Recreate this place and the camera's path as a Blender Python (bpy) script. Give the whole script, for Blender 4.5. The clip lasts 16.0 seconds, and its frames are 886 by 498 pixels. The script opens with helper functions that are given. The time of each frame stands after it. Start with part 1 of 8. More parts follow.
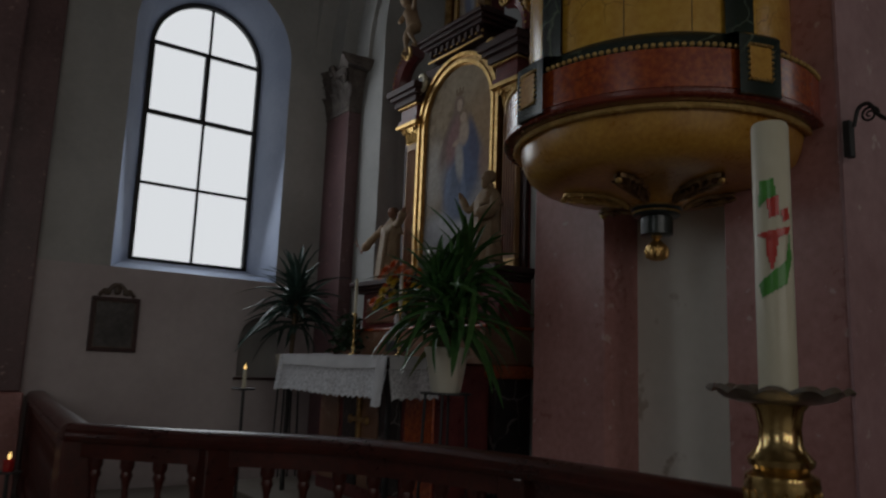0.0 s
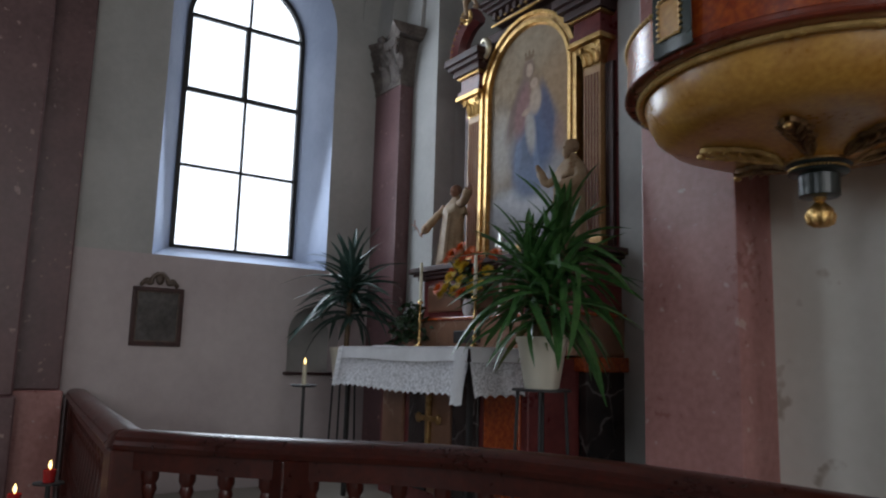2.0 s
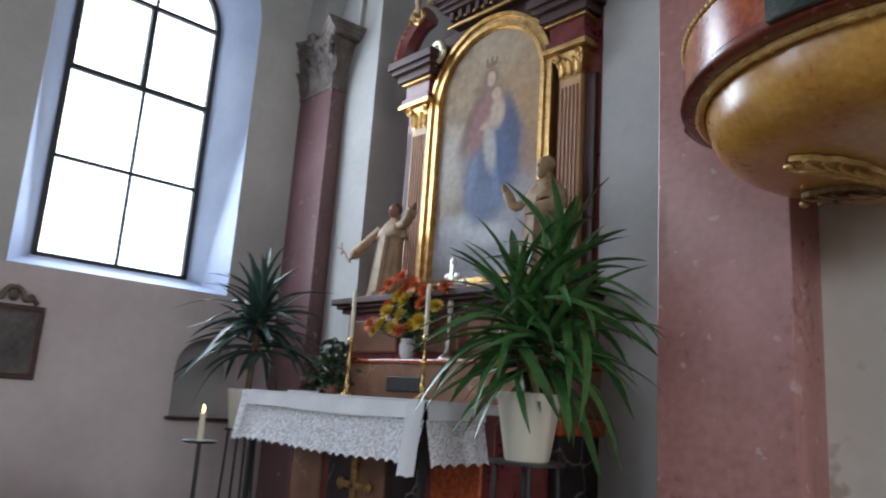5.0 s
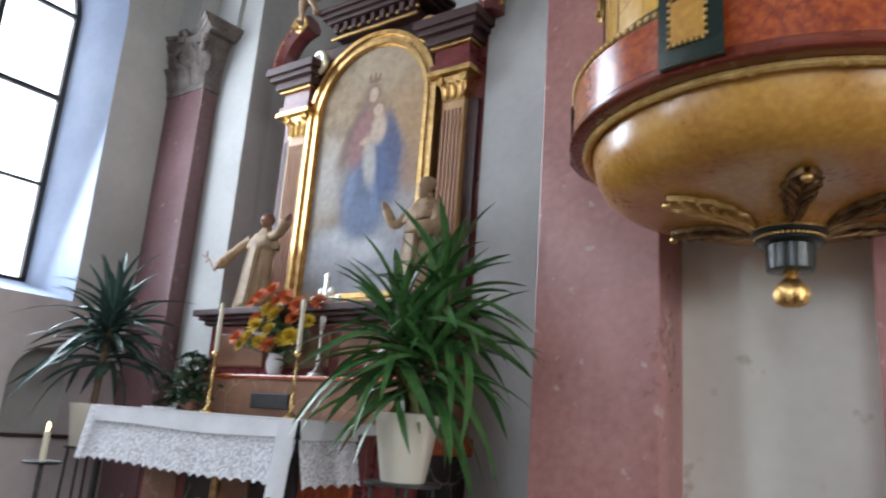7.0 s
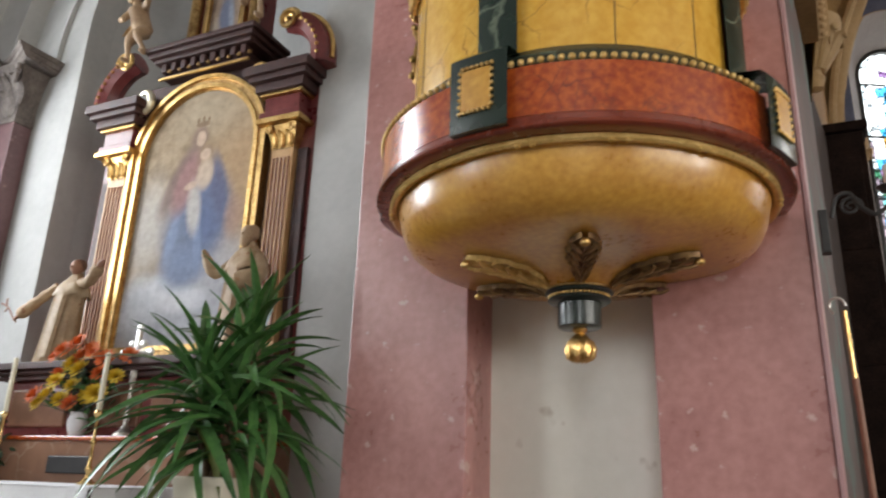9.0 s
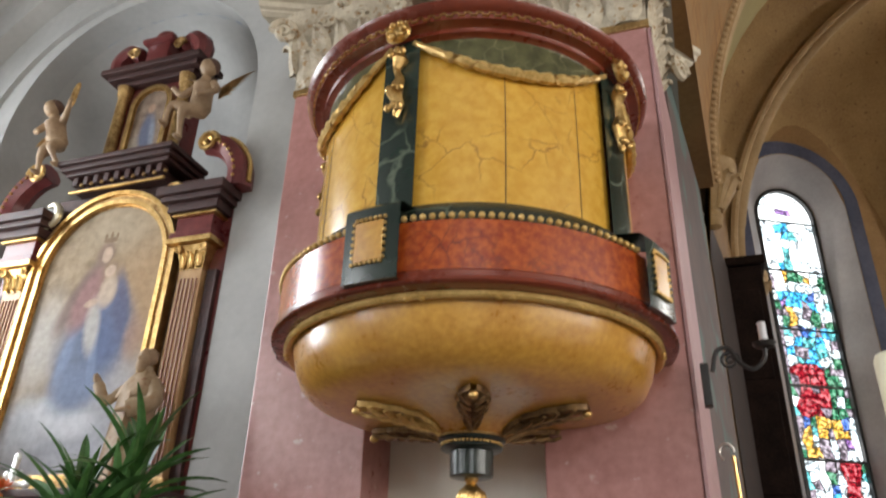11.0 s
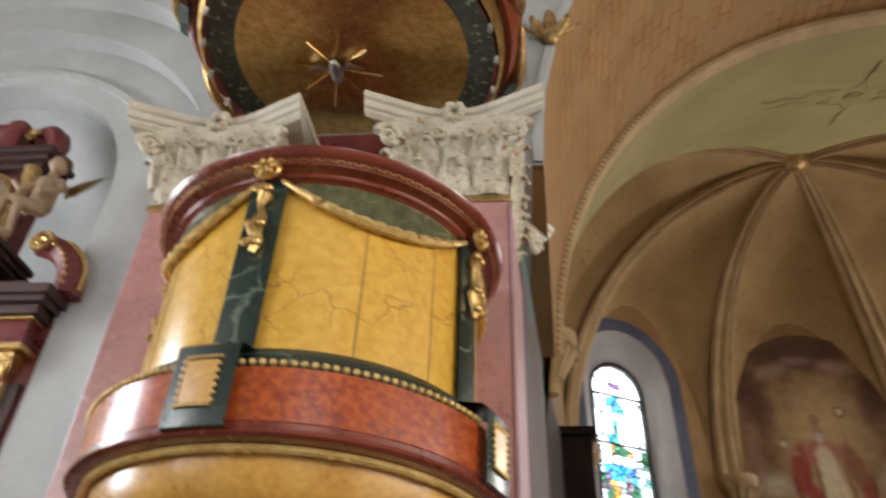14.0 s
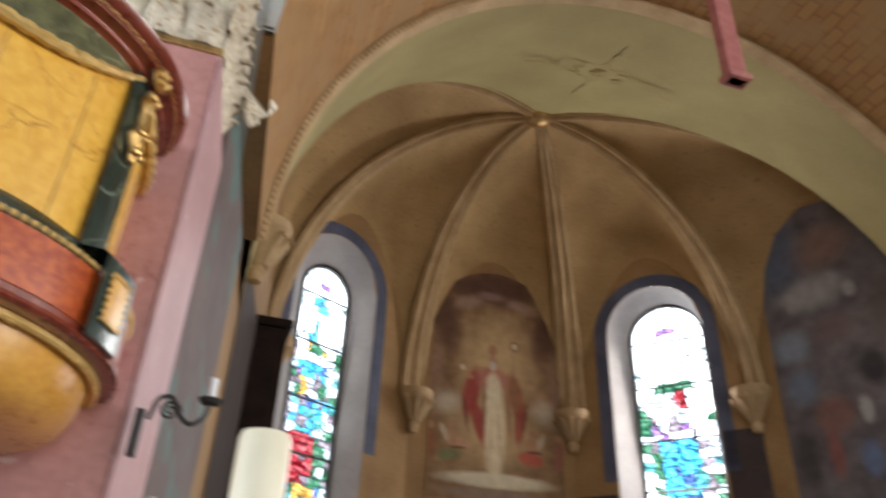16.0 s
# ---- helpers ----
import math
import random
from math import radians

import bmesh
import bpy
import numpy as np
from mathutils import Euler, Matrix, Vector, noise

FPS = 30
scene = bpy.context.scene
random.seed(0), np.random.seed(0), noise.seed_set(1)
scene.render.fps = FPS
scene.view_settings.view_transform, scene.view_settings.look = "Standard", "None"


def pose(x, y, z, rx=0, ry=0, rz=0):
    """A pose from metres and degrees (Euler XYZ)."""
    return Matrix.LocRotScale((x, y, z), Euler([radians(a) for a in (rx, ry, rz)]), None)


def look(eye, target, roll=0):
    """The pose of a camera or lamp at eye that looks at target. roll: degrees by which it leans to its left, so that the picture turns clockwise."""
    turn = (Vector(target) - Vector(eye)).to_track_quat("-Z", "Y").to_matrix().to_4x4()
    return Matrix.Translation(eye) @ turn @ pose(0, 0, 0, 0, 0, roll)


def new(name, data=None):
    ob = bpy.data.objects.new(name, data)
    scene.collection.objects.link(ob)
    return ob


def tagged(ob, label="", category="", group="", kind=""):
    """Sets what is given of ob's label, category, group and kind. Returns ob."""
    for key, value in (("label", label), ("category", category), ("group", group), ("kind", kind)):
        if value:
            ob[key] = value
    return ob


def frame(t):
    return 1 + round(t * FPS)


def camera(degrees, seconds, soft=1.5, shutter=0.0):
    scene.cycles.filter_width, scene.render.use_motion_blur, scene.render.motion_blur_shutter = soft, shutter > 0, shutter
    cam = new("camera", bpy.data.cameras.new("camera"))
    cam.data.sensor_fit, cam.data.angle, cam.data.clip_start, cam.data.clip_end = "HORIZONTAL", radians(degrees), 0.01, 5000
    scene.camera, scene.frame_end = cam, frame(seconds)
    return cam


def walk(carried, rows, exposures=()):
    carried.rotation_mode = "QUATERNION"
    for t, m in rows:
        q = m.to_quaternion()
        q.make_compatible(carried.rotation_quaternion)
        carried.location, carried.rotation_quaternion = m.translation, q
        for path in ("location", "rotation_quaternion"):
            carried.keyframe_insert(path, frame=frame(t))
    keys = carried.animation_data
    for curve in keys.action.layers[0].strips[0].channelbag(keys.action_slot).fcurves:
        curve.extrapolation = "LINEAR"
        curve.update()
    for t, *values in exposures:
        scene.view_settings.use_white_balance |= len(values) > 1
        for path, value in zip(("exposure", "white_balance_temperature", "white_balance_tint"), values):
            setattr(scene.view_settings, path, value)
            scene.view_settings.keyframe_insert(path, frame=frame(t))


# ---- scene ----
cam = camera(62.1, 16.0, 2.1, 0.7)
PATH = [
    (0, (0.353, 0.182, 1.306), (-1.244, 1.343, 1.623), 2.1),
    (0.5, (0.238, 0.264, 1.325), (-1.336, 1.444, 1.68), 3.1),
    (1, (0.06, 0.255, 1.311), (-1.544, 1.396, 1.662), 3.6),
    (1.5, (-0.145, 0.216, 1.313), (-1.744, 1.372, 1.641), 1.3),
    (2, (-0.31, 0.249, 1.299), (-1.951, 1.353, 1.593), 1.6),
    (2.5, (-0.487, 0.362, 1.314), (-2.12, 1.471, 1.63), 3.1),
    (3, (-0.669, 0.39, 1.309), (-2.3, 1.503, 1.625), 3.3),
    (3.5, (-0.891, 0.387, 1.316), (-2.493, 1.538, 1.645), 0.2),
    (4, (-1.043, 0.478, 1.314), (-2.609, 1.676, 1.651), 0.5),
    (4.2, (-1.082, 0.528, 1.331), (-2.63, 1.739, 1.7), 1.6),
    (6.3, (-1.362, 0.441, 1.357), (-2.609, 1.938, 1.81), 4.6),
    (6.5, (-1.353, 0.438, 1.359), (-2.574, 1.955, 1.816), 4.5),
    (7, (-1.326, 0.434, 1.364), (-2.473, 2.0, 1.843), 4.3),
    (7.5, (-1.291, 0.427, 1.374), (-2.337, 2.049, 1.9), 4.4),
    (8, (-1.268, 0.443, 1.377), (-2.206, 2.118, 1.939), 3.4),
    (8.5, (-1.227, 0.488, 1.385), (-2.082, 2.196, 1.978), 3.0),
    (9, (-1.17, 0.518, 1.416), (-1.973, 2.244, 2.03), 2.0),
    (9.5, (-1.141, 0.524, 1.441), (-1.859, 2.27, 2.102), 1.8),
    (10, (-1.115, 0.517, 1.471), (-1.745, 2.256, 2.233), 1.2),
    (10.2, (-1.106, 0.508, 1.477), (-1.711, 2.243, 2.267), 1.6),
    (12.3, (-0.973, 0.498, 1.602), (-1.511, 2.084, 2.696), 1.4),
    (12.5, (-0.983, 0.501, 1.595), (-1.488, 2.069, 2.728), 1.2),
    (13, (-0.989, 0.487, 1.603), (-1.434, 2.029, 2.797), 1.4),
    (13.5, (-1.01, 0.501, 1.602), (-1.358, 2.038, 2.834), 2.0),
    (14, (-1.054, 0.523, 1.592), (-1.226, 2.095, 2.816), 2.4),
    (14.5, (-1.056, 0.552, 1.574), (-1.036, 2.168, 2.752), 1.6),
    (15, (-0.968, 0.567, 1.565), (-0.763, 2.22, 2.671), 1.7),
    (15.5, (-0.857, 0.596, 1.58), (-0.567, 2.256, 2.656), 3.2),
    (16, (-0.774, 0.637, 1.591), (-0.264, 2.273, 2.622), 2.4),
]
EXPOSURE = [(0, -3.12, 6550, 10), (0.7, -2.55, 6350, 10), (1.5, -1.95, 6250, 10), (2.5, -1.45, 5950, 10), (3.5, -1.05, 5950, 10), (4.2, -0.95, 5950, 10), (6.5, -0.31, 5950, 10), (8, -0.23, 6350, 10), (9.5, -0.1, 6750, 10), (12.5, -0.05, 6700, 10), (14.5, 0.19, 6600, 10), (16, 0.31, 6300, 10)]
walk(cam, [(t, look(eye, target, roll)) for t, eye, target, roll in PATH], EXPOSURE)

# ---- world, light ----
world = bpy.data.worlds.new("sky")
scene.world = world
world.use_nodes = True
wn = world.node_tree
sky = wn.nodes.new("ShaderNodeTexSky")
sky.sky_type, sky.sun_disc, sky.sun_elevation, sky.sun_rotation = "NISHITA", False, radians(38), radians(-110)
wn.nodes["Background"].inputs[1].default_value = 0.12
wn.links.new(sky.outputs[0], wn.nodes["Background"].inputs[0])


def window_light(name, place, toward, width, height, watts, colour=(0.93, 0.97, 1.0)):
    """The sky's light in a window's opening."""
    data = bpy.data.lights.new(name, "AREA")
    data.shape, data.size, data.size_y, data.energy, data.color = "RECTANGLE", width, height, watts, colour
    ob = new(name, data)
    ob.matrix_world = look(place, Vector(place) + Vector(toward))
    return ob


window_light("daylight_aisle", (-6.74, 2.46, 3.65), (1, 0, -0.25), 1.1, 2.6, 135, (0.86, 0.93, 1.0))
for k, yy in enumerate((-2.2, -6.8)):
    window_light("daylight_aisle", (-7.0, yy, 3.7), (1, 0.25, -0.45), 1.2, 2.8, 150, (0.9, 0.95, 1.0))
for yy in (1.0, -4.0, -9.0):
    window_light("daylight_south", (14.55, yy, 4.6), (-1, 0, -0.55), 1.8, 4.6, 740, (1.0, 0.97, 0.92))
window_light("daylight_west", (3.5, -14.6, 6.0), (0, 1, -0.45), 3.4, 3.4, 570)

# ---- materials ----


def node_mat(name, rough=0.6, metal=0.0, spec=0.5, bump=0.0, bump_scale=60.0, coat=0.0):
    m = bpy.data.materials.new(name)
    m.use_nodes = True
    t = m.node_tree
    b = t.nodes["Principled BSDF"]
    b.inputs["Roughness"].default_value = rough
    b.inputs["Metallic"].default_value = metal
    b.inputs["Specular IOR Level"].default_value = spec
    b.inputs["Coat Weight"].default_value = coat
    b.inputs["Coat Roughness"].default_value = 0.26
    b.inputs["Coat IOR"].default_value = 1.6
    co = t.nodes.new("ShaderNodeTexCoord")
    if bump:
        n = t.nodes.new("ShaderNodeTexNoise")
        n.inputs["Scale"].default_value, n.inputs["Detail"].default_value = bump_scale, 6
        k = t.nodes.new("ShaderNodeBump")
        k.inputs["Strength"].default_value, k.inputs["Distance"].default_value = bump, 0.01
        t.links.new(co.outputs["Object"], n.inputs["Vector"])
        t.links.new(n.outputs["Fac"], k.inputs["Height"])
        t.links.new(k.outputs["Normal"], b.inputs["Normal"])
    return m, t, b, co


def ramp_node(t, stops):
    r = t.nodes.new("ShaderNodeValToRGB")
    e = r.color_ramp.elements
    while len(e) < len(stops):
        e.new(0.5)
    for k, (p, c) in zip(e, stops):
        k.position, k.color = p, (*c, 1)
    return r


def mottled(name, dark, light, scale=3.0, fine=25.0, fine_mix=0.25, rough=0.6, spot=None, rough_var=0.12, **kw):
    """Cloudy colour at two scales, as on plaster, stone or wood paint."""
    m, t, b, co = node_mat(name, rough, **kw)
    n1 = t.nodes.new("ShaderNodeTexNoise")
    n1.inputs["Scale"].default_value, n1.inputs["Detail"].default_value = scale, 8
    n2 = t.nodes.new("ShaderNodeTexNoise")
    n2.inputs["Scale"].default_value, n2.inputs["Detail"].default_value = fine, 5
    mix = t.nodes.new("ShaderNodeMix")
    mix.inputs[0].default_value = fine_mix
    for n in (n1, n2):
        t.links.new(co.outputs["Object"], n.inputs["Vector"])
    t.links.new(n1.outputs["Fac"], mix.inputs[2])
    t.links.new(n2.outputs["Fac"], mix.inputs[3])
    r = ramp_node(t, [(0.36, dark), (0.64, light)])
    t.links.new(mix.outputs[0], r.inputs["Fac"])
    last = r.outputs["Color"]
    if spot:
        colour, amount, sscale = spot
        n3 = t.nodes.new("ShaderNodeTexNoise")
        n3.inputs["Scale"].default_value, n3.inputs["Detail"].default_value = sscale, 3
        t.links.new(co.outputs["Object"], n3.inputs["Vector"])
        r3 = ramp_node(t, [(amount, (0, 0, 0)), (amount + 0.05, (1, 1, 1))])
        t.links.new(n3.outputs["Fac"], r3.inputs["Fac"])
        mx = t.nodes.new("ShaderNodeMix")
        mx.data_type = "RGBA"
        mx.inputs[7].default_value = (*colour, 1)
        t.links.new(r3.outputs["Color"], mx.inputs[0])
        t.links.new(last, mx.inputs[6])
        last = mx.outputs[2]
    t.links.new(last, b.inputs["Base Color"])
    mr = t.nodes.new("ShaderNodeMapRange")
    mr.inputs[3].default_value, mr.inputs[4].default_value = max(0.03, rough - rough_var), min(1, rough + rough_var)
    t.links.new(mix.outputs[0], mr.inputs[0])
    t.links.new(mr.outputs[0], b.inputs["Roughness"])
    return m


def veined(name, base, light, vein, scale=2.2, width=0.03, rough=0.25, crack=6.0, vein_mix=0.8, **kw):
    """Marble: clouds crossed by a broken net of veins."""
    m, t, b, co = node_mat(name, rough, **kw)
    n1 = t.nodes.new("ShaderNodeTexNoise")
    n1.inputs["Scale"].default_value, n1.inputs["Detail"].default_value = scale, 9
    t.links.new(co.outputs["Object"], n1.inputs["Vector"])
    r = ramp_node(t, [(0.34, base), (0.66, light)])
    t.links.new(n1.outputs["Fac"], r.inputs["Fac"])
    warp = t.nodes.new("ShaderNodeMix")
    warp.data_type = "VECTOR"
    warp.inputs[0].default_value = 0.16
    t.links.new(co.outputs["Object"], warp.inputs[4])
    n2 = t.nodes.new("ShaderNodeTexNoise")
    n2.inputs["Scale"].default_value, n2.inputs["Detail"].default_value = 5.0, 6
    t.links.new(co.outputs["Object"], n2.inputs["Vector"])
    t.links.new(n2.outputs["Color"], warp.inputs[5])
    v = t.nodes.new("ShaderNodeTexVoronoi")
    v.feature = "DISTANCE_TO_EDGE"
    v.inputs["Scale"].default_value = crack
    t.links.new(warp.outputs[1], v.inputs["Vector"])
    r2 = ramp_node(t, [(0.0, (vein_mix,) * 3), (width, (0, 0, 0))])
    t.links.new(v.outputs["Distance"], r2.inputs["Fac"])
    gate = t.nodes.new("ShaderNodeMath")
    gate.operation = "MULTIPLY"
    r4 = ramp_node(t, [(0.45, (0, 0, 0)), (0.6, (1, 1, 1))])
    n5 = t.nodes.new("ShaderNodeTexNoise")
    n5.inputs["Scale"].default_value, n5.inputs["Detail"].default_value = 4.0, 3
    t.links.new(co.outputs["Object"], n5.inputs["Vector"])
    t.links.new(n5.outputs["Fac"], r4.inputs["Fac"])
    t.links.new(r2.outputs["Color"], gate.inputs[0])
    t.links.new(r4.outputs["Color"], gate.inputs[1])
    mx = t.nodes.new("ShaderNodeMix")
    mx.data_type = "RGBA"
    mx.inputs[7].default_value = (*vein, 1)
    t.links.new(gate.outputs[0], mx.inputs[0])
    t.links.new(r.outputs["Color"], mx.inputs[6])
    t.links.new(mx.outputs[2], b.inputs["Base Color"])
    return m


def glowing(name, colour, strength):
    m = bpy.data.materials.new(name)
    m.use_nodes = True
    t = m.node_tree
    t.nodes.remove(t.nodes["Principled BSDF"])
    e = t.nodes.new("ShaderNodeEmission")
    e.inputs[0].default_value, e.inputs[1].default_value = (*colour, 1), strength
    t.links.new(e.outputs[0], t.nodes["Material Output"].inputs[0])
    return m


WHITE = mottled("white_plaster", (0.365, 0.36, 0.345), (0.485, 0.48, 0.46), 1.2, 18, 0.2, 0.85, bump=0.12, bump_scale=45)
ROSE_WALL = mottled("rose_plaster", (0.47, 0.40, 0.40), (0.62, 0.55, 0.54), 0.9, 14, 0.2, 0.85, bump=0.12, bump_scale=45)
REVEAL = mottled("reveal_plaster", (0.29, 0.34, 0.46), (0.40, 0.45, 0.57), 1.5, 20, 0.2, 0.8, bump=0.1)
PINK = mottled("pink_marble", (0.36, 0.160, 0.146), (0.52, 0.265, 0.245), 2.6, 26, 0.4, 0.3, spot=((0.55, 0.37, 0.34), 0.655, 17.0), bump=0.03)
def stencilled(name, axis_x, axis_z, radius):
    """Ochre arch paint with a stencilled net of blocks that runs round the arch."""
    m, t, b, co = node_mat(name, 0.8, bump=0.1, bump_scale=50)
    sep = t.nodes.new("ShaderNodeSeparateXYZ")
    t.links.new(co.outputs["Object"], sep.inputs[0])
    dx, dz, ang, arc = (t.nodes.new("ShaderNodeMath") for _ in range(4))
    dx.operation, dx.inputs[1].default_value = "SUBTRACT", axis_x
    dz.operation, dz.inputs[1].default_value = "SUBTRACT", axis_z
    ang.operation = "ARCTAN2"
    arc.operation, arc.inputs[1].default_value = "MULTIPLY", radius
    t.links.new(sep.outputs[0], dx.inputs[0])
    t.links.new(sep.outputs[2], dz.inputs[0])
    t.links.new(dz.outputs[0], ang.inputs[0])
    t.links.new(dx.outputs[0], ang.inputs[1])
    t.links.new(ang.outputs[0], arc.inputs[0])
    com = t.nodes.new("ShaderNodeCombineXYZ")
    t.links.new(sep.outputs[1], com.inputs[0])
    t.links.new(arc.outputs[0], com.inputs[1])
    br = t.nodes.new("ShaderNodeTexBrick")
    for key, v in (("Scale", 1.0), ("Brick Width", 0.24), ("Row Height", 0.15), ("Mortar Size", 0.014), ("Mortar Smooth", 0.4)):
        br.inputs[key].default_value = v
    br.inputs["Color1"].default_value, br.inputs["Color2"].default_value, br.inputs["Mortar"].default_value = (0.26, 0.125, 0.036, 1), (0.32, 0.165, 0.052, 1), (0.195, 0.088, 0.027, 1)
    t.links.new(com.outputs[0], br.inputs["Vector"])
    n = t.nodes.new("ShaderNodeTexNoise")
    n.inputs["Scale"].default_value, n.inputs["Detail"].default_value = 2.6, 7
    t.links.new(co.outputs["Object"], n.inputs["Vector"])
    mx = t.nodes.new("ShaderNodeMix")
    mx.data_type = "RGBA"
    mx.inputs[7].default_value = (0.275, 0.155, 0.06, 1)
    r = ramp_node(t, [(0.42, (0.0, 0.0, 0.0)), (0.6, (0.85, 0.85, 0.85))])
    t.links.new(n.outputs["Fac"], r.inputs["Fac"])
    t.links.new(r.outputs["Color"], mx.inputs[0])
    t.links.new(br.outputs["Color"], mx.inputs[6])
    t.links.new(mx.outputs[2], b.inputs["Base Color"])
    return m


def soft_paint(name, dark, light, strokes, grain=14.0):
    """Painted picture, matt: soft strokes over a clouded ground, each (u, v, half width, half height, turn, colour, softness, strength), in metres."""
    m, t, b, co = node_mat(name, 0.75, spec=0.22, bump=0.04, bump_scale=30)
    uv = t.nodes.new("ShaderNodeUVMap")
    uv.uv_map = "canvas"
    n = t.nodes.new("ShaderNodeTexNoise")
    n.inputs["Scale"].default_value, n.inputs["Detail"].default_value = grain, 5
    t.links.new(uv.outputs[0], n.inputs["Vector"])
    sub = t.nodes.new("ShaderNodeVectorMath")
    sub.operation, sub.inputs[1].default_value = "SUBTRACT", (0.5, 0.5, 0.5)
    t.links.new(n.outputs["Color"], sub.inputs[0])
    warp = t.nodes.new("ShaderNodeVectorMath")
    warp.operation = "MULTIPLY_ADD"
    warp.inputs[1].default_value = (0.32 / grain, 0.32 / grain, 0.0)
    t.links.new(sub.outputs[0], warp.inputs[0])
    t.links.new(uv.outputs[0], warp.inputs[2])
    n2 = t.nodes.new("ShaderNodeTexNoise")
    n2.inputs["Scale"].default_value, n2.inputs["Detail"].default_value = grain * 0.35, 8
    t.links.new(uv.outputs[0], n2.inputs["Vector"])
    r = ramp_node(t, [(0.36, dark), (0.64, light)])
    t.links.new(n2.outputs["Fac"], r.inputs["Fac"])
    last = r.outputs["Color"]
    for u, v, rx, rz, turn, colour, soft, strength in strokes:
        mp = t.nodes.new("ShaderNodeMapping")
        mp.vector_type = "TEXTURE"
        mp.inputs["Location"].default_value = (u, v, 0)
        mp.inputs["Rotation"].default_value = (0, 0, radians(turn))
        mp.inputs["Scale"].default_value = (rx, rz, 1)
        t.links.new(warp.outputs[0], mp.inputs["Vector"])
        ln = t.nodes.new("ShaderNodeVectorMath")
        ln.operation = "LENGTH"
        t.links.new(mp.outputs[0], ln.inputs[0])
        mr = t.nodes.new("ShaderNodeMapRange")
        mr.interpolation_type = "SMOOTHSTEP"
        mr.inputs[1].default_value, mr.inputs[2].default_value = 1 - soft, 1 + soft * 0.45
        mr.inputs[3].default_value, mr.inputs[4].default_value = strength, 0.0
        t.links.new(ln.outputs["Value"], mr.inputs[0])
        mx = t.nodes.new("ShaderNodeMix")
        mx.data_type = "RGBA"
        mx.inputs[7].default_value = (*colour, 1)
        t.links.new(mr.outputs[0], mx.inputs[0])
        t.links.new(last, mx.inputs[6])
        last = mx.outputs[2]
    var = t.nodes.new("ShaderNodeMix")
    var.data_type, var.blend_type = "RGBA", "OVERLAY"
    var.inputs[0].default_value = 0.3
    t.links.new(last, var.inputs[6])
    t.links.new(n.outputs["Fac"], var.inputs[7])
    t.links.new(var.outputs[2], b.inputs["Base Color"])
    return m


OCHRE = mottled("ochre_painted_plaster", (0.225, 0.12, 0.043), (0.345, 0.20, 0.08), 1.6, 30, 0.35, 0.8, bump=0.1, bump_scale=50)
VAULT = mottled("ochre_stencilled_vault", (0.29, 0.166, 0.062), (0.44, 0.282, 0.122), 1.4, 34, 0.4, 0.8, spot=((0.27, 0.155, 0.065), 0.64, 14.0), bump=0.1, bump_scale=50)
BEIGE = mottled("beige_painted_vault", (0.30, 0.235, 0.095), (0.40, 0.325, 0.145), 0.9, 25, 0.25, 0.85, bump=0.08)
RIB = mottled("rib_paint", (0.34, 0.215, 0.10), (0.47, 0.325, 0.17), 3, 25, 0.3, 0.75)
GREY_BLUE = mottled("grey_blue_paint", (0.052, 0.058, 0.095), (0.105, 0.112, 0.165), 2, 20, 0.3, 0.8)
SOFFIT = stencilled("stencilled_arch_paint", 3.5, 4.46, 4.27)
STONE_CAP = mottled("capital_stone", (0.38, 0.31, 0.22), (0.66, 0.59, 0.46), 9, 40, 0.4, 0.75, spot=((0.33, 0.20, 0.095), 0.60, 30), bump=0.2, bump_scale=70)
YELLOW = veined("yellow_marbling", (0.64, 0.335, 0.037), (0.745, 0.43, 0.068), (0.28, 0.11, 0.015), 26, 0.026, 0.24, 9.0, coat=0.8)
BOWL = mottled("ochre_lacquer", (0.44, 0.19, 0.020), (0.68, 0.37, 0.065), 5, 46, 0.42, 0.3, coat=0.75, bump=0.05, bump_scale=8)
RED = veined("red_marbling", (0.27, 0.034, 0.006), (0.50, 0.10, 0.015), (0.12, 0.025, 0.012), 44, 0.05, 0.24, 20, coat=0.7)
RED_WOOD = mottled("red_lacquered_wood", (0.125, 0.016, 0.006), (0.225, 0.036, 0.011), 4, 30, 0.3, 0.28, coat=0.5)
GREEN = veined("green_marbling", (0.008, 0.018, 0.014), (0.022, 0.038, 0.029), (0.17, 0.20, 0.145), 6, 0.045, 0.24, 7, vein_mix=0.75, coat=0.4)
GREEN_DULL = mottled("dull_green_marbling", (0.010, 0.016, 0.014), (0.035, 0.045, 0.038), 12, 50, 0.4, 0.3)
OLIVE = veined("olive_marbling", (0.055, 0.055, 0.024), (0.12, 0.115, 0.05), (0.32, 0.29, 0.16), 18, 0.06, 0.3, 16, vein_mix=0.8)
GOLD = mottled("gilding", (0.46, 0.27, 0.08), (0.78, 0.54, 0.23), 22, 90, 0.5, 0.36, metal=1.0, bump=0.1, bump_scale=90)
OLD_GOLD = mottled("dull_gilding", (0.26, 0.14, 0.05), (0.60, 0.40, 0.17), 20, 80, 0.4, 0.42, metal=0.85, bump=0.2, bump_scale=80)
# two more tones of the gilding: highlights and shade put into the colour
LIT_GOLD = mottled("lit_gilding", (0.52, 0.32, 0.09), (0.80, 0.56, 0.22), 22, 90, 0.5, 0.34, metal=0.4, bump=0.1, bump_scale=90)
SHADED_GOLD = mottled("shaded_gilding", (0.10, 0.05, 0.022), (0.36, 0.22, 0.09), 22, 80, 0.4, 0.45, metal=0.6, bump=0.2, bump_scale=80)
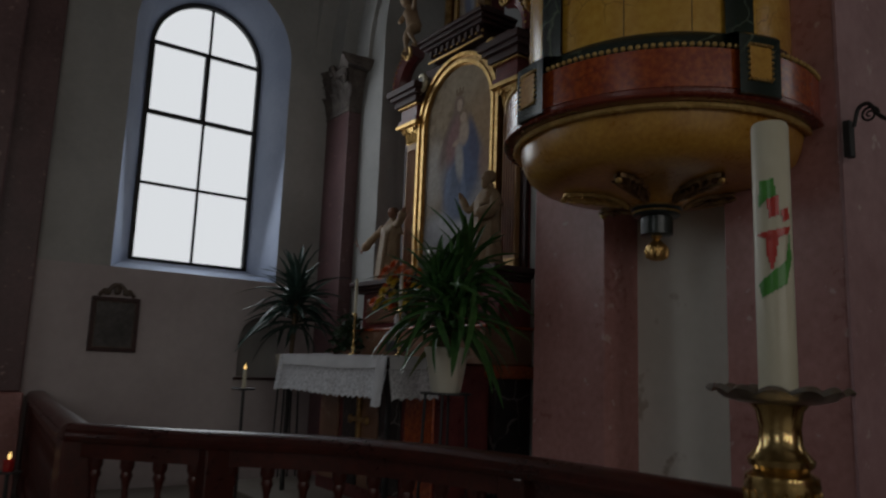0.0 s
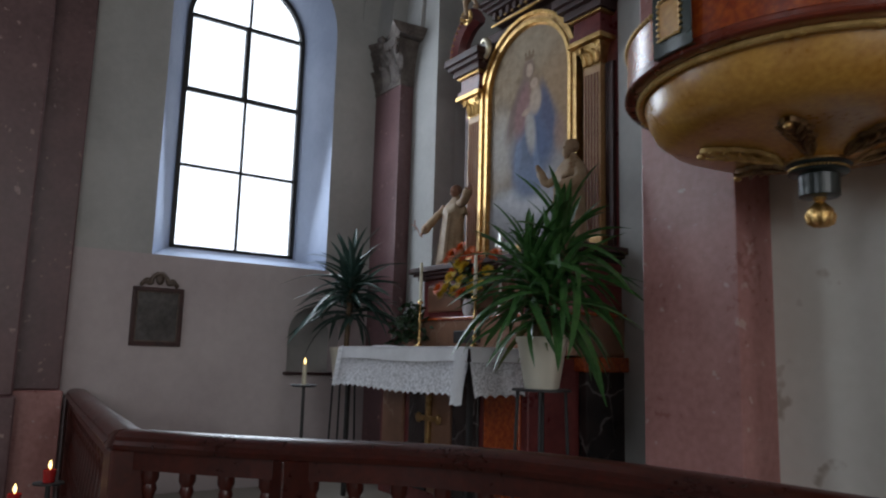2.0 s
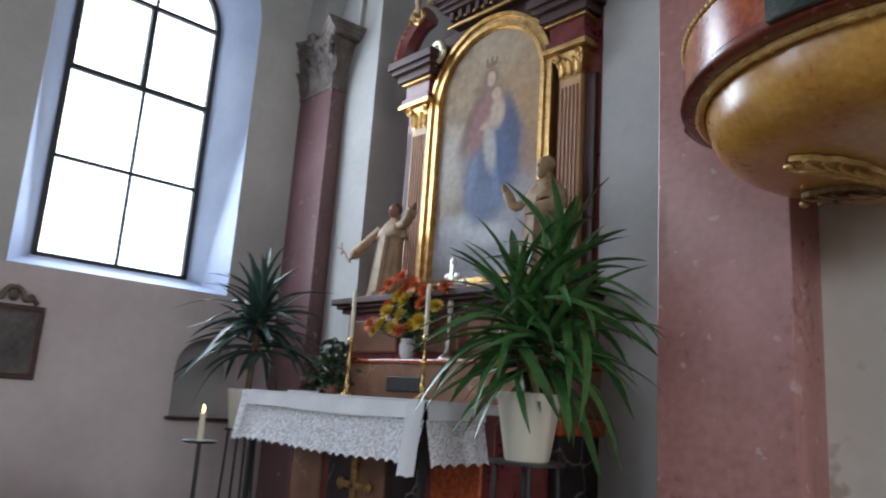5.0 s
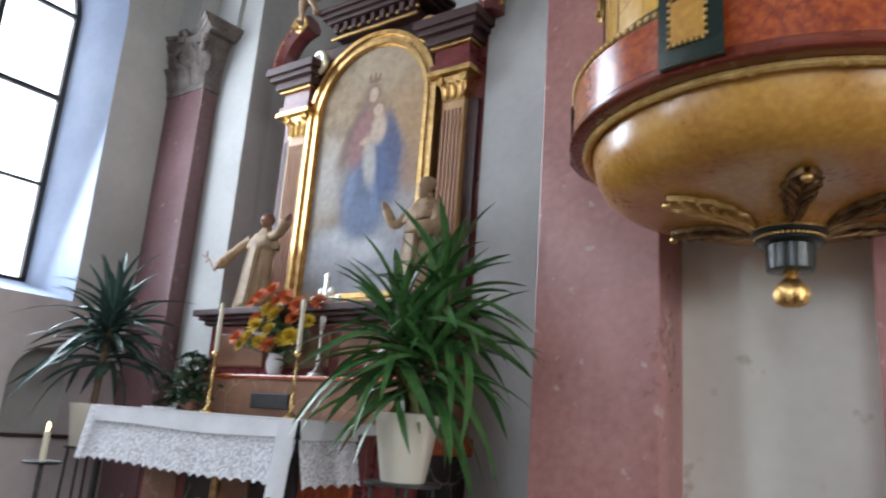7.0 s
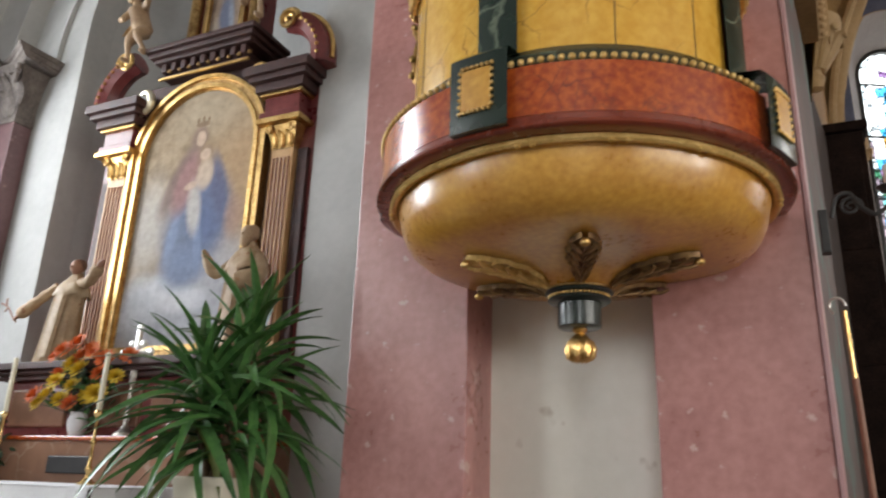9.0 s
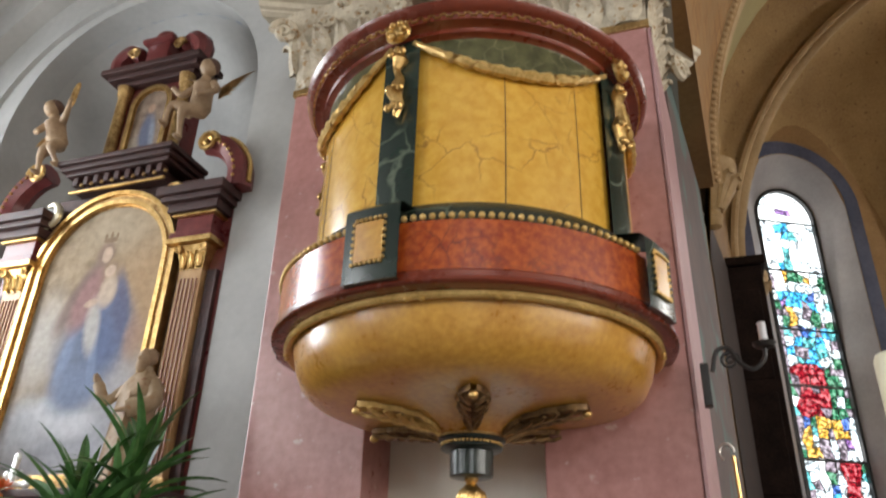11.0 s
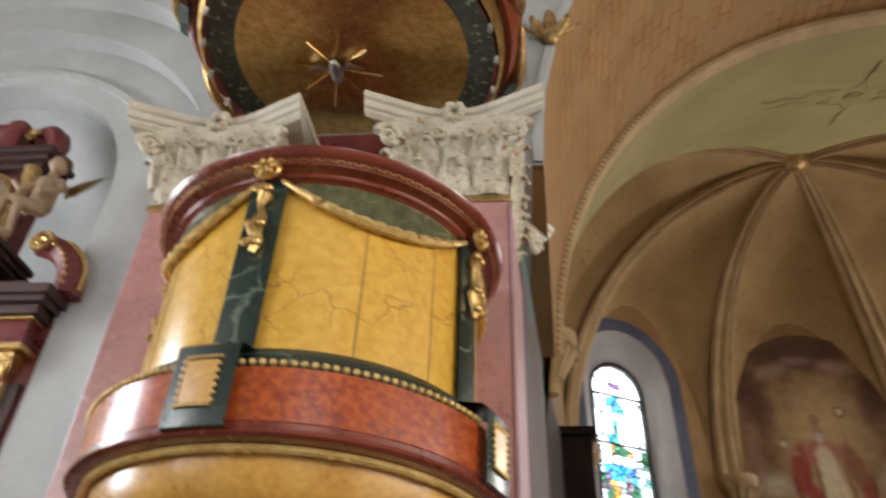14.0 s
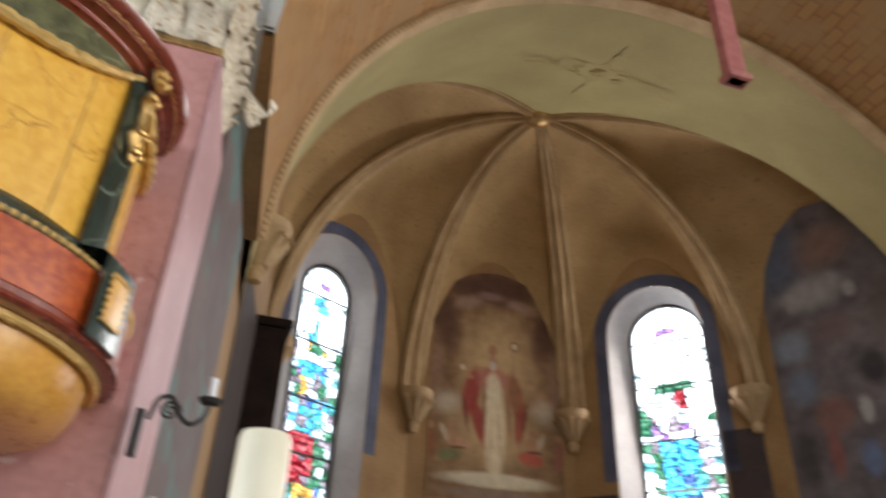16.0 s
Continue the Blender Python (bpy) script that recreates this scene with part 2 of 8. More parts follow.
BRASS = mottled("brass", (0.55, 0.36, 0.13), (0.74, 0.53, 0.24), 10, 50, 0.3, 0.22, metal=1.0)
SILVERED = mottled("tarnished_silver", (0.34, 0.32, 0.29), (0.58, 0.55, 0.50), 12, 50, 0.3, 0.35, metal=0.9)
DARK_WOOD = mottled("dark_stained_wood", (0.028, 0.011, 0.010), (0.070, 0.027, 0.022), 5, 40, 0.4, 0.55)
MAROON = mottled("maroon_marbling", (0.10, 0.018, 0.02), (0.19, 0.045, 0.04), 6, 30, 0.35, 0.3)
PILASTER_GOLD = mottled("ochre_pilaster_paint", (0.42, 0.23, 0.09), (0.58, 0.36, 0.17), 4, 30, 0.3, 0.4)
RAIL_WOOD = mottled("mahogany_rail", (0.034, 0.007, 0.005), (0.080, 0.014, 0.008), 4, 40, 0.4, 0.3)
BROWN_MARBLE = veined("brown_marble", (0.17, 0.085, 0.05), (0.30, 0.16, 0.10), (0.42, 0.33, 0.26), 4, 0.03, 0.3, 5)
BLACK_MARBLE = veined("black_marble", (0.018, 0.014, 0.014), (0.05, 0.036, 0.034), (0.26, 0.23, 0.22), 3, 0.03, 0.25, 4)
CARVED = mottled("carved_polychrome_wood", (0.25, 0.155, 0.085), (0.42, 0.29, 0.175), 8, 40, 0.3, 0.55, bump=0.15)
FLESH = mottled("painted_wood_brown", (0.20, 0.09, 0.055), (0.30, 0.15, 0.095), 8, 40, 0.3, 0.5)
LINEN = mottled("white_linen", (0.70, 0.70, 0.72), (0.82, 0.82, 0.84), 5, 90, 0.3, 0.9, bump=0.1, bump_scale=200)
POT = mottled("cream_glazed_pot", (0.70, 0.66, 0.54), (0.76, 0.72, 0.60), 4, 30, 0.2, 0.35)
LEAF = mottled("yucca_leaf", (0.020, 0.075, 0.020), (0.085, 0.20, 0.055), 5, 40, 0.4, 0.3)
LEAF_BLUE = mottled("bluish_yucca_leaf", (0.022, 0.052, 0.040), (0.065, 0.115, 0.095), 5, 40, 0.4, 0.3)
LEAF_DRY = mottled("yucca_leaf_yellow", (0.10, 0.13, 0.03), (0.17, 0.19, 0.06), 5, 40, 0.4, 0.45)
STEM = mottled("yucca_stem", (0.10, 0.065, 0.035), (0.18, 0.12, 0.07), 8, 40, 0.4, 0.8)
WAX = mottled("ivory_wax", (0.66, 0.61, 0.45), (0.74, 0.69, 0.53), 4, 20, 0.3, 0.35)
IRON = mottled("black_iron", (0.01, 0.01, 0.01), (0.028, 0.026, 0.026), 10, 50, 0.3, 0.5)
FLOOR = mottled("stone_floor", (0.19, 0.165, 0.135), (0.29, 0.255, 0.215), 2, 20, 0.3, 0.45)
ORANGE = mottled("orange_petal", (0.50, 0.08, 0.01), (0.68, 0.17, 0.03), 20, 60, 0.3, 0.6)
YELLOW_PETAL = mottled("yellow_petal", (0.52, 0.33, 0.01), (0.68, 0.50, 0.04), 20, 60, 0.3, 0.6)
IVY = mottled("dark_ivy_leaf", (0.01, 0.028, 0.01), (0.03, 0.06, 0.022), 10, 40, 0.3, 0.5)
FLAME = glowing("flame", (1.0, 0.62, 0.22), 14.0)
SKY_GLOW = glowing("bright_overcast_sky", (0.92, 0.96, 1.0), 6.5)
RED_GLASS = mottled("red_votive_glass", (0.30, 0.01, 0.01), (0.42, 0.02, 0.02), 5, 20, 0.2, 0.15)
RED_PAINT = mottled("red_wax_relief", (0.50, 0.03, 0.02), (0.62, 0.06, 0.04), 9, 40, 0.3, 0.3)
GREEN_PAINT = mottled("green_wax_relief", (0.05, 0.24, 0.03), (0.10, 0.36, 0.06), 9, 40, 0.3, 0.3)

# ---- mesh helpers ----


def finish(name, bm, mat, smooth=False):
    bmesh.ops.recalc_face_normals(bm, faces=bm.faces)
    me = bpy.data.meshes.new(name)
    bm.to_mesh(me)
    bm.free()
    for m in (mat if isinstance(mat, (list, tuple)) else [mat]):
        me.materials.append(m)
    if smooth:
        for p in me.polygons:
            p.use_smooth = True
        me.set_sharp_from_angle(angle=radians(38))
    return me


def part(name, bm, mat, parent=None, label="", smooth=False):
    ob = new(name, finish(name, bm, mat, smooth))
    if parent:
        ob.parent = parent
    if label:
        tagged(ob, label)
    return ob


def thing(name, place, label, category, group="", turn=0.0):
    ob = new(name)
    ob.empty_display_size = 0.1
    ob.matrix_world = pose(*place, 0, 0, turn)
    return tagged(ob, label, category, group)


def setting(name, bm, mat, label, category, smooth=False):
    return tagged(part(name, bm, mat, None, "", smooth), label, category, "", "structure")


def box(bm, x0, x1, y0, y1, z0, z1, bevel=0.0, m=None):
    v = [bm.verts.new((x, y, z)) for z in (z0, z1) for x, y in ((x0, y0), (x1, y0), (x1, y1), (x0, y1))]
    f = [bm.faces.new([v[i] for i in q]) for q in ((3, 2, 1, 0), (4, 5, 6, 7), (0, 1, 5, 4), (1, 2, 6, 5), (2, 3, 7, 6), (3, 0, 4, 7))]
    if bevel:
        es = list({e for q in f for e in q.edges})
        made = bmesh.ops.bevel(bm, geom=es, offset=bevel, segments=2, affect="EDGES", profile=0.5)
        v = list({w for q in made["faces"] for w in q.verts} | {w for w in v if w.is_valid})
    if m is not None:
        bmesh.ops.transform(bm, matrix=m, verts=[w for w in v if w.is_valid])
    return bm


def lathe(bm, profile, seg=48, a0=0.0, a1=360.0, centre=(0, 0)):
    """profile: (radius, z) pairs, turned about the upright axis."""
    full = abs(a1 - a0) >= 359.9
    n = seg if full else seg + 1
    rings = []
    for r, z in profile:
        ring = []
        for k in range(n):
            a = radians(a0 + (a1 - a0) * k / seg)
            ring.append(bm.verts.new((centre[0] + max(r, 0.0004) * math.cos(a), centre[1] + max(r, 0.0004) * math.sin(a), z)))
        rings.append(ring)
    for p, q in zip(rings, rings[1:]):
        for k in range(seg):
            j = (k + 1) % n
            bm.faces.new((p[k], p[j], q[j], q[k]))
    for ring, r in ((rings[0], profile[0][0]), (rings[-1], profile[-1][0])):
        if full and r > 0.001:
            bm.faces.new(ring)
    return bm


def tube(bm, path, radius, seg=8, radii=None, flat=1.0):
    """A round rod along a path of points."""
    pts = [Vector(p) for p in path]
    rings = []
    side = None
    for k, p in enumerate(pts):
        d = (pts[min(k + 1, len(pts) - 1)] - pts[max(k - 1, 0)]).normalized()
        if side is None:
            side = d.orthogonal().normalized()
        side = (side - d * side.dot(d)).normalized()
        up = d.cross(side)
        r = radii[k] if radii else radius
        rings.append([bm.verts.new(p + (side * math.cos(2 * math.pi * j / seg) + up * flat * math.sin(2 * math.pi * j / seg)) * r) for j in range(seg)])
    for a, b in zip(rings, rings[1:]):
        for j in range(seg):
            bm.faces.new((a[j], a[(j + 1) % seg], b[(j + 1) % seg], b[j]))
    bm.faces.new(rings[0])
    bm.faces.new(rings[-1])
    return bm


def ball(bm, centre, rx, ry=None, rz=None, u=12, v=8):
    m = Matrix.LocRotScale(centre, None, (rx, ry or rx, rz or rx))
    bmesh.ops.create_uvsphere(bm, u_segments=u, v_segments=v, radius=1, matrix=m)
    return bm


def arch_contour(w, z0, spring, rise, n=24):
    pts = [(-w, z0), (-w, spring)]
    pts += [(-w * math.cos(math.pi * k / n), spring + rise * math.sin(math.pi * k / n)) for k in range(1, n)]
    return pts + [(w, spring), (w, z0)]


def smooth_line(pts, steps=8):
    """A curve through the points."""
    P = [Vector(p) for p in pts]
    P = [2 * P[0] - P[1]] + P + [2 * P[-1] - P[-2]]
    out = []
    for a, b, c, d in zip(P, P[1:], P[2:], P[3:]):
        for k in range(steps):
            t = k / steps
            out.append(0.5 * ((2 * b) + (c - a) * t + (2 * a - 5 * b + 4 * c - d) * t * t + (3 * b - a - 3 * c + d) * t ** 3))
    return out + [P[-2]]


class Plane:
    """An upright wall plane: origin, direction along it, normal into the room."""

    def __init__(self, p, d):
        self.p = Vector((p[0], p[1], 0))
        self.d = Vector((d[0], d[1], 0)).normalized()
        self.n = Vector((self.d.y, -self.d.x, 0))

    def at(self, u, z, depth=0.0):
        return self.p + self.d * u - self.n * depth + Vector((0, 0, z))


def arch_wall(name, plane, u0, u1, z0, z1, uc, w, sill, spring, rise, depth, mat, label, reveal_mat=None,
              w2=None, sill2=None, rise2=None, spring2=None, uc2=None, reveal_name="window_reveal", back=True):
    """A wall with an arched opening through it and its reveal, which may be splayed."""
    w2, sill2, rise2, spring2 = w2 or w, sill if sill2 is None else sill2, rise2 or rise, spring2 or spring
    uc2 = uc if uc2 is None else uc2
    bm = bmesh.new()
    A, B = arch_contour(w, sill, spring, rise), arch_contour(w2, sill2, spring2, rise2)
    B = [(x + uc2 - uc, z) for x, z in B]

    def face(c, dep):
        for a, b in (((u0, z0), (uc + c[0][0], z1)), ((uc + c[-1][0], z0), (u1, z1))):
            if b[0] - a[0] > 1e-4:
                bm.faces.new([bm.verts.new(plane.at(x, z, dep)) for x, z in ((a[0], a[1]), (b[0], a[1]), (b[0], b[1]), (a[0], b[1]))])
        if c[0][1] - z0 > 1e-4:
            bm.faces.new([bm.verts.new(plane.at(x, z, dep)) for x, z in ((uc + c[0][0], z0), (uc + c[-1][0], z0), (uc + c[-1][0], c[0][1]), (uc + c[0][0], c[0][1]))])
        for a, b in zip(c[1:-1], c[2:-1]):
            bm.faces.new([bm.verts.new(plane.at(x, z, dep)) for x, z in ((uc + a[0], a[1]), (uc + b[0], b[1]), (uc + b[0], z1), (uc + a[0], z1))])

    face(A, 0)
    if back:
        face(B, depth)
        for x0, za, x1, zb in ((u0, z0, u0, z1), (u1, z0, u1, z1), (u0, z1, u1, z1)):
            bm.faces.new([bm.verts.new(plane.at(x, z, dd)) for x, z, dd in ((x0, za, 0), (x1, zb, 0), (x1, zb, depth), (x0, za, depth))])
    wall = setting(name, bm, mat, label, "wall")
    bm = bmesh.new()
    va = [bm.verts.new(plane.at(uc + x, z, 0)) for x, z in A]
    vb = [bm.verts.new(plane.at(uc + x, z, depth)) for x, z in B]
    n = len(va)
    for k in range(n):
        j = (k + 1) % n
        if k == n - 1 and (sill < 0.1 or reveal_name == "arch_soffit"):
            continue
        bm.faces.new((va[k], va[j], vb[j], vb[k]))
    rv = part(reveal_name, bm, reveal_mat or mat, wall, smooth=True)
    return wall, rv


def arch_band(bm, plane, uc, w, spring, rise, thick, d0, d1, foot=None, n=28):
    """A flat moulding that follows an arched opening: thick outward, from depth d0 to d1."""
    lo = spring if foot is None else foot
    A = arch_contour(w, lo, spring, rise, n)
    B = arch_contour(w + thick, lo, spring, rise + thick, n)
    rows = [[bm.verts.new(plane.at(uc + x, z, dd)) for x, z in c] for c, dd in ((A, d1), (A, d0), (B, d0), (B, d1))]
    for p, q in zip(rows, rows[1:]):
        for k in range(len(p) - 1):
            bm.faces.new((p[k], p[k + 1], q[k + 1], q[k]))
    return bm


# ---- the church's shell ----
AXIS = 3.5
bm = bmesh.new()
box(bm, -7.4, 14.6, -14.8, 12.4, -0.3, 0)
setting("floor", bm, FLOOR, "worn grey stone church floor", "floor")

aisle = Plane((-6.75, 0), (0, 1))
aisle.n = Vector((1, 0, 0))
arch_wall("wall_aisle_lower", aisle, 0.0, 5.2, 0, 2.10, 3.145, 0.255, 1.14, 1.49, 0.255, 0.22, ROSE_WALL, "pale rose plastered aisle wall with a small niche", reveal_name="niche_reveal")
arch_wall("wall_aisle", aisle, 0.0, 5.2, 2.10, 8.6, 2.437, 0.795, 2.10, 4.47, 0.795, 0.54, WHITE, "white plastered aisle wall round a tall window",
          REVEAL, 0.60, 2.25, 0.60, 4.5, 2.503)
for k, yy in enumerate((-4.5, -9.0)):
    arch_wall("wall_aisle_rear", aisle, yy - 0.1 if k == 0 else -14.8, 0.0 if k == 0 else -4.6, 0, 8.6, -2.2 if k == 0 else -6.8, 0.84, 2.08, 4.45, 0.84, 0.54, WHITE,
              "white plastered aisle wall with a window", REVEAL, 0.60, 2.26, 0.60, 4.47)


def church_window(name, x, yc):
    """White-glazed iron window: two lights under a round head."""
    w = thing(name, (x, yc, 0), "round-headed window of white glass in dark iron bars", "window")
    tagged(w, kind="structure")
    pl = Plane((0, 0), (0, 1))
    pl.n = Vector((1, 0, 0))
    b = bmesh.new()
    arch_band(b, pl, 0, 0.562, 4.5, 0.565, 0.045, -0.02, 0.03, 2.26)
    box(b, -0.03, 0.02, -0.60, 0.60, 2.24, 2.277)
    part("frame", b, IRON, w)
    for zz, th in ((3.04, 0.013), (3.785, 0.022), (4.535, 0.018)):
        b = bmesh.new()
        box(b, -0.022, 0.022, -0.575, 0.575, zz - th, zz + th, 0.004)
        part("transom", b, IRON, w)
    b = bmesh.new()
    box(b, -0.018, 0.018, 0.005, 0.029, 2.27, 5.06, 0.004)
    part("mullion", b, IRON, w)
    b = bmesh.new()
    box(b, -0.025, 0.03, -0.575, -0.555, 3.785, 4.535)
    box(b, -0.025, 0.03, -0.022, 0.004, 3.785, 4.535)
    part("vent_frame", b, IRON, w)
    return w


church_window("window_1", -7.29, 2.503)
g = bmesh.new()
c = arch_contour(1.0, 1.6, 4.6, 1.0)
g.faces.new([g.verts.new((-7.75, 2.5 + x, z)) for x, z in c])
tagged(part("backdrop", g, SKY_GLOW), "bright white overcast sky beyond the window", "sky", kind="structure")
for yy in (-2.2, -6.8):
    church_window("window_2", -7.2, yy)
    g = bmesh.new()
    g.faces.new([g.verts.new((-7.75, yy + x, z)) for x, z in c])
    tagged(part("backdrop", g, SKY_GLOW), "bright white overcast sky beyond the window", "sky", kind="structure")

# the aisle's east end: stepped arch and the altar niche
end = Plane((0, 3.85), (1, 0))
NC, NW = -4.72, 1.12
arch_wall("wall_altar", end, -7.3, -2.4, 0, 8.6, NC, NW, 0, 4.72, NW, 0.22, WHITE, "white plastered wall round the altar niche", WHITE, reveal_name="niche_arch", back=False)
bm = bmesh.new()
prof = [(NW * math.cos(radians(a)), 0.95 * math.sin(radians(a))) for a in range(0, 181, 10)]
prev = None
for zz in (0, 4.72):
    row = [bm.verts.new((NC + x, 4.07 + y * 0.75, zz)) for x, y in prof]
    if prev:
        for a, b, c2, d in zip(prev, prev[1:], row[1:], row):
            bm.faces.new((a, b, c2, d))
    prev = row
for e in range(1, 9):
    el = radians(e * 11.25)
    row = [bm.verts.new((NC + x * math.cos(el) if e < 8 else NC, 4.07 + y * 0.75 * (math.cos(el) if e < 8 else 0), 4.72 + NW * math.sin(el))) for x, y in prof]
    for a, b, c2, d in zip(prev, prev[1:], row[1:], row):
        bm.faces.new((a, b, c2, d))
    prev = row
bmesh.ops.remove_doubles(bm, verts=bm.verts, dist=0.0005)
setting("niche", bm, WHITE, "white plastered semicircular altar niche with half dome", "wall", True)
bm = bmesh.new()
for w0, th, d0 in ((1.42, 0.05, -0.04), (1.78, 0.30, -0.16), (2.08, 0.28, -0.34)):
    arch_band(bm, end, -4.68, w0, 4.5, w0, th, d0, 0.0, None, 40)
setting("trim_arch", bm, WHITE, "white stepped plaster arch mouldings over the niche", "trim", True)

# the pier between aisle and chancel, and the chancel arch
bm = bmesh.new()
box(bm, -2.82, -1.06, 3.45, 5.6, 0, 4.45)
box(bm, -2.82, -0.9, 3.47, 5.6, 4.45, 11.2)
box(bm, -3.0, -2.82, 3.62, 5.6, 0, 11.2)
setting("wall_pier", bm, WHITE, "white plastered core of the chancel pier", "wall")
# thin cream sheet, its colour also brightened for the light that falls here
bm = bmesh.new()
box(bm, -2.284, -1.569, 3.44, 3.4495, 0, 3.95)
setting("wall_panel", bm, mottled("cream_panel_brightened", (0.72, 0.69, 0.61), (0.83, 0.80, 0.73), 1.3, 16, 0.25, 0.7, spot=((0.52, 0.46, 0.38), 0.66, 5.0), bump=0.06), "cream plaster panel between the pilasters, brightened as if lit", "wall")
front = Plane((0, 3.46), (1, 0))
arch_wall("wall_chancel", front, -0.9, 14.3, 4.45, 11.2, AXIS, 4.34, 4.45, 4.46, 4.34, 2.1, WHITE, "white plastered wall over the chancel arch", SOFFIT, 4.2, 4.45, 4.2,
          reveal_name="arch_soffit", back=False)
bm = bmesh.new()
for w0, th, d0 in ((4.345, 0.05, -0.022), (4.52, 0.025, -0.012)):
    arch_band(bm, front, AXIS, w0, 4.46, w0, th, d0, 0.0, None, 60)
setting("trim_chancel_front", bm, WHITE, "white plaster mouldings round the chancel arch", "trim", True)
bm = bmesh.new()
box(bm, 7.9, 14.3, 3.5, 5.6, 0, 4.45)
setting("wall_chancel_far", bm, PINK, "pink marbled far chancel pier", "wall")
arch_wall("wall_upper", Plane((0, 3.515), (1, 0)), -7.2, -2.0, 4.5, 11.2, -4.68, 2.355, 4.5, 4.502, 2.355, 0.34, WHITE, "white plastered wall over the altar arch",
          reveal_name="arch_soffit", back=False)
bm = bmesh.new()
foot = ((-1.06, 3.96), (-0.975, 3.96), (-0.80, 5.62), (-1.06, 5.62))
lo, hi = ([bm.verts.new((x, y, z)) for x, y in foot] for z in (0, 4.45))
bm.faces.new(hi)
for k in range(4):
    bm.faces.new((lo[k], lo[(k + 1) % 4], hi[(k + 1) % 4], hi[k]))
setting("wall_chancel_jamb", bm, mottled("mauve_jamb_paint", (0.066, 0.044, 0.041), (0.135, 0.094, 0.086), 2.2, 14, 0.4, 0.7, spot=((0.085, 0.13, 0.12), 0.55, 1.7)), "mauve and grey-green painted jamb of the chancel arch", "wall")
bm = bmesh.new()
foot = ((-1.06, 3.5), (-0.838, 3.5), (-0.70, 5.6), (-1.06, 5.6))
lo, hi = ([bm.verts.new((x, y, z)) for x, y in foot] for z in (4.454, 4.475))
bm.faces.new(lo)
bm.faces.new(hi)
for k in range(4):
    bm.faces.new((lo[k], lo[(k + 1) % 4], hi[(k + 1) % 4], hi[k]))
setting("trim_impost", bm, OCHRE, "ochre painted impost under the chancel arch", "trim")
bm = bmesh.new()
inner = Plane((0, 5.6), (1, 0))
arch_band(bm, inner, AXIS, 4.13, 4.46, 4.13, 0.09, -0.03, 0.12, 4.46, 60)
trim = setting("trim_chancel", bm, RIB, "beaded stone-coloured edge of the chancel arch", "trim", True)
bm = bmesh.new()
for k in range(210):
    a = math.pi * (k + 0.5) / 210
    ball(bm, (AXIS + 4.165 * math.cos(a), 5.575, 4.46 + 4.165 * math.sin(a)), 0.024, None, None, 7, 5)
part("bead_row", bm, RIB, trim, "row of plaster beads", smooth=True)

# nave walls and ceiling behind the camera
south = Plane((14.1, 0), (0, -1))
south.n = Vector((-1, 0, 0))
for k, (a, b, cc) in enumerate(((-3.5, 1.5, -1.0), (1.5, 6.5, 4.0), (6.5, 14.8, 9.0))):
    arch_wall("wall_south", south, a, b, 0, 11.2, cc, 1.0, 2.2, 6.0, 1.0, 0.5, WHITE, "white plastered nave wall with a tall window", REVEAL)
west = Plane((0, -14.2), (-1, 0))
west.n = Vector((0, 1, 0))
arch_wall("wall_west", west, -14.6, 7.0, 0, 11.2, -3.5, 1.9, 4.2, 6.0, 1.9, 0.5, WHITE, "white plastered west wall", REVEAL)
bm = bmesh.new()
rows = []
for yy in (-14.8, 3.6):
    rows.append([bm.verts.new((AXIS - 5.2 * math.cos(math.pi * k / 24), yy, 8.6 + 2.6 * math.sin(math.pi * k / 24))) for k in range(25)])
for a, b, c2, d in zip(rows[0], rows[0][1:], rows[1][1:], rows[1]):
    bm.faces.new((a, b, c2, d))
rows = []
for yy in (-14.8, 3.6):
    rows.append([bm.verts.new((-4.3 - 2.62 * math.cos(math.pi * k / 24), yy, 6.35 + 2.3 * math.sin(math.pi * k / 24))) for k in range(25)])
for a, b, c2, d in zip(rows[0], rows[0][1:], rows[1][1:], rows[1]):
    bm.faces.new((a, b, c2, d))
for x0, x1 in ((-7.4, -1.7), (8.7, 14.6)):
    box(bm, x0, x1, -14.8, 4.6, 8.7, 8.9)
setting("ceiling", bm, WHITE, "white plastered nave vault and aisle ceiling", "ceiling", True)

# chancel bay and apse
CORB = [Vector(p) for p in ((-0.72, 7.3, 0), (-0.28, 10.2, 0), (2.17, 11.5, 0), (4.98, 11.4, 0), (6.95, 9.25, 0), (7.75, 6.6, 0))]
BOSS, CZ = Vector((3.42, 9.05, 9.8)), 5.6
bm = bmesh.new()
N = 32
r0 = [bm.verts.new((AXIS - 4.22 * math.cos(math.pi * k / N), 5.62, 4.46 + 4.22 * math.sin(math.pi * k / N))) for k in range(N + 1)]


def front_rib(t):
    """The front rib of the apse, over the boss: t from 0 to 1."""
    a, b = CORB[0], CORB[5]
    s = math.cos(math.pi * t)
    end_pt = a if t < 0.5 else b
    f = abs(s)
    p = BOSS.lerp(Vector((end_pt.x, end_pt.y, 0)), f)
    return Vector((p.x, p.y, 4.6 + (BOSS.z - 4.6) * math.sin(math.pi * t)))


